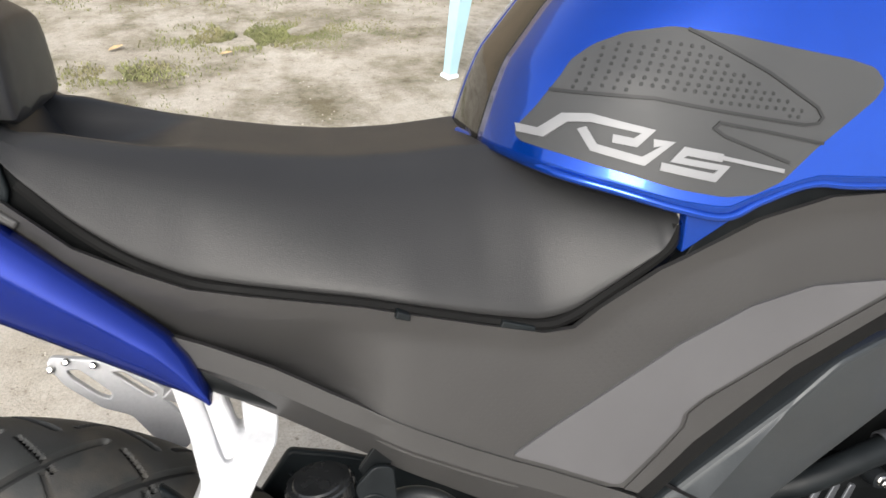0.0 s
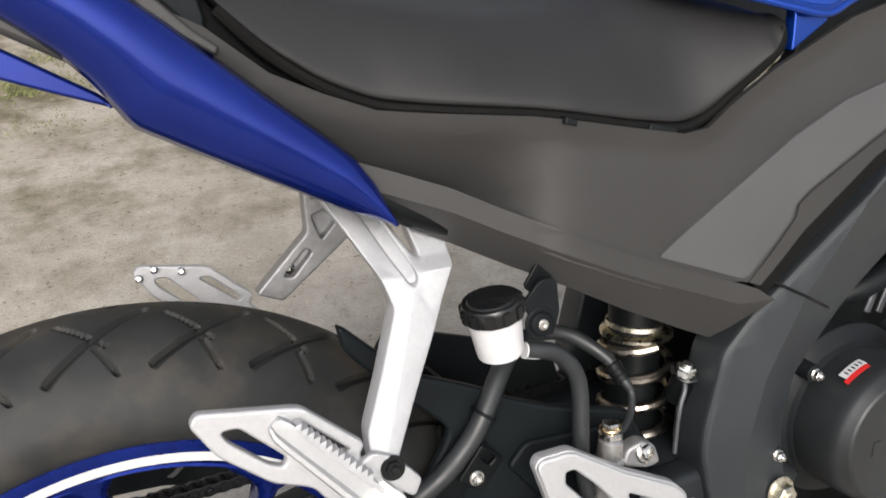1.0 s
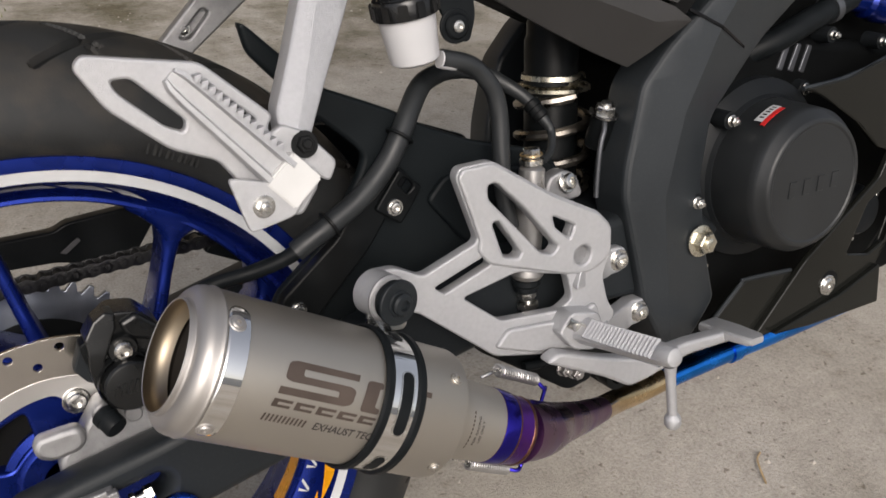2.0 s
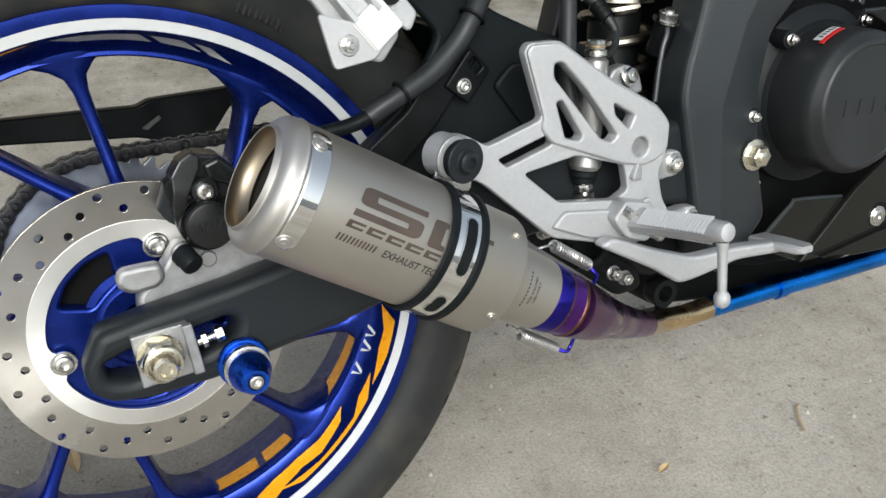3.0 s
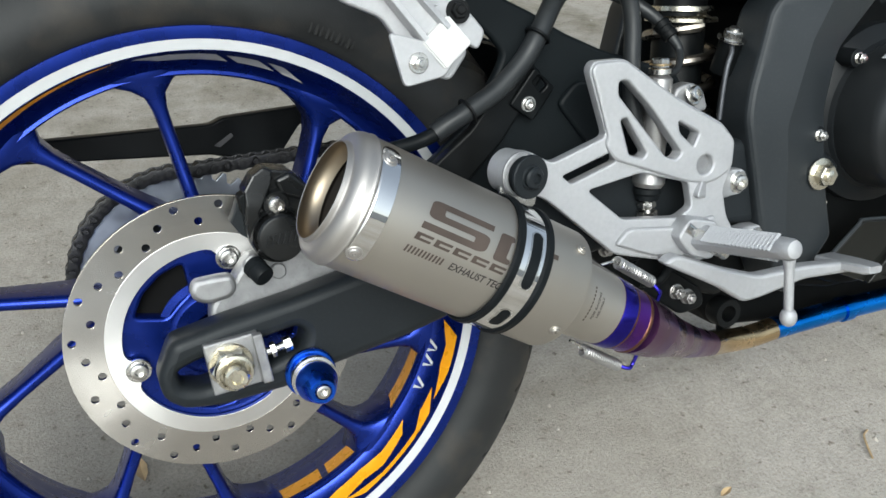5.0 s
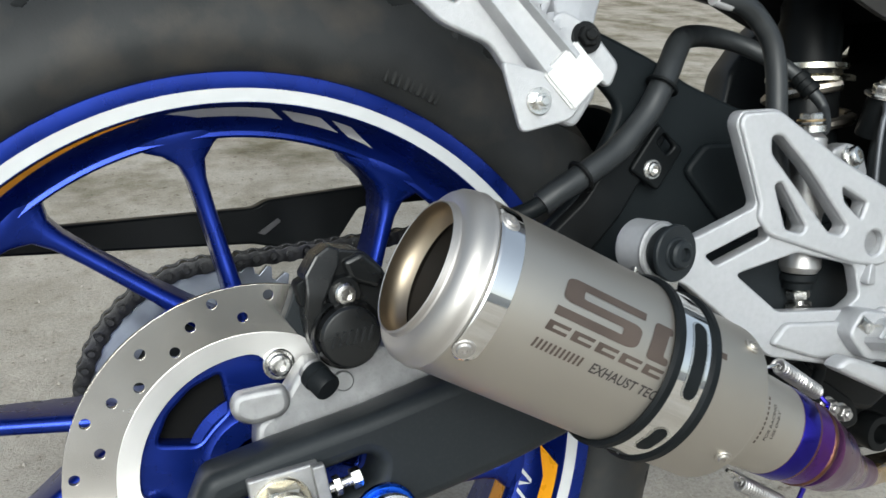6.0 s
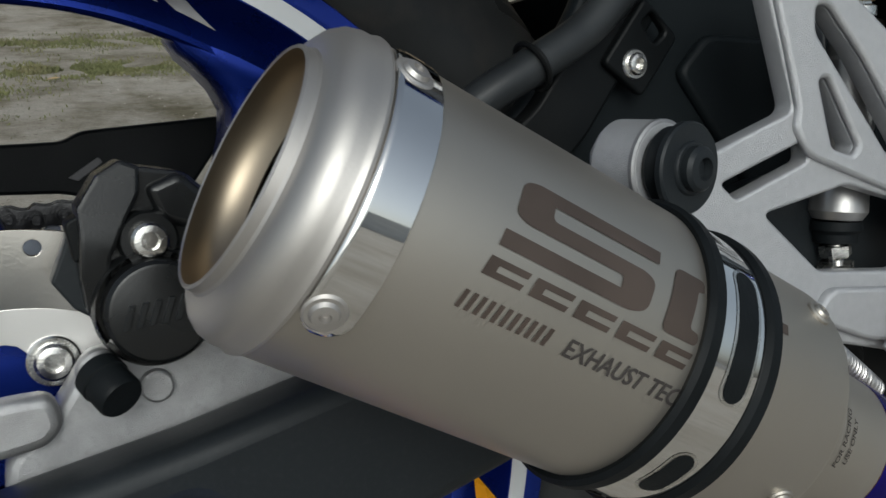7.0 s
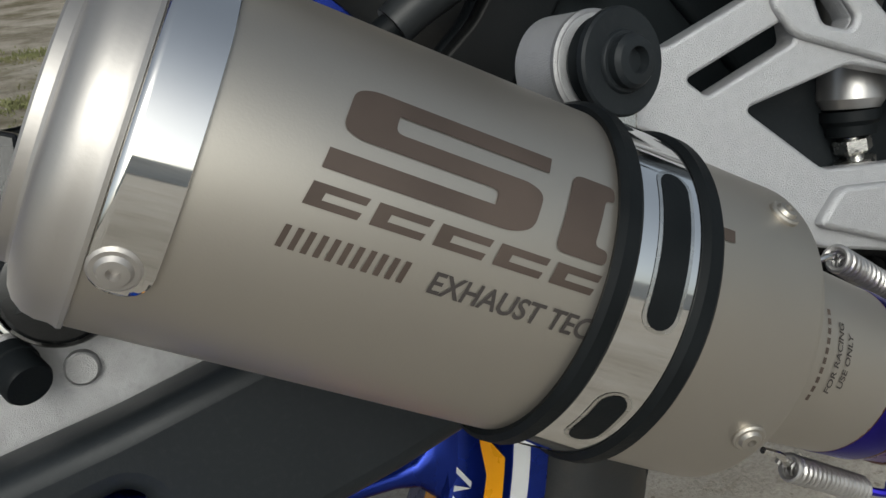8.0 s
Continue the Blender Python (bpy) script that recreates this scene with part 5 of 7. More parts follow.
for h in (0.0, 0.006):
    part("copper_washer", lathe([(h, 0.0085), (h + 0.0008, 0.0090), (h + 0.0016, 0.0085)], along((0.3595, -0.128, 0.1765), (0, 0, 1)), 24), M_GOLD, cyl)
part("flange", slab([fillet([(0.370, 0.164), (0.384, 0.168), (0.396, 0.162), (0.402, 0.144), (0.390, 0.142), (0.366, 0.150)], 0.005)], -0.136, -0.122, 0.002), M_CAST, cyl)

# brake fluid reservoir
RES = Matrix.Translation((0.2700, -0.118, 0.2800)) @ pose(0, 0, 0, 0, -9, 0) @ pose(0, 0, 0, 3, 0, 0)
res = part("fluid_reservoir", lathe([(-0.0170, 0), (-0.0170, 0.0142), (-0.0152, 0.0172), (-0.0110, 0.0178), (0.0150, 0.0200), (0.0185, 0.0200), (0.0185, 0)], RES, 40), M_RESV, bike, "milky white brake fluid reservoir")
capr = [(0.0160, 0.0208), (0.0160, 0.0224), (0.0262, 0.0229), (0.0288, 0.0216), (0.0290, 0.0182), (0.0302, 0.0170), (0.0302, 0)]
part("reservoir_cap", lathe(capr, RES, 40), M_CAP, res, "black ribbed screw cap")
rib = block(0.0212, 0.0240, -0.0034, 0.0034, 0.0163, 0.0272, 0.0008)
rib_me = bpy.data.meshes.new("cap_rib")
rib.to_mesh(rib_me)
rib.free()
for i in range(12):
    part("cap_rib", rib_me, M_CAP, res.children[0], m=RES @ pose(0, 0, 0, 0, 0, 30 * i))
part("outlet", tube([(0.290, -0.120, 0.263), (0.300, -0.120, 0.260), (0.308, -0.120, 0.259)], 0.0062), M_RESV, res)
part("bracket_ear", slab([fillet([(0.288, 0.302), (0.303, 0.318), (0.316, 0.316), (0.318, 0.290), (0.312, 0.272), (0.300, 0.276)], 0.005)], -0.126, -0.122, 0.001), M_RUBBER, res)
socket_bolt("reservoir_screw", res, (0.3010, -0.1262, 0.2850), (0, -1, 0), 0.0090, 0.005, M_RUBBER)
socket_bolt("screw_head", res, (0.3010, -0.1305, 0.2850), (0, -1, 0), 0.0042, 0.0022, M_STEEL, washer=False)
part("steel_stay", slab([fillet([(0.292, 0.312), (0.304, 0.300), (0.320, 0.320), (0.345, 0.345), (0.330, 0.352), (0.305, 0.330)], 0.004)], -0.119, -0.116, 0.001), M_BLACK, res)
part("feed_hose", tube([(0.2915, -0.120, 0.2635), (0.300, -0.120, 0.261), (0.311, -0.120, 0.2575), (0.321, -0.120, 0.251), (0.332, -0.121, 0.236), (0.336, -0.122, 0.217), (0.335, -0.124, 0.188), (0.334, -0.126, 0.160), (0.338, -0.128, 0.130)], 0.0068), M_HOSE, bike, "black rubber fluid feed hose")
part("wiring", tube([(0.452, -0.100, 0.195), (0.446, -0.108, 0.185), (0.441, -0.110, 0.175), (0.438, -0.110, 0.158), (0.435, -0.110, 0.129)], 0.0022), M_FIN, bike, "thin grey cable")
hex_bolt("flange_nut", bike, (0.454, -0.098, 0.195), (0, -0.35, 0.94), 0.0085, 0.007, M_STEEL, "zinc flange nut", 1.5)
part("nut_post", lathe([(-0.030, 0.011), (0, 0.010), (0.001, 0)], along((0.454, -0.098, 0.195), (0, -0.35, 0.94)), 20), M_BLACK, bike, "black stay under the nut")

# ---- shock absorber ----
shock = part("shock_absorber", lathe([(0, 0.014), (0.02, 0.022), (0.03, 0.022), (0.035, 0.024), (0.20, 0.024), (0.205, 0.024), (0.22, 0.024), (0.222, 0)], along((0.4535, -0.030, 0.285), (-0.05, 0, -1)), 32), M_BLACK, bike, "rear shock absorber")
part("spring", helix((0.4515, -0.030, 0.204), (0.446, -0.030, 0.050), 0.0315, 0.0044, 5.5), M_SPRING, shock, "dull steel shock spring")
part("spring_seat", lathe([(-0.010, 0.018), (-0.009, 0.028), (-0.005, 0.0285), (-0.0045, 0.024), (-0.001, 0.024), (0, 0.031), (0.0015, 0.0330), (0.0045, 0.0330), (0.006, 0.016)], along((0.4518, -0.030, 0.212), (-0.05, 0, -1)), 32), M_GOLDZINC, shock, "pale zinc adjuster collar")

# ---- passenger footrest brackets ----
def bracket_side(side):
    """Cast hanger with a deep groove, leaning outwards as it goes down; side -1 right, 1 left."""
    def out(co):
        co.y = -0.104 - max(0.0, 0.345 - co.z) * 0.60 + 1.1 * max(0.0, co.z - 0.338) + co.y
        if side > 0:
            co.y = -co.y
        return co
    outer = [(0.160, 0.394), (0.196, 0.384), (0.2060, 0.366), (0.2150, 0.346), (0.2195, 0.345), (0.2185, 0.358), (0.2165, 0.372), (0.2445, 0.362), (0.2410, 0.340), (0.2165, 0.303), (0.1915, 0.270), (0.1700, 0.240), (0.1610, 0.225), (0.1500, 0.238), (0.1520, 0.255), (0.1680, 0.281), (0.1905, 0.320), (0.1860, 0.340), (0.1745, 0.365)]
    groove = [(0.1860, 0.378), (0.1980, 0.376), (0.2125, 0.339), (0.2115, 0.332), (0.2065, 0.331), (0.2035, 0.336)]
    ridge = [(0.150, 0.225), (0.168, 0.256), (0.1815, 0.281), (0.2035, 0.322), (0.2130, 0.390)]

    def fold(co):
        d = co.x - float(np.interp(co.z, [q[1] for q in ridge], [q[0] for q in ridge]))
        if co.y < 0 and co.z < 0.335:
            k = min(1.0, (0.335 - co.z) / 0.014)
            co.y += k * (0.24 * d if d > 0 else -0.12 * d) - 0.003 * k
        return out(co)
    ob = part("passenger_hanger", slab([fillet(outer, 0.004), fillet(groove, 0.003)], -0.008, 0.008, 0.0022, warp=fold, folds=ridge[:4], step=0.03, angle=22), M_SILVER, bike, "silver cast alloy passenger footrest hanger")
    part("casting_floor", slab([fillet([(0.178, 0.386), (0.200, 0.382), (0.218, 0.340), (0.212, 0.326), (0.200, 0.328)], 0.003)], -0.0035, 0.006, 0.001, warp=out), M_SILVER, ob)
    return ob


def far_hanger():
    """The hanger of the other side, seen from within: open ribs."""
    outer = [(0.140, 0.262), (0.193, 0.312), (0.193, 0.330), (0.194, 0.392), (0.224, 0.380), (0.224, 0.342), (0.240, 0.330), (0.262, 0.352), (0.272, 0.340), (0.236, 0.304), (0.205, 0.281), (0.164, 0.251)]
    holes = ([(0.200, 0.372), (0.218, 0.365), (0.218, 0.348), (0.200, 0.342)], [(0.199, 0.327), (0.212, 0.331), (0.221, 0.318), (0.206, 0.303)], [(0.190, 0.297), (0.196, 0.293), (0.176, 0.272), (0.167, 0.274)])
    # M_CAST in place of M_SILVER: the far side's shade is put into the colour
    ob = part("passenger_hanger", slab([fillet(outer, 0.004)] + [fillet(q, 0.003) for q in holes], 0.112, 0.128, 0.002), M_CAST, bike, "silver cast alloy passenger footrest hanger of the other side, coloured darker for its shade")
    part("casting_floor", slab([fillet(outer, 0.004)], 0.122, 0.127, 0.001), M_CAST, ob)
    return ob


hang = bracket_side(-1)
hang_far = far_hanger()
PEGPLATE = [fillet([(0.0440, 0.2955), (0.0490, 0.3020), (0.1100, 0.2905), (0.1475, 0.2550), (0.1420, 0.2480), (0.1690, 0.2150), (0.1700, 0.2080), (0.1570, 0.1910), (0.1450, 0.1960), (0.1290, 0.2080), (0.1115, 0.2345), (0.0870, 0.2450), (0.0570, 0.2720)], 0.005),
            fillet([(0.0610, 0.2870), (0.0715, 0.2870), (0.0975, 0.2600), (0.0955, 0.2540), (0.0860, 0.2585), (0.0640, 0.2800)], 0.0035),
            fillet([(0.1000, 0.2810), (0.1100, 0.2800), (0.1370, 0.2540), (0.1320, 0.2520)], 0.0025)]
part("heel_plate", slab(PEGPLATE, -0.177, -0.169, 0.0018), M_SILVER, hang, "silver cut-out heel plate")
part("lower_ear", slab([fillet([(0.112, 0.226), (0.124, 0.223), (0.152, 0.214), (0.156, 0.205), (0.149, 0.196), (0.121, 0.191)], 0.004)], -0.188, -0.184, 0.001), M_SILVER, hang)
part("upper_ear", slab([fillet([(0.134, 0.240), (0.150, 0.250), (0.164, 0.243), (0.182, 0.222), (0.176, 0.210), (0.158, 0.222)], 0.004)], -0.181, -0.175, 0.0015), M_SILVER, hang)
# folded passenger peg: a ribbed alloy bar with a square end block
pa, pb = Vector((0.147, -0.181, 0.222)), Vector((0.092, -0.178, 0.287))
ez = (pb - pa).normalized()
ey = (Vector((0, -1, 0)) - ez * ez.dot(Vector((0, -1, 0)))).normalized()
ex = ey.cross(ez)
PP = Matrix(((ex.x, ey.x, ez.x, pa.x), (ex.y, ey.y, ez.y, pa.y), (ex.z, ey.z, ez.z, pa.z), (0, 0, 0, 1)))
part("passenger_peg", loft([[PP @ Vector((x * k, y * q, h)) for x, y in ((-0.008, -0.004), (-0.008, 0.009), (-0.005, 0.010), (-0.0035, 0.004), (0.005, 0.003), (0.0065, 0.0085), (0.0095, 0.0085), (0.011, 0.006), (0.011, -0.004))]
                                   for h, k, q in ((0.0, 1.1, 1.0), (0.010, 1.08, 1.0), (0.070, 0.85, 0.85), (0.080, 0.75, 0.80), (0.085, 0.5, 0.55))], angle=35), M_SILVER, hang, "folded silver passenger footpeg")
for i in range(13):
    m = PP @ pose(0, 0, 0.014 + i * 0.0050)
    x0 = -0.0085 * (1.06 - i * 0.016)
    part("tooth", from_lists([m @ Vector(v) for v in ((x0, 0.0, -0.0022), (x0, 0.0092, -0.0022), (x0, 0.0092, 0.0022), (x0, 0.0, 0.0022), (x0 - 0.0034, 0.001, 0), (x0 - 0.0034, 0.0085, 0), (x0 + 0.003, 0.0105, 0))], [(0, 1, 5, 4), (2, 3, 4, 5), (3, 0, 4), (1, 6, 5), (6, 2, 5)], 20), M_SILVER, hang)
part("end_block", block(-0.0120, 0.0125, -0.011, 0.009, -0.018, 0.006, 0.0012), M_PALE, hang, "pale square peg block", m=PP)
hex_bolt("peg_bolt", hang, (0.1305, -0.188, 0.206), (0, -1, 0), 0.0045, 0.004, M_STEEL)
hex_bolt("peg_bolt", hang, (0.162, -0.181, 0.236), (0, -1, 0.2), 0.0055, 0.004, M_BLACK)
for poly in PEGPLATE[:1]:
    part("heel_plate", slab([[(x - 0.004, z - 0.004) for x, z in q] for q in PEGPLATE], 0.146, 0.154, 0.0018), M_SILVER, hang_far)
for x, z in ((0.048, 0.288), (0.062, 0.294), (0.085, 0.288)):
    part("plate_stud", lathe([(0, 0.0035), (0.006, 0.0035), (0.007, 0.002), (0.007, 0)], along((x - 0.004, 0.148, z - 0.002), (0, -1, 0.3)), 14), M_STEEL, hang_far)
socket_bolt("hanger_bolt", hang_far, (0.172, 0.116, 0.281), (0, -1, 0), 0.0050, 0.004, M_STEEL)
socket_bolt("hanger_bolt", hang_far, (0.205, 0.116, 0.356), (0, -1, 0), 0.0050, 0.004, M_STEEL)

# ---- frame spar, engine ----
FRAME_OUT = [(0.700, 0.375), (0.722, 0.300), (0.615, 0.239), (0.594, 0.222), (0.548, 0.180), (0.540, 0.131), (0.548, 0.060), (0.560, 0.010), (0.525, -0.020), (0.498, -0.036), (0.470, 0.030), (0.449, 0.130), (0.452, 0.155), (0.470, 0.219), (0.498, 0.249), (0.544, 0.285), (0.644, 0.360)]


SPAR_RIDGE = [(-0.04, 0.500), (0.026, 0.495), (0.122, 0.488), (0.192, 0.508), (0.260, 0.547), (0.359, 0.633), (0.40, 0.67)]


def frame_bulge(co):
    """The spar is folded along a ridge that follows its length."""
    if co.y < -0.10:
        d = co.x - float(np.interp(co.z, [q[0] for q in SPAR_RIDGE], [q[1] for q in SPAR_RIDGE]))
        co.y += -0.012 + (0.22 * d if d > 0 else -0.16 * d)
        if co.z < 0.13 and d > 0:
            co.y -= 0.10 * min(d, 0.05) * (0.13 - co.z) / 0.13
    return co


spar = part("frame_spar", slab([fillet(FRAME_OUT, 0.008)], -0.124, -0.085, 0.005, folds=[(x, z) for z, x in SPAR_RIDGE], step=0.03, warp=frame_bulge, angle=14), M_FRAME, bike, "satin black frame spar")
part("spar_left", slab([fillet(FRAME_OUT, 0.008)], 0.085, 0.120, 0.005), M_FRAME, spar)
part("spar_joint", slab([[(0.516, 0.2755), (0.551, 0.2555), (0.583, 0.2365), (0.5825, 0.2345), (0.550, 0.2530), (0.515, 0.2730)]], -0.1365, -0.1335, 0.0003, warp=lambda co: frame_bulge(Vector((co.x, co.y + 0.0115, co.z))), step=0.01), M_GLOSSBLACK, spar, "thin joint line")
hex_bolt("pivot_bolt", spar, (0.5330, -0.1325, 0.0735), (0, -1, 0), 0.0100, 0.010, M_GOLDZINC, "yellow-zinc pivot nut", 1.45)
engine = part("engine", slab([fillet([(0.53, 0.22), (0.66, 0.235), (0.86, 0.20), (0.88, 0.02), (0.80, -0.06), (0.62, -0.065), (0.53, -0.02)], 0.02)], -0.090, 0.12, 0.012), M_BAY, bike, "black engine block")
CL = (0.632, -0.090, 0.114)
part("cover_flange", lathe([(0, 0.086), (0.010, 0.085), (0.014, 0.080), (0.018, 0.0715), (0.022, 0.0690), (0.022, 0.050)], along(CL, (0, -1, 0)), 96), M_ENGINE, engine, "dark flange of the clutch cover")
clutch = part("clutch_cover", lathe([(0.020, 0.0680), (0.060, 0.0662), (0.0665, 0.0656), (0.0700, 0.0636), (0.0735, 0.0605), (0.0760, 0.0592), (0.0775, 0.0580), (0.0783, 0.0562), (0.0783, 0.0540), (0.0772, 0.0525), (0.0770, 0)], along(CL, (0, -1, 0)), 96), M_CLUTCH, engine, "round satin black clutch cover")
for i in range(4):
    part("raised_bar", slab([[(0.600 + i * 0.018, 0.106), (0.608 + i * 0.018, 0.106), (0.610 + i * 0.018, 0.120), (0.602 + i * 0.018, 0.120)]], -0.1680, -0.1665, 0.0004), M_CLUTCH, clutch)
for x, z, y in ((0.578, 0.1715, -0.120), (0.541, 0.190, -0.104), (0.5320, 0.108, -0.128), (0.548, 0.044, -0.118), (0.695, 0.180, -0.100)):
    hex_bolt("cover_bolt", engine, (x, y, z), (0, -1, 0), 0.0046, 0.005, M_STEEL, washer=1.2)
    part("bolt_boss", lathe([(0, 0.009), (abs(y) - 0.086, 0.008), (abs(y) - 0.085, 0)], along((x, -0.085, z), (0, -1, 0)), 24), M_ENGINE, engine)
def cover_label(a0, a1, y0, y1, r=0.0685):
    """A sticker bent round the clutch cover."""
    verts = [(CL[0] + (r + dr) * math.cos(radians(a)), y, CL[2] + (r + dr) * math.sin(radians(a))) for dr in (0, 0.0006) for y in (y0, y1) for a in np.linspace(a0, a1, 9)]
    faces = [(i + 18, i + 19, i + 28, i + 27) for i in range(8)] + [(i, i + 1, i + 19, i + 18) for i in range(8)] + [(i + 9, i + 10, i + 28, i + 27) for i in range(8)]
    return from_lists(verts, faces, 40)


part("case_sticker", cover_label(103, 124, -0.1310, -0.1400), M_WHITE, engine, "small white label")
part("case_sticker", cover_label(104, 127, -0.1400, -0.1450), M_LABEL_RED, engine, "red label strip")
for i in range(5):
    part("sticker_bar", cover_label(105.5 + 3.4 * i, 107 + 3.4 * i, -0.1335, -0.1380, 0.0688), M_PRINT, engine)
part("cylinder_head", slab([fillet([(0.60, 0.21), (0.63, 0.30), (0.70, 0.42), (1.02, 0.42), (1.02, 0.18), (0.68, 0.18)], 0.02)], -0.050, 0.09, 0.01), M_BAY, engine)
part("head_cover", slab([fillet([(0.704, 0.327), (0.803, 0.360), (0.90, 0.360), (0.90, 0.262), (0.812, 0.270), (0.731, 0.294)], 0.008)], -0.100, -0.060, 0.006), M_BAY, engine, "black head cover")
part("cover_lip", tube([(0.706, -0.101, 0.327), (0.755, -0.102, 0.336), (0.803, -0.102, 0.361)], 0.0022, 8), M_FRAME, engine)
for i in range(3):
    x0, z0 = 0.664 + i * 0.015, 0.202 - i * 0.003
    part("fin", slab([fillet([(x0, z0), (x0 + 0.011, z0 + 0.024), (x0 + 0.017, z0 + 0.022), (x0 + 0.007, z0 - 0.003)], 0.002)], -0.092, -0.050, 0.0012), M_FIN, engine)
part("water_hose", tube([(0.625, -0.075, 0.215), (0.66, -0.090, 0.228), (0.71, -0.092, 0.244), (0.775, -0.085, 0.258)], 0.0115), M_RUBBER, engine, "black coolant hose")
part("blue_connector", lathe([(0, 0.009), (0.004, 0.012), (0.022, 0.0125), (0.026, 0.0165), (0.034, 0.0165), (0.040, 0.019), (0.10, 0.019), (0.102, 0)], along((0.765, -0.085, 0.257), (0.97, 0, -0.22)), 28), M_TAIL, engine, "blue plastic coupling")
for x, z in ((0.735, 0.250), (0.81, 0.246)):
    part("hose_clamp", lathe([(-0.004, 0.0125), (-0.004, 0.0142), (0.004, 0.0142), (0.004, 0.0125)], along((x, -0.089, z), (1, 0, 0.2)), 28), M_FIN, engine)
for x, z in ((0.769, 0.320), (0.725, 0.227), (0.799, 0.212)):
    hex_bolt("head_bolt", engine, (x, -0.102, z), (0, -1, 0), 0.0052 if z > 0.3 else 0.0034, 0.005, M_STEEL, washer=1.3)
    part("bolt_boss", lathe([(0, 0.009), (0.018, 0.0075), (0.0185, 0)], along((x, -0.084, z), (0, -1, 0)), 20), M_ENGINE, engine)
part("oil_pan", slab([fillet([(0.50, 0.03), (0.53, 0.06), (0.62, 0.0), (0.90, -0.02), (0.90, -0.06), (0.62, -0.070), (0.50, -0.045)], 0.012)], -0.075, 0.09, 0.008), M_BAY, engine)
part("water_pump", lathe([(0, 0.026), (0.012, 0.025), (0.016, 0.022), (0.017, 0.015), (0.017, 0)], along((0.765, -0.110, 0.048), (0, -1, 0)), 40), M_ENGINE, engine, "round black pump cover")
for a in (20, 140, 260):
    hex_bolt("pump_bolt", engine, (0.765 + 0.030 * math.cos(radians(a)), -0.112, 0.048 + 0.030 * math.sin(radians(a))), (0, -1, 0), 0.0042, 0.004, M_STEEL, washer=1.2)
part("sump", slab([fillet([(0.46, -0.02), (0.50, 0.01), (0.62, 0.0), (0.90, -0.02), (0.90, -0.105), (0.76, -0.126), (0.63, -0.130), (0.525, -0.118), (0.475, -0.060)], 0.012)], -0.012, 0.075, 0.008), M_BAY, engine, "black engine sump")
link = part("suspension_link", slab([fillet([(0.300, 0.052), (0.352, 0.046), (0.392, 0.002), (0.436, -0.030), (0.440, -0.048), (0.412, -0.052), (0.372, -0.022), (0.320, 0.016)], 0.008), circle(0.357, 0.014, 0.0075, 20)], -0.098, -0.088, 0.002), M_BLACK, bike, "black suspension link plate")
for x, z in ((0.4060, -0.0270), (0.4185, -0.0340)):
    hex_bolt("link_bolt", link, (x, -0.0985, z), (0, -1, 0), 0.0058, 0.007, M_BARE, washer=1.25)
hex_bolt("link_bolt", link, (0.330, -0.0985, 0.026), (0, -1, 0), 0.0056, 0.006, M_BARE, washer=1.3)
part("link_loop", tube([(0.350, -0.104, 0.016), (0.372, -0.110, 0.020), (0.390, -0.108, 0.008), (0.384, -0.104, -0.010), (0.362, -0.102, -0.010)], 0.0046, 12), M_RUBBER, link, "bent black breather hose end")
part("link_eye", lathe([(0, 0.0085), (0.0, 0.0145), (0.002, 0.0152), (0.016, 0.0152), (0.018, 0.0145), (0.018, 0.0085), (0, 0.0085)], along((0.4936, -0.052, -0.0760), (0, -1, 0)), 32), M_BLACK, link, "black link eye")
part("side_stand_bracket", slab([fillet([(0.40, 0.02), (0.47, 0.03), (0.52, -0.02), (0.47, -0.05), (0.41, -0.03)], 0.008)], -0.080, 0.10, 0.005), M_BLACK, engine)

# lower side fairing: gloss dark panel in two limbs round the clutch cover, with a belly flap
fair = part("side_fairing", slab([fillet([(0.639, 0.194), (0.694, 0.196), (0.765, 0.211), (0.95, 0.27), (0.95, -0.02), (0.785, 0.050), (0.762, -0.006), (0.762, -0.040), (0.663, -0.034), (0.590, -0.037), (0.645, 0.016), (0.659, 0.029), (0.755, 0.091), (0.768, 0.115), (0.748, 0.122), (0.714, 0.152), (0.663, 0.184)], 0.003),
                                  fillet([(0.716, 0.020), (0.742, 0.068), (0.775, 0.082), (0.800, 0.060), (0.782, 0.025), (0.750, 0.012)], 0.004)], -0.146, -0.139, 0.0018, step=0.03), M_COWL, bike, "glossy dark brown side fairing")
part("belly_flap", slab([fillet([(0.537, -0.014), (0.578, 0.020), (0.586, 0.0245), (0.645, 0.0185), (0.652, 0.012), (0.594, -0.038)], 0.003)], -0.140, -0.132, 0.0018), M_COWL, fair, "dark smoked belly flap")
part("flap_edge", tube([(0.536, -0.139, -0.013), (0.577, -0.139, 0.0205), (0.586, -0.139, 0.0252), (0.645, -0.139, 0.0195)], 0.0018, 8), M_FRAME, fair, "pale flap edge")
part("fairing_lip", tube([(0.639, -0.143, 0.194), (0.694, -0.143, 0.196), (0.765, -0.143, 0.211), (0.95, -0.143, 0.27)], 0.0022, 8), M_FRAME, fair)
part("lower_gutter", slab([fillet([(0.612, -0.034), (0.705, -0.018), (0.762, 0.000), (0.764, -0.042), (0.663, -0.040)], 0.003)], -0.152, -0.145, 0.0015), M_COWL, fair)
socket_bolt("fairing_screw", fair, (0.690, -0.1470, -0.006), (0, -1, 0), 0.0078, 0.003, M_STEEL)
part("screw_recess", lathe([(0, 0.0125), (0.0008, 0.012), (0.0008, 0)], along((0.693, -0.1460, -0.004), (0, -1, 0)), 28), M_BLACK, fair)

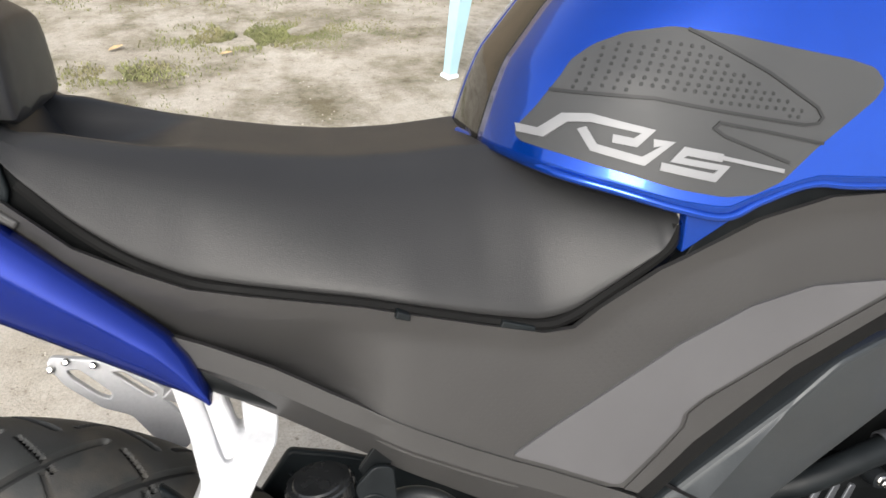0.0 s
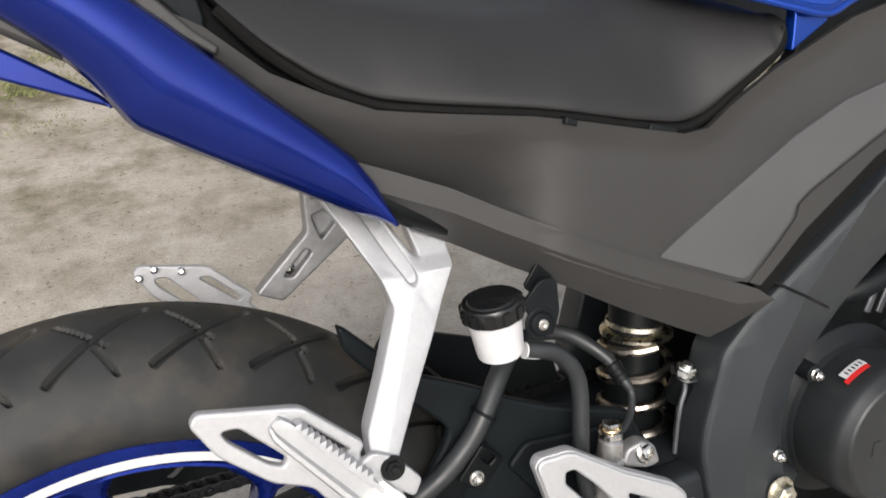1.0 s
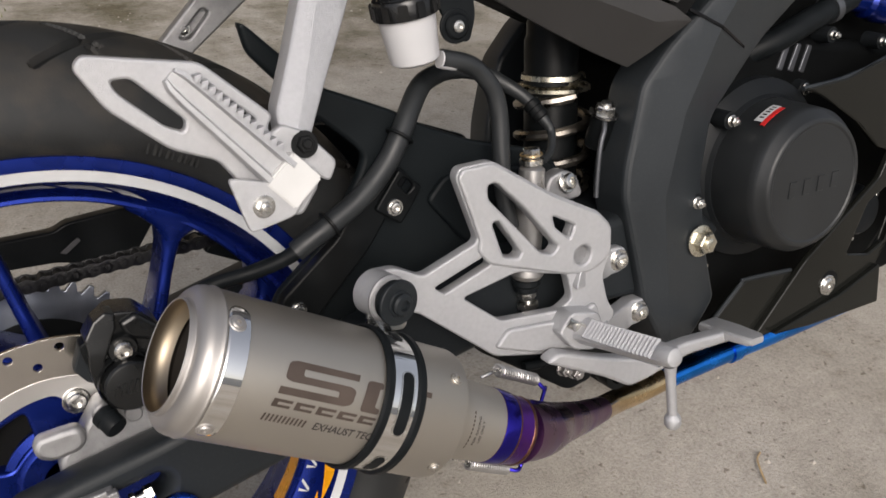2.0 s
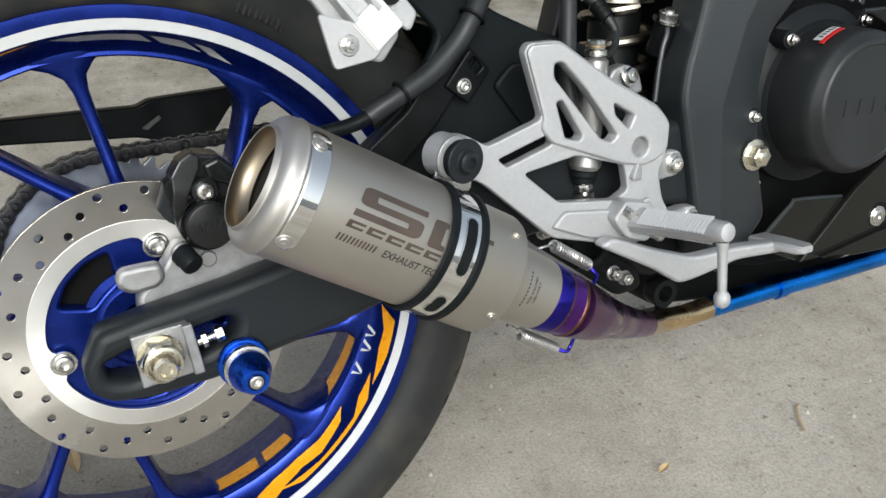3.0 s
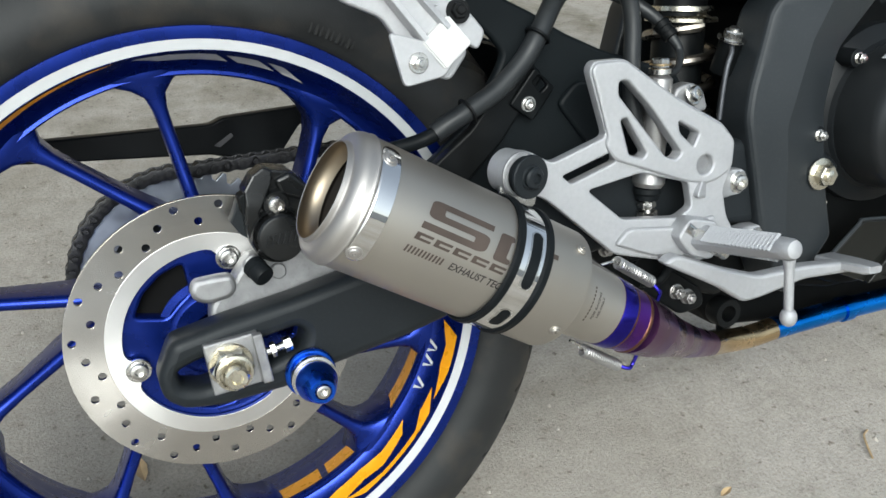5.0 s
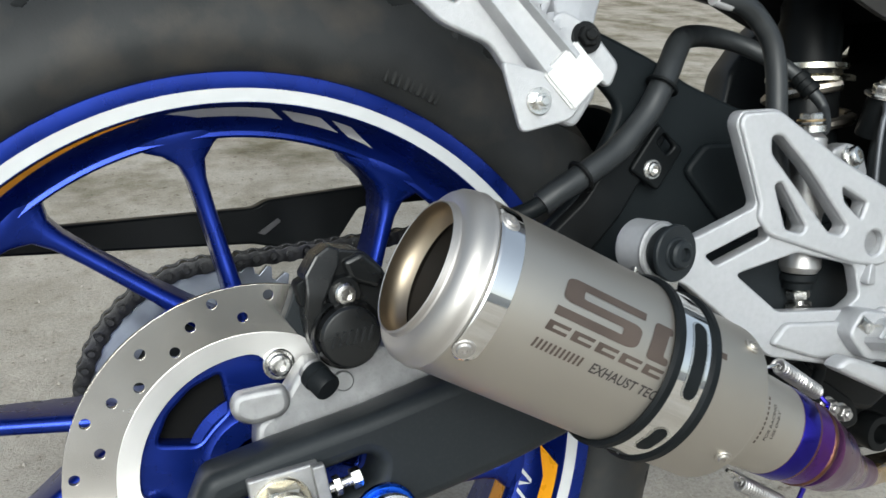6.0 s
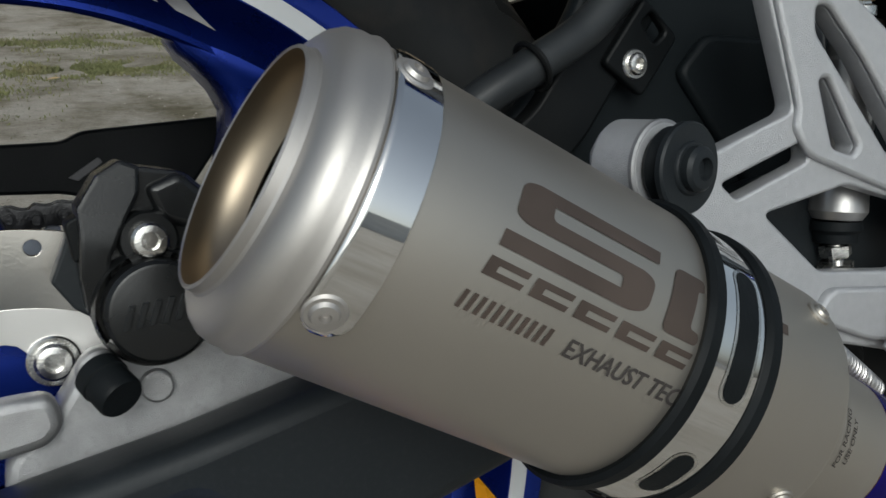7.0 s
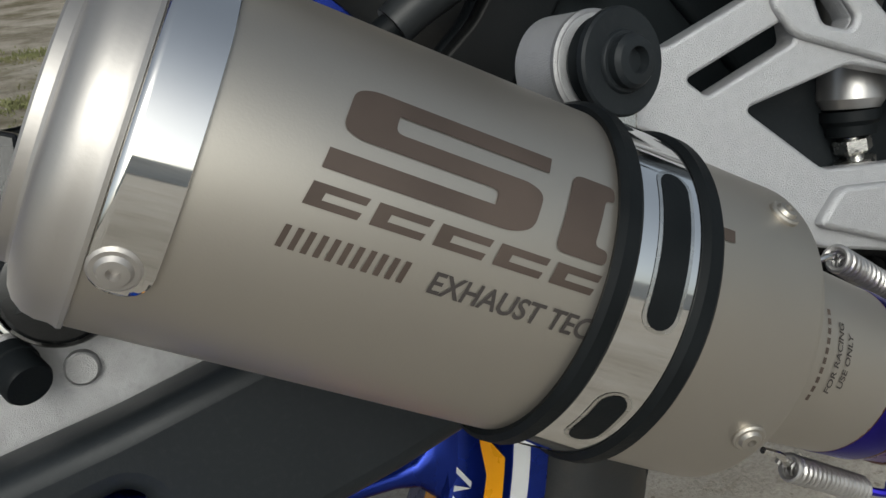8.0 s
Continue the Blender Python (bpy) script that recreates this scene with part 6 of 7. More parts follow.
# ---- subframe shadow body: near-black battery box and airbox for the shade between the panels ----
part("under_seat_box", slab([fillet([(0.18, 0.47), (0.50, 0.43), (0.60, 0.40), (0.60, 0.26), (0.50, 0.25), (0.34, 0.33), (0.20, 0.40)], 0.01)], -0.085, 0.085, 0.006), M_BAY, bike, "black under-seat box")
part("subframe_tube", tube([(0.56, -0.09, 0.24), (0.40, -0.095, 0.30), (0.22, -0.095, 0.375), (0.05, -0.09, 0.47)], 0.011), M_BLACK, bike, "black steel subframe tube")

# ---- side panel ----
PANEL_TOP = [(0.080, 0.520), (0.095, 0.5115), (0.130, 0.4810), (0.162, 0.4650), (0.195, 0.4510), (0.230, 0.4455), (0.265, 0.4410), (0.300, 0.4365), (0.337, 0.4290), (0.375, 0.4200), (0.416, 0.4110), (0.435, 0.4130), (0.453, 0.4275), (0.490, 0.4515), (0.556, 0.4810), (0.605, 0.4930), (0.66, 0.493), (0.80, 0.480)]
CREASE = [(0.140, 0.436), (0.205, 0.4100), (0.242, 0.3945), (0.280, 0.3740), (0.321, 0.3540), (0.366, 0.3320), (0.397, 0.3180), (0.470, 0.2880)]


def crease_z(x):
    return float(np.interp(x, [p[0] for p in CREASE], [p[1] for p in CREASE]))


def top_z(x):
    return float(np.interp(x, [p[0] for p in PANEL_TOP], [p[1] for p in PANEL_TOP]))


def panel_y(x, z):
    """Outer face of the side panel: proud in the middle, hollowed behind the rider's thigh."""
    y = float(np.interp(x, [0.08, 0.20, 0.33, 0.42, 0.50, 0.60], [-0.098, -0.109, -0.133, -0.137, -0.147, -0.150]))
    t = (top_z(x) - z)
    if t < 0.016:
        y -= 0.0035 * (1 - t / 0.016)
    rear = min(1.0, max(0.0, (0.315 - x) / 0.055))
    y += 0.62 * rear * rear * (3 - 2 * rear) * min(0.050, max(0.0, t - 0.014))
    return y


def panel_warp(co):
    front = co.y < -0.0005
    co.y = panel_y(co.x, co.z) + (0.0 if front else 0.006)
    return co


panel_outline = PANEL_TOP + [(0.80, 0.436), (0.662, 0.408), (0.593, 0.373), (0.524, 0.322), (0.484, 0.284)] + [(0.470, 0.2880)] + [(x, z - 0.024) for x, z in CREASE[::-1][1:]] + [(0.110, 0.450)]
side_panel = part("side_panel", slab([panel_outline], -0.006, 0.0, 0.0012, warp=panel_warp, step=0.009, angle=40), M_PANEL, bike, "dark grey grained plastic side panel")


STRIP_RIDGE = 0.019


def strip_warp(co):
    front = co.y < -0.0005
    d = crease_z(co.x) - co.z
    base = min(panel_y(co.x, top_z(co.x) - 0.016) + 0.0015, panel_y(co.x, crease_z(co.x)) - 0.0015)
    co.y = base - 0.02 * min(d, STRIP_RIDGE) + 0.60 * max(0.0, d - STRIP_RIDGE) + (0 if front else 0.006)
    return co


part("lower_strip", slab([[(x, z - 0.0018) for x, z in CREASE] + [(0.484, 0.280), (0.500, 0.268), (0.459, 0.2345), (0.429, 0.2490), (0.377, 0.2765), (0.329, 0.3045), (0.287, 0.3260), (0.246, 0.3485), (0.208, 0.3690), (0.180, 0.385), (0.150, 0.405)]], -0.006, 0.0, 0.0012, warp=strip_warp, step=0.012, folds=[(x, z - STRIP_RIDGE) for x, z in CREASE], angle=25), M_PANEL, side_panel, "dark grey lower strip of the side panel")
part("smooth_insert", slab([fillet([(0.3965, 0.3205), (0.468, 0.2915), (0.474, 0.2920), (0.512, 0.3340), (0.5140, 0.3440), (0.527, 0.3545), (0.590, 0.3885), (0.658, 0.4210), (0.80, 0.457), (0.80, 0.468), (0.657, 0.4300), (0.601, 0.4310), (0.557, 0.4200), (0.506, 0.3960)], 0.003)], -0.008, -0.0035, 0.0012,
                           warp=lambda co: Vector((co.x, panel_y(co.x, co.z) + (-0.0022 if co.y < -0.0058 else 0.001), co.z)), step=0.012, angle=40), M_PANEL_SMOOTH, side_panel, "smooth lighter grey panel insert")
part("front_lip", slab([[(0.476, 0.2865), (0.5165, 0.3330), (0.5185, 0.3430), (0.530, 0.3520), (0.592, 0.3850), (0.660, 0.4170), (0.80, 0.450), (0.80, 0.434), (0.662, 0.4065), (0.593, 0.3715), (0.524, 0.3205), (0.486, 0.2825)]], -0.012, -0.006, 0.002,
                       warp=lambda co: Vector((co.x, panel_y(co.x, co.z) + 0.0045 + (-0.006 if co.y < -0.009 else 0.003), co.z)), step=0.02, angle=40), M_PANEL, side_panel, "dark stepped panel lip")


# black sheet stands in for the shade between panel and frame
part("panel_gap", slab([[(0.480, 0.288), (0.524, 0.326), (0.593, 0.378), (0.662, 0.413), (0.80, 0.440), (0.80, 0.404), (0.665, 0.385), (0.598, 0.350), (0.530, 0.298), (0.494, 0.266)]], -0.1405, -0.132, 0.001), M_GAP, side_panel, "black sheet painting the shade in the gap along the frame")


# grained texture field: low studs in slanted rows
def stud_field(poly_test, name, parent, mat, label):
    verts, faces = [], []
    for i in range(60):
        for j in range(60):
            x, z = 0.30 + i * 0.0062 + (j % 2) * 0.0031, 0.31 + j * 0.0036
            if not poly_test(x, z):
                continue
            y, k = panel_y(x, z), len(verts)
            verts += [(x - 0.0016, y, z - 0.0012), (x + 0.0016, y, z - 0.0012), (x + 0.0016, y, z + 0.0012), (x - 0.0016, y, z + 0.0012), (x, y - 0.00032, z)]
            faces += [(k, k + 1, k + 4), (k + 1, k + 2, k + 4), (k + 2, k + 3, k + 4), (k + 3, k, k + 4)]
    ob = part(name, from_lists(verts, faces, 20), mat, parent, label)
    ob["kind"] = "stuff"


def in_grain(x, z):
    edge = 0.3210 + (x - 0.397) * 0.68          # lower right edge, along the smooth insert
    return crease_z(x) + 0.008 < z < min(top_z(x) - 0.022, 0.445) and z > edge - (0.0 if x > 0.397 else 1) and x > 0.33 + (0.42 - z) * 0.4 and x < 0.56


stud_field(in_grain, "grain_studs", side_panel, M_PANEL, "fine raised grain")
part("side_panel_left", slab([panel_outline[:-1] + [(0.110, 0.480)]], 0.128, 0.136, 0.002), M_PANEL, bike, "dark grey plastic side panel of the other side")

# ---- seat ----
SEAT_LOW = [(0.086, 0.549), (0.091, 0.542), (0.104, 0.524), (0.132, 0.4950), (0.163, 0.4720), (0.196, 0.4565), (0.230, 0.4500), (0.265, 0.4450), (0.301, 0.4400), (0.337, 0.4330), (0.375, 0.4240), (0.415, 0.4170), (0.434, 0.4215), (0.453, 0.4340), (0.496, 0.4640), (0.504, 0.4800), (0.507, 0.484)]
SEAT_TOP = [(0.086, 0.556), (0.10, 0.548), (0.12, 0.546), (0.15, 0.5385), (0.178, 0.532), (0.217, 0.5245), (0.258, 0.5185), (0.30, 0.5145), (0.344, 0.5145), (0.38, 0.5175), (0.40, 0.518), (0.45, 0.508), (0.495, 0.494), (0.507, 0.489)]


def seat_section(x):
    zb = float(np.interp(x, [p[0] for p in SEAT_LOW], [p[1] for p in SEAT_LOW]))
    zt = float(np.interp(x, [p[0] for p in SEAT_TOP], [p[1] for p in SEAT_TOP]))
    hw = float(np.interp(x, [0.086, 0.20, 0.33, 0.42, 0.49, 0.507], [0.0985, 0.1100, 0.1330, 0.1370, 0.1460, 0.140]))
    top_w = float(np.interp(x, [0.086, 0.12, 0.2, 0.3, 0.38, 0.507], [0.088, 0.083, 0.074, 0.066, 0.066, 0.120]))
    h = zt - zb
    dip = float(np.interp(x, [0.086, 0.13, 0.165, 0.20], [0.034, 0.032, 0.018, 0.0]))
    half = [(0.0, zt - dip), (-top_w * 0.40, zt - dip), (-top_w * 0.58, zt - dip * 0.75), (-top_w * 0.70, zt - dip * 0.12), (-top_w * 0.82, zt - 0.0005), (-top_w, zt - 0.07 * h - 0.004), (-(top_w * 0.72 + hw * 0.28), zt - 0.20 * h), (-(top_w * 0.35 + hw * 0.65), zt - 0.50 * h), (-(top_w * 0.10 + hw * 0.90), zt - 0.80 * h), (-hw, zb + 0.05 * h), (-hw + 0.001, zb + 0.001), (-hw + 0.006, zb)]
    ring = [Vector((x, y, z)) for y, z in half] + [Vector((x, -y, z)) for y, z in half[:0:-1]]
    return ring


xs = list(np.linspace(0.086, 0.12, 8)) + list(np.linspace(0.13, 0.48, 40)) + list(np.linspace(0.484, 0.507, 8))
seat = part("rider_seat", loft([seat_section(x) for x in xs], angle=60), M_SEAT, bike, "black vinyl rider seat")
seat.modifiers.new("smooth", "SUBSURF").levels = 1
seat.modifiers["smooth"].render_levels = 1
# black tube stands in for the shade between seat and panel
part("seat_gap", tube([(x, -float(np.interp(x, [0.086, 0.20, 0.33, 0.42, 0.49, 0.507], [0.0985, 0.1100, 0.1330, 0.1370, 0.1460, 0.140])) + 0.004, z - 0.003) for x, z in SEAT_LOW[2:-1]], 0.0042, 8), M_GAP, bike, "black tube painting the shade in the seat gap")
for x0, x1 in ((0.318, 0.328), (0.386, 0.410)):
    part("seat_bumper", slab([fillet([(x0, 0.4300 - (x0 - 0.318) * 0.2), (x0 + 0.002, 0.4350 - (x0 - 0.318) * 0.2), (x1, 0.4335 - (x1 - 0.318) * 0.2), (x1, 0.4290 - (x1 - 0.318) * 0.2)], 0.001)], -0.1385, -0.130, 0.001), M_PLASTIC, bike, "small plastic seat bumper")

part("seat_base", slab([fillet([(0.02, 0.600), (0.085, 0.545), (0.13, 0.490), (0.19, 0.452), (0.30, 0.436), (0.42, 0.412), (0.49, 0.450), (0.49, 0.40), (0.30, 0.37), (0.16, 0.41), (0.06, 0.46), (0.0, 0.53)], 0.006)], -0.088, 0.088, 0.004), M_BAY, bike, "black plastic base under the seat")

# pillion seat and tail
def pillion_section(x):
    t = (0.100 - x) / 0.30
    zt = 0.612 + 0.16 * t
    zb = float(np.interp(x, [-0.2, 0.03, 0.075, 0.100], [0.66, 0.596, 0.556, 0.548]))
    zt = min(zt, zb + 0.075)
    hw = float(np.interp(x, [-0.2, 0.0, 0.08, 0.105], [0.07, 0.090, 0.085, 0.070]))
    h = zt - zb
    half = [(0, zt), (-hw * 0.5, zt - 0.001), (-hw * 0.8, zt - 0.07 * h), (-hw * 0.96, zt - 0.3 * h), (-hw, zb + 0.3 * h), (-hw * 0.98, zb + 0.04 * h), (-hw * 0.9, zb)]
    return [Vector((x + 0.35 * (zb - z) * 0.3, y, z)) for y, z in half] + [Vector((x + 0.35 * (zb - z) * 0.3, -y, z)) for y, z in half[:0:-1]]


pillion = part("pillion_seat", loft([pillion_section(x) for x in list(np.linspace(-0.20, 0.08, 14)) + [0.09, 0.097, 0.102, 0.105]], angle=60), M_SEAT, bike, "black vinyl pillion seat")
mod = pillion.modifiers.new("smooth", "SUBSURF")
mod.levels = mod.render_levels = 1
part("strap_loop", slab([fillet([(0.070, 0.585), (0.076, 0.592), (0.090, 0.575), (0.092, 0.555), (0.084, 0.560)], 0.004)], -0.089, -0.0845, 0.0015), M_RUBBER, pillion, "black strap loop")
tail_band = part("tail_panel", slab([fillet([(-0.06, 0.690), (0.026, 0.594), (0.030, 0.586), (0.068, 0.532), (0.089, 0.510), (0.103, 0.499), (0.100, 0.494), (0.071, 0.514), (0.050, 0.537), (0.022, 0.576), (-0.07, 0.672)], 0.002)], -0.104, -0.092, 0.002), M_PANEL, bike, "dark grey tail side panel")
part("recessed_panel", slab([fillet([(-0.08, 0.69), (0.037, 0.605), (0.090, 0.556), (0.098, 0.515), (0.094, 0.500), (0.05, 0.54), (-0.08, 0.655)], 0.003)], -0.094, -0.086, 0.002), M_PLASTIC, tail_band, "brownish black inner tail panel")
# black sheet stands in for the shade below the tail panel
part("tail_gap", slab([fillet([(-0.08, 0.675), (0.03, 0.575), (0.102, 0.499), (0.09, 0.492), (0.0, 0.555), (-0.08, 0.60)], 0.002)], -0.100, -0.090, 0.001), M_GAP, tail_band, "black sheet painting the shade under the tail panel")
TAIL = [(-0.26, 0.700), (-0.15, 0.650), (-0.05, 0.597), (0.021, 0.556), (0.046, 0.538), (0.072, 0.517), (0.099, 0.492), (0.128, 0.4655), (0.158, 0.4395), (0.178, 0.4210), (0.190, 0.4030), (0.1975, 0.3850), (0.2005, 0.3745), (0.171, 0.387), (0.128, 0.4115), (0.077, 0.4405), (0.047, 0.4580), (0.030, 0.4855), (0.013, 0.5050), (-0.011, 0.5250), (-0.10, 0.585), (-0.20, 0.655)]


def along_line(points, n):
    """n points at even steps along a polyline."""
    pts = [Vector((x, z)) for x, z in points]
    run = np.r_[0, np.cumsum([(b - a).length for a, b in zip(pts, pts[1:])])]
    return [(float(np.interp(q, run, [p.x for p in pts])), float(np.interp(q, run, [p.y for p in pts]))) for q in np.linspace(0, run[-1], n)]


def tail_shell(side, n=90, across=16):
    """Convex painted shell between its upper and lower edge, both edges rolled inwards."""
    cols = []
    for (ux, uz), (lx, lz) in zip(along_line(TAIL[:13], n), along_line(TAIL[:1] + TAIL[:11:-1], n)):
        col = []
        for k in range(across + 1):
            t = k / across
            e = min(t, 1 - t)
            y = 0.108 + 0.011 * (1 - (1 - min(1.0, e / 0.5)) ** 2.4) - 0.006 * max(0.0, 1 - e / 0.07) ** 2
            if 0.30 < t:
                y -= 0.004 * (t - 0.30)
            col.append(Vector((ux + (lx - ux) * t, side * y, uz + (lz - uz) * t)))
        cols.append(col)
    return loft(cols, closed=False, cap=False, angle=60)


tail = part("tail_fairing", tail_shell(-1), M_TAIL, bike, "glossy deep blue tail fairing")
tail_left = part("tail_fairing_left", tail_shell(1, 40, 8), M_TAIL, bike, "glossy deep blue tail fairing of the other side")
for ob in (tail, tail_left):
    mod = ob.modifiers.new("shell", "SOLIDIFY")
    mod.thickness, mod.offset = 0.003, 0.0
part("under_tail", slab([fillet([(-0.26, 0.690), (0.02, 0.530), (0.10, 0.480), (0.19, 0.400), (0.15, 0.405), (0.052, 0.462), (0.030, 0.490), (-0.02, 0.520), (-0.20, 0.648)], 0.004)], -0.100, 0.100, 0.004), M_PANEL, bike, "dark grey plastic under-tail")
part("lower_fin", slab([fillet([(-0.16, 0.575), (-0.016, 0.508), (0.033, 0.476), (0.040, 0.467), (0.009, 0.479), (-0.05, 0.503), (-0.16, 0.555)], 0.003)], -0.084, -0.076, 0.002), M_TAIL, bike, "blue lower tail fin")

# ---- tank ----
def tank_rear(z):
    return float(np.interp(z, [0.45, 0.486, 0.522, 0.549, 0.572, 0.606, 0.65, 0.72], [0.378, 0.387, 0.397, 0.406, 0.416, 0.443, 0.485, 0.56]))


def tank_y(x, z):
    w = 0.152 + 0.15 * (0.516 - z) - 1.5 * max(0, z - 0.54) ** 2
    t = min(max((x - tank_rear(z)) / 0.138, 0), 1)
    return -w * (1 - (1 - t) ** 2.5) ** 0.4


TANK_LOW = [(0.36, 0.520), (0.391, 0.517), (0.422, 0.5125), (0.461, 0.5035), (0.496, 0.4930), (0.527, 0.4860), (0.553, 0.4945), (0.589, 0.5030), (0.638, 0.4985), (0.85, 0.490)]


def tank_grid(t0, t1, nt, mirror):
    cols = []
    for i in range(nt + 1):
        t = t0 + (t1 - t0) * i / nt
        col = []
        for j in range(25):
            z = 0.47
            for _ in range(6):
                x = tank_rear(z) + (0.85 - tank_rear(z)) * t ** 2
                zl = float(np.interp(x, [p[0] for p in TANK_LOW], [p[1] for p in TANK_LOW]))
                z = zl + (0.72 - zl) * (j / 24) ** 1.1
            x = tank_rear(z) + (0.85 - tank_rear(z)) * t ** 2
            y = tank_y(x, z)
            col.append(Vector((x, -y if mirror else y, z)))
        cols.append(col)
    return cols


T_EDGE = 0.060
right = tank_grid(T_EDGE, 1.0, 44, False)
left = tank_grid(T_EDGE, 1.0, 44, True)
tank = part("fuel_tank", loft(right, closed=False, cap=False), M_TANK, bike, "gloss metallic blue fuel tank")
part("tank_left", loft(left, closed=False, cap=False), M_TANK, tank)
part("tank_top", loft([[p[-1] for p in right], [p[-1] for p in left]], closed=False, cap=False), M_TANK, tank)
centre = tank_grid(0.0, T_EDGE, 10, False)[::-1] + tank_grid(0.0, T_EDGE, 10, True)[1:]
part("tank_centre", loft(centre, closed=False, cap=False), M_LACQUER, tank, "gloss black tank centre strip")
for ob in (tank, *tank.children):
    mod = ob.modifiers.new("shell", "SOLIDIFY")
    mod.thickness, mod.offset = 0.003, 0.0
part("rolled_edge", tube([(x, tank_y(x, z) + 0.0006, z) for x, z in TANK_LOW[1:]], 0.0030, 10), M_TANK, tank, "bright rolled lower tank edge")
part("tank_skirt", slab([fillet([(0.505, 0.491), (0.527, 0.488), (0.537, 0.481), (0.503, 0.461), (0.504, 0.470)], 0.002)], -0.148, -0.138, 0.001), M_TANK, tank)
part("trim_strip", slab([[(0.527, 0.486), (0.553, 0.4945), (0.589, 0.5030), (0.638, 0.4985), (0.85, 0.490), (0.85, 0.478), (0.66, 0.489), (0.605, 0.489), (0.566, 0.476), (0.50, 0.449)]], -0.146, -0.134, 0.001), M_BLACK, tank, "black trim under the tank")


def tank_normal(x, z):
    """Outward direction of the tank's flank."""
    e = 0.0015
    gx = (tank_y(x + e, z) - tank_y(x - e, z)) / (2 * e)
    gz = (tank_y(x, z + e) - tank_y(x, z - e)) / (2 * e)
    return Vector((gx, -1, gz)).normalized()


def on_tank(off):
    def lay(co):
        out = off + 0.001 if co.y < -0.0005 else off - 0.0012
        x, z = max(co.x, tank_rear(co.z) + 0.004), co.z
        return Vector((x, tank_y(x, z), z)) + tank_normal(x, z) * out
    return lay


PAD = [(0.4135, 0.5345), (0.434, 0.564), (0.444, 0.578), (0.457, 0.588), (0.475, 0.596), (0.499, 0.600), (0.535, 0.595), (0.571, 0.587), (0.610, 0.579), (0.629, 0.573), (0.636, 0.563), (0.629, 0.554), (0.587, 0.525), (0.564, 0.506), (0.545, 0.499), (0.525, 0.499), (0.496, 0.505), (0.463, 0.515), (0.433, 0.523), (0.4145, 0.5265), (0.4125, 0.529)]
pad = part("tank_pad", slab([fillet(PAD, 0.004)], -0.001, 0.0, 0.0003, warp=on_tank(0.0014), step=0.005, res=1), M_PAD, tank, "dark grey rubber knee pad")


def pad_strip(points, w, mat, name, label="", off=0.0026):
    pts = [Vector((x, 0, z)) for x, z in points]
    a, b = [], []
    for i, p in enumerate(pts):
        d = (pts[min(i + 1, len(pts) - 1)] - pts[max(i - 1, 0)]).normalized()
        if 0 < i < len(pts) - 1:
            d = ((pts[i + 1] - p).normalized() + (p - pts[i - 1]).normalized()).normalized()
            miter = min(1.7, 1 / max(0.3, d.dot((p - pts[i - 1]).normalized())))
        else:
            miter = 1.0
        nrm = Vector((-d.z, 0, d.x)) * miter
        a.append((p.x + nrm.x * w, p.z + nrm.z * w))
        b.append((p.x - nrm.x * w, p.z - nrm.z * w))
    return part(name, slab([a + b[::-1]], -0.001, 0.0, 0.0001, warp=on_tank(off), step=0.012, res=0), mat, pad, label)


pad_strip([(0.4316, 0.5600), (0.455, 0.5602), (0.483, 0.5592), (0.5287, 0.5501), (0.5780, 0.5407), (0.5880, 0.5412), (0.5909, 0.5445), (0.5872, 0.5508), (0.5545, 0.5727), (0.5075, 0.5984)], 0.0010, M_PADLINE, "pad_line", "black pad groove")
pad_strip([(0.5685, 0.5178), (0.5238, 0.5366), (0.5176, 0.5415), (0.5212, 0.5447), (0.5546, 0.5374), (0.5921, 0.5283)], 0.0010, M_PADLINE, "pad_line", "black pad groove")
dot = lathe([(0, 0.0015), (0.0005, 0.0013), (0.0007, 0.0006), (0.0007, 0)], None, 8)
for i in range(30):
    for j in range(12):
        x, z = 0.428 + i * 0.0060 + (j % 2) * 0.0030 - j * 0.0008, 0.5605 + j * 0.0044 - i * 0.0008
        upper = 0.597 - max(0, x - 0.505) * 0.62
        lower = float(np.interp(x, [0.42, 0.48, 0.517, 0.571, 0.59], [0.5615, 0.5635, 0.5570, 0.5455, 0.545]))
        rear = float(np.interp(z, [0.5345, 0.564, 0.578, 0.588, 0.596], [0.4135, 0.434, 0.444, 0.457, 0.475]))
        if lower < z < min(upper, 0.5945) - 0.003 and x > rear + 0.004 and x < 0.590:
            n0 = tank_normal(x, z)
            part("pad_dot", dot, M_PADLINE, pad, m=along(Vector((x, tank_y(x, z), z)) + n0 * 0.0022, n0))
RIBBONS = ([(0.4140, 0.5342), (0.4243, 0.5340), (0.4365, 0.5450), (0.4490, 0.5462), (0.4786, 0.5397), (0.4710, 0.5330), (0.4590, 0.5351)],
           [(0.4440, 0.5400), (0.4488, 0.5290), (0.4747, 0.5222), (0.4895, 0.5325), (0.4810, 0.5330)],
           [(0.5228, 0.5233), (0.4996, 0.5283), (0.4940, 0.5232), (0.5236, 0.5170), (0.5172, 0.5115), (0.4845, 0.5194)])
for ribbon in RIBBONS:
    pad_strip(ribbon, 0.0025, M_MARK, "pad_mark", "light grey angular ribbon mark", 0.0028)
pad_strip([(0.5190, 0.5244), (0.5647, 0.5128)], 0.0013, M_MARK, "pad_mark", "thin light grey tail of the mark", 0.0030)

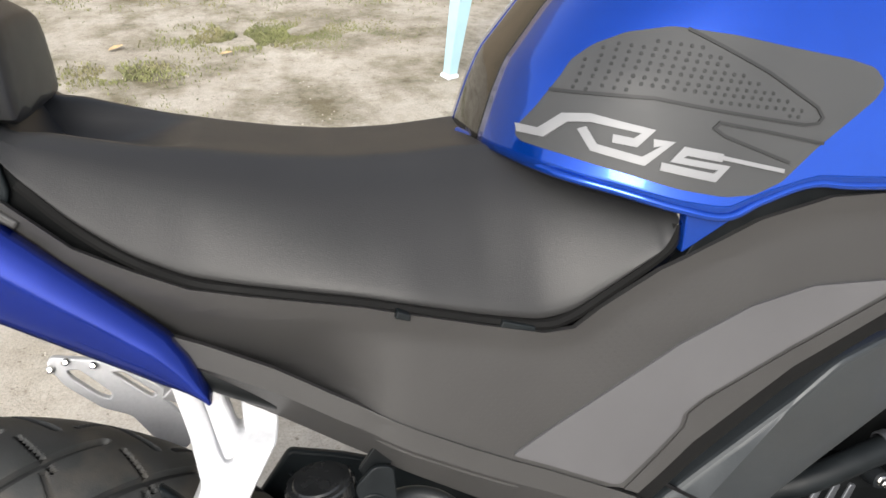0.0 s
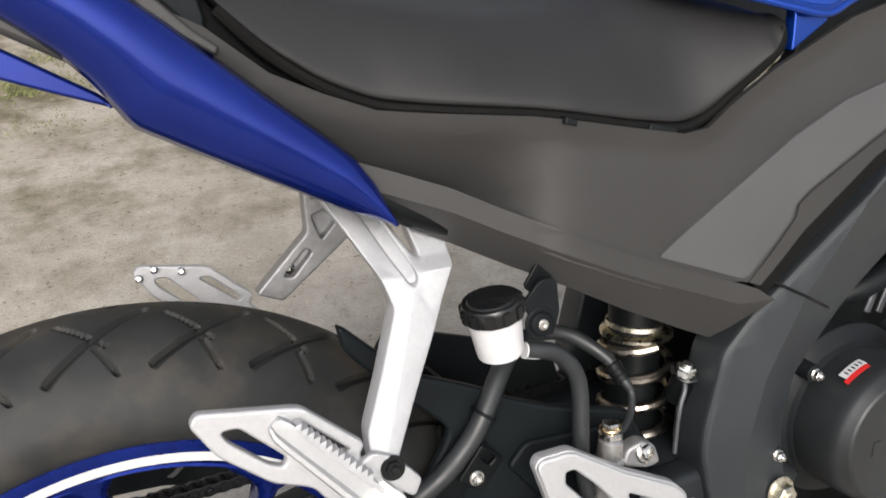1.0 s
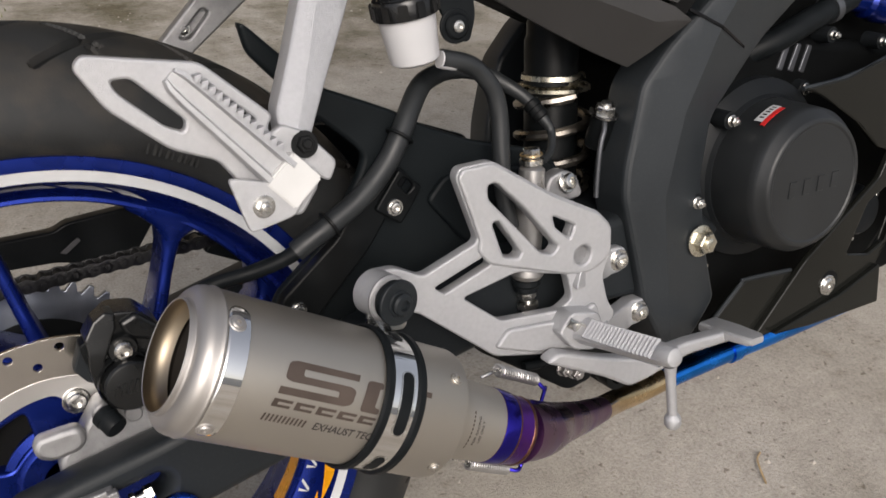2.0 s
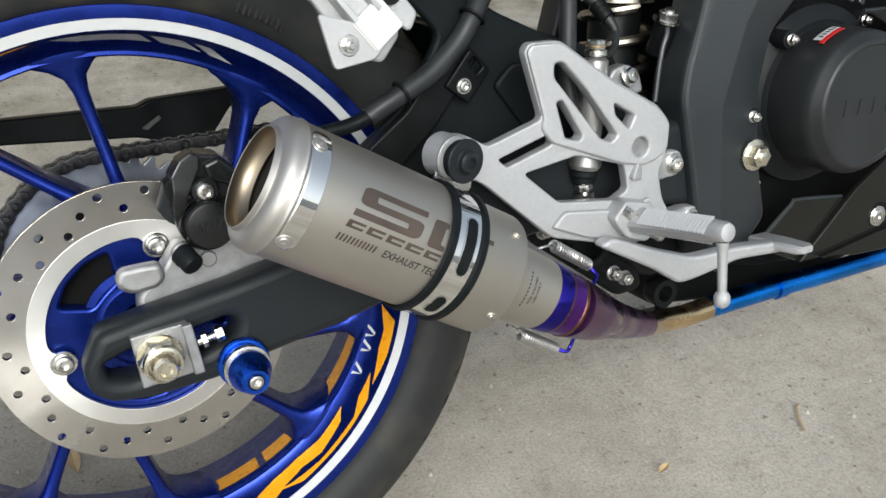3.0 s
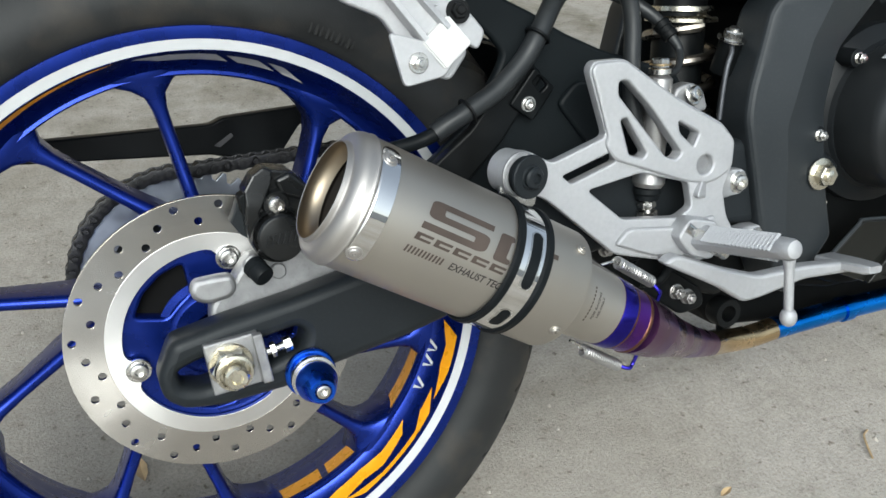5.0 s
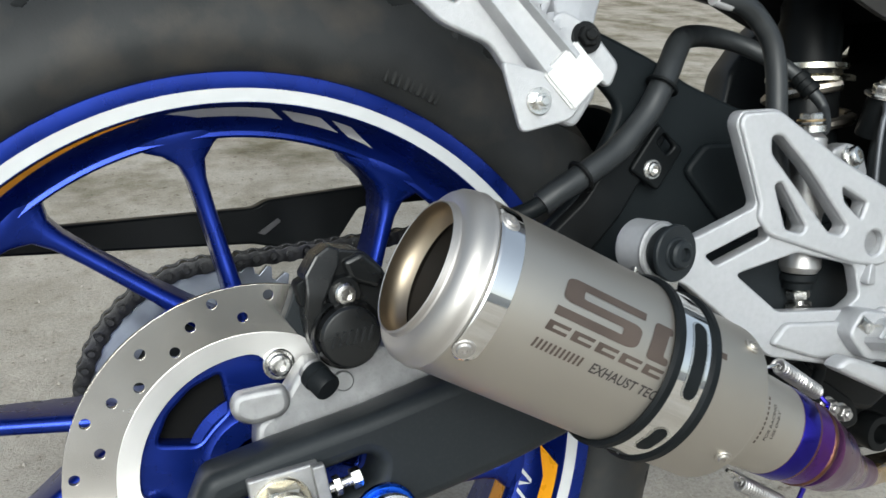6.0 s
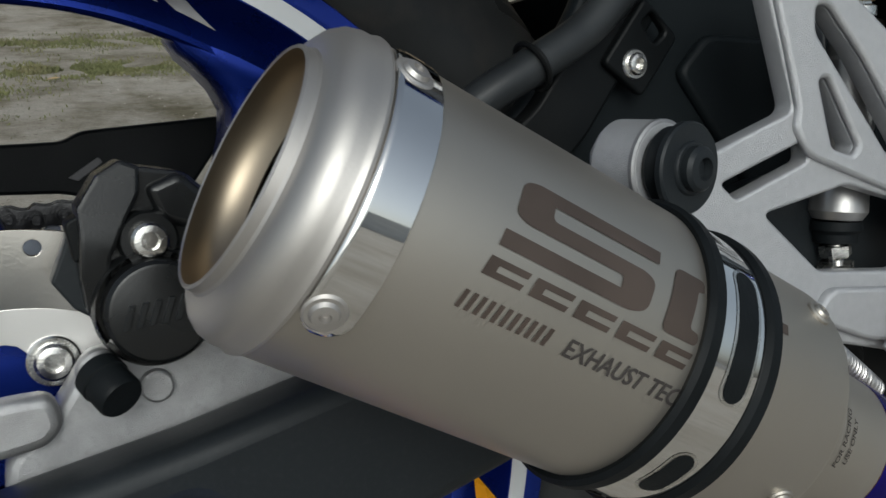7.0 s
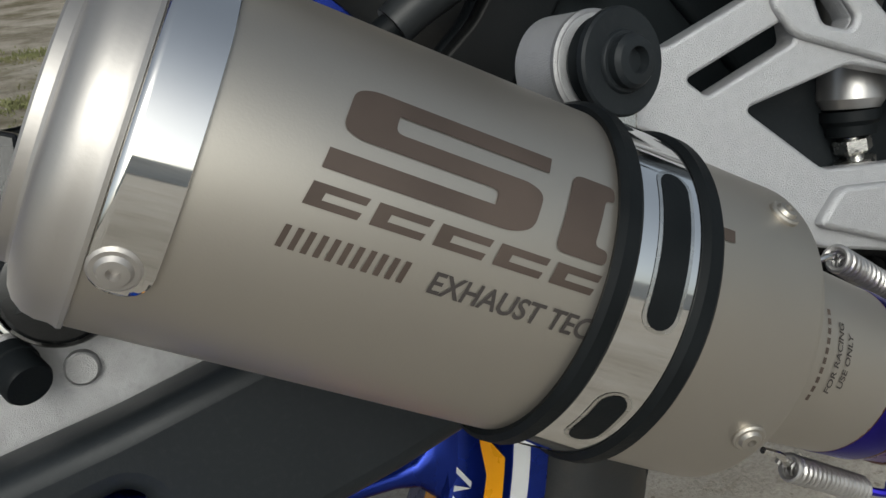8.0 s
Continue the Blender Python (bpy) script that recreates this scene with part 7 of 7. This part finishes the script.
# ---- yard: plastic stool, grass tufts, litter ----
def build_stool(x, y, rz):
    st = new("plastic_stool")
    st.matrix_world = pose(x, y, 0, 0, 0, rz)
    tagged(st, "pale blue moulded plastic stool standing on the earth", "stool")
    for sx, sy in ((-1, -1), (1, -1), (1, 1), (-1, 1)):
        rings = []
        for h in np.linspace(0, 0.43, 6):
            k = 0.165 - 0.030 * h / 0.43
            w = 0.016 + 0.014 * h / 0.43
            rings.append([Vector((sx * (k + dx * w), sy * (k + dy * w), h)) for dx, dy in ((-1, -1), (1, -1), (1, 1), (0.6, 1), (0.6, -0.6), (-1, -0.6))])
        part("leg", loft(rings, angle=30), M_CHAIR, st)
        part("foot", block(sx * 0.165 - 0.024, sx * 0.165 + 0.024, sy * 0.165 - 0.024, sy * 0.165 + 0.024, 0.0, 0.018, 0.005), M_BAG, st)
    part("seat", block(-0.16, 0.16, -0.16, 0.16, 0.425, 0.45, 0.01), M_CHAIR, st)
    for k in (-1, 1):
        part("brace", block(-0.14, 0.14, k * 0.140 - 0.008, k * 0.140 + 0.008, 0.30, 0.34, 0.004), M_CHAIR, st)
    return st


stool = build_stool(1.115, 2.19, 25)
cable = part("cable", tube([(1.070, 2.06, 0.456), (1.050, 1.995, 0.456), (1.045, 1.968, 0.44), (1.048, 1.960, 0.30), (1.054, 1.962, 0.15), (1.050, 1.966, 0.05)], 0.0045, 10), M_RUBBER, None)
tagged(cable, "thin black cable hanging over the plastic stool", "cable")


def build_tufts(name, cx, cy, rx, ry, count, seed, label):
    rnd = random.Random(seed)
    verts, faces = [], []
    for _ in range(count):
        u, v = rnd.gauss(0, 0.45), rnd.gauss(0, 0.45)
        x, y = cx + rx * u, cy + ry * v
        if noise.noise((x * 7, y * 7, 3)) < -0.15:
            continue
        a, h, w = rnd.uniform(0, 6.28), rnd.uniform(0.003, 0.013), rnd.uniform(0.0015, 0.0035)
        dx, dy, bx, by = math.cos(a) * w, math.sin(a) * w, rnd.uniform(-1, 1) * h, rnd.uniform(-1, 1) * h
        k = len(verts)
        verts += [(x - dx, y - dy, -0.004), (x + dx, y + dy, -0.004), (x + bx * 0.4 + dx * 0.7, y + by * 0.4 + dy * 0.7, h * 0.6), (x + bx * 0.4 - dx * 0.7, y + by * 0.4 - dy * 0.7, h * 0.6), (x + bx, y + by, h)]
        faces += [(k, k + 1, k + 2, k + 3), (k + 3, k + 2, k + 4)]
    me = bpy.data.meshes.new(name)
    me.from_pydata(verts, [], faces)
    me.materials.append(M_GRASS)
    return tagged(new(name, me), label, "grass", kind="stuff")


M_GRASS = material("short_grass", (0.140, 0.146, 0.058), 0.8, 0, 0.3, 9, dirt=(0.22, 0.185, 0.10), dirt_scale=5, dirt_amount=0.7)
build_tufts("grass_patch", 0.40, 2.75, 0.42, 0.16, 9500, 1, "short yellow-green grass growing through the earth")
build_tufts("grass_patch", -0.15, 2.42, 0.28, 0.14, 1700, 2, "sparse yellow-green grass tufts on the earth")
build_tufts("grass_patch", -0.05, 2.05, 0.22, 0.18, 500, 3, "thin dull grass tufts on the earth")
build_tufts("grass_patch", 0.35, 3.30, 1.2, 0.25, 9000, 4, "band of short green grass at the yard's edge")


def build_leaf(x, y, rz, size):
    bm = bmesh.new()
    pts = [(-1, 0), (-0.5, 0.35), (0.2, 0.42), (0.8, 0.2), (1.1, 0), (0.8, -0.2), (0.2, -0.4), (-0.5, -0.3)]
    rim = [bm.verts.new((px * size, py * size, 0.010 + 0.25 * size * abs(py) + 0.1 * size * px)) for px, py in pts]
    c = bm.verts.new((0, 0, 0.008))
    for i in range(len(rim)):
        bm.faces.new((c, rim[i], rim[(i + 1) % len(rim)]))
    me = bpy.data.meshes.new("dry_leaf")
    bm.to_mesh(me)
    bm.free()
    me.materials.append(M_LEAF)
    ob = tagged(new("dry_leaf", me), "curled dry tan leaf lying on the earth", "leaf", "dry leaves")
    ob.matrix_world = pose(x, y, 0, 0, 0, rz)


for x, y, rz, size in ((-0.20, 2.65, 40, 0.030), (0.17, 2.56, 10, 0.022), (-0.60, 2.95, 75, 0.028), (-0.35, 1.35, 120, 0.018), (-0.067, 0.154, 95, 0.018), (0.539, -0.101, 20, 0.010)):
    build_leaf(x, y, rz, size)


twig = part("twig", tube([(0.752, -0.112, 0.004), (0.761, -0.094, 0.006), (0.772, -0.078, 0.006), (0.786, -0.070, 0.004)], 0.0013, 6), M_LEAF, None)
tagged(twig, "thin curved dry twig lying on the earth", "twig")


def build_pebbles():
    rnd = random.Random(9)
    verts, faces = [], []
    for _ in range(900):
        x, y, s = rnd.uniform(-0.9, 1.5), rnd.uniform(-0.3, 2.4), rnd.uniform(0.0015, 0.006) * rnd.uniform(0.4, 1)
        k = len(verts)
        for px, py, pz in ((1, 0, 0.3), (0.3, 0.9, 0.3), (-0.8, 0.5, 0.3), (-0.7, -0.6, 0.3), (0.4, -0.9, 0.3), (0, 0, 1)):
            verts.append((x + px * s * rnd.uniform(0.7, 1.2), y + py * s * rnd.uniform(0.7, 1.2), pz * s * 1.3 - 0.001))
        faces += [(k + i, k + (i + 1) % 5, k + 5) for i in range(5)]
    me = from_lists(verts, faces, 30)
    me.materials.append(M_PEBBLE)
    tagged(new("pebbles", me), "small pale grit and pebbles on the earth", "gravel", kind="stuff")


M_PEBBLE = material("grit", (0.34, 0.31, 0.27), 0.85, 0, 0.3, 30)
build_pebbles()

# side stand that holds the motorcycle, on its far side
part("side_stand", tube([(0.62, 0.10, -0.06), (0.67, 0.15, -0.14), (0.720, 0.200, -0.243)], 0.010), M_BLACK, bike, "black steel side stand")
part("stand_foot", block(0.675, 0.730, 0.180, 0.220, -0.262, -0.243, 0.004), M_BLACK, bike, "black stand foot")

# plain house wall behind the camera closes the yard
def build_wall(name, y0, y1, height, colour, label):
    me = bpy.data.meshes.new(name)
    bm = block(-14, 14, y0, y1, 0, height, 0.01)
    bm.to_mesh(me)
    bm.free()
    me.materials.append(material(name + "_render", colour, 0.85, 0, 0.12, 3, dirt=(colour[0] * 0.5, colour[1] * 0.5, colour[2] * 0.5), dirt_scale=1.2))
    tagged(new(name, me), label, "wall", kind="structure")


build_wall("wall_south", -14.2, -14.0, 2.0, (0.74, 0.73, 0.70), "plain pale rendered house wall")
# unseen wall added so that upward faces such as the seat mirror dark brown
build_wall("wall_north", 8.0, 8.2, 4.5, (0.16, 0.13, 0.09), "unseen dark brown wall added for reflections")
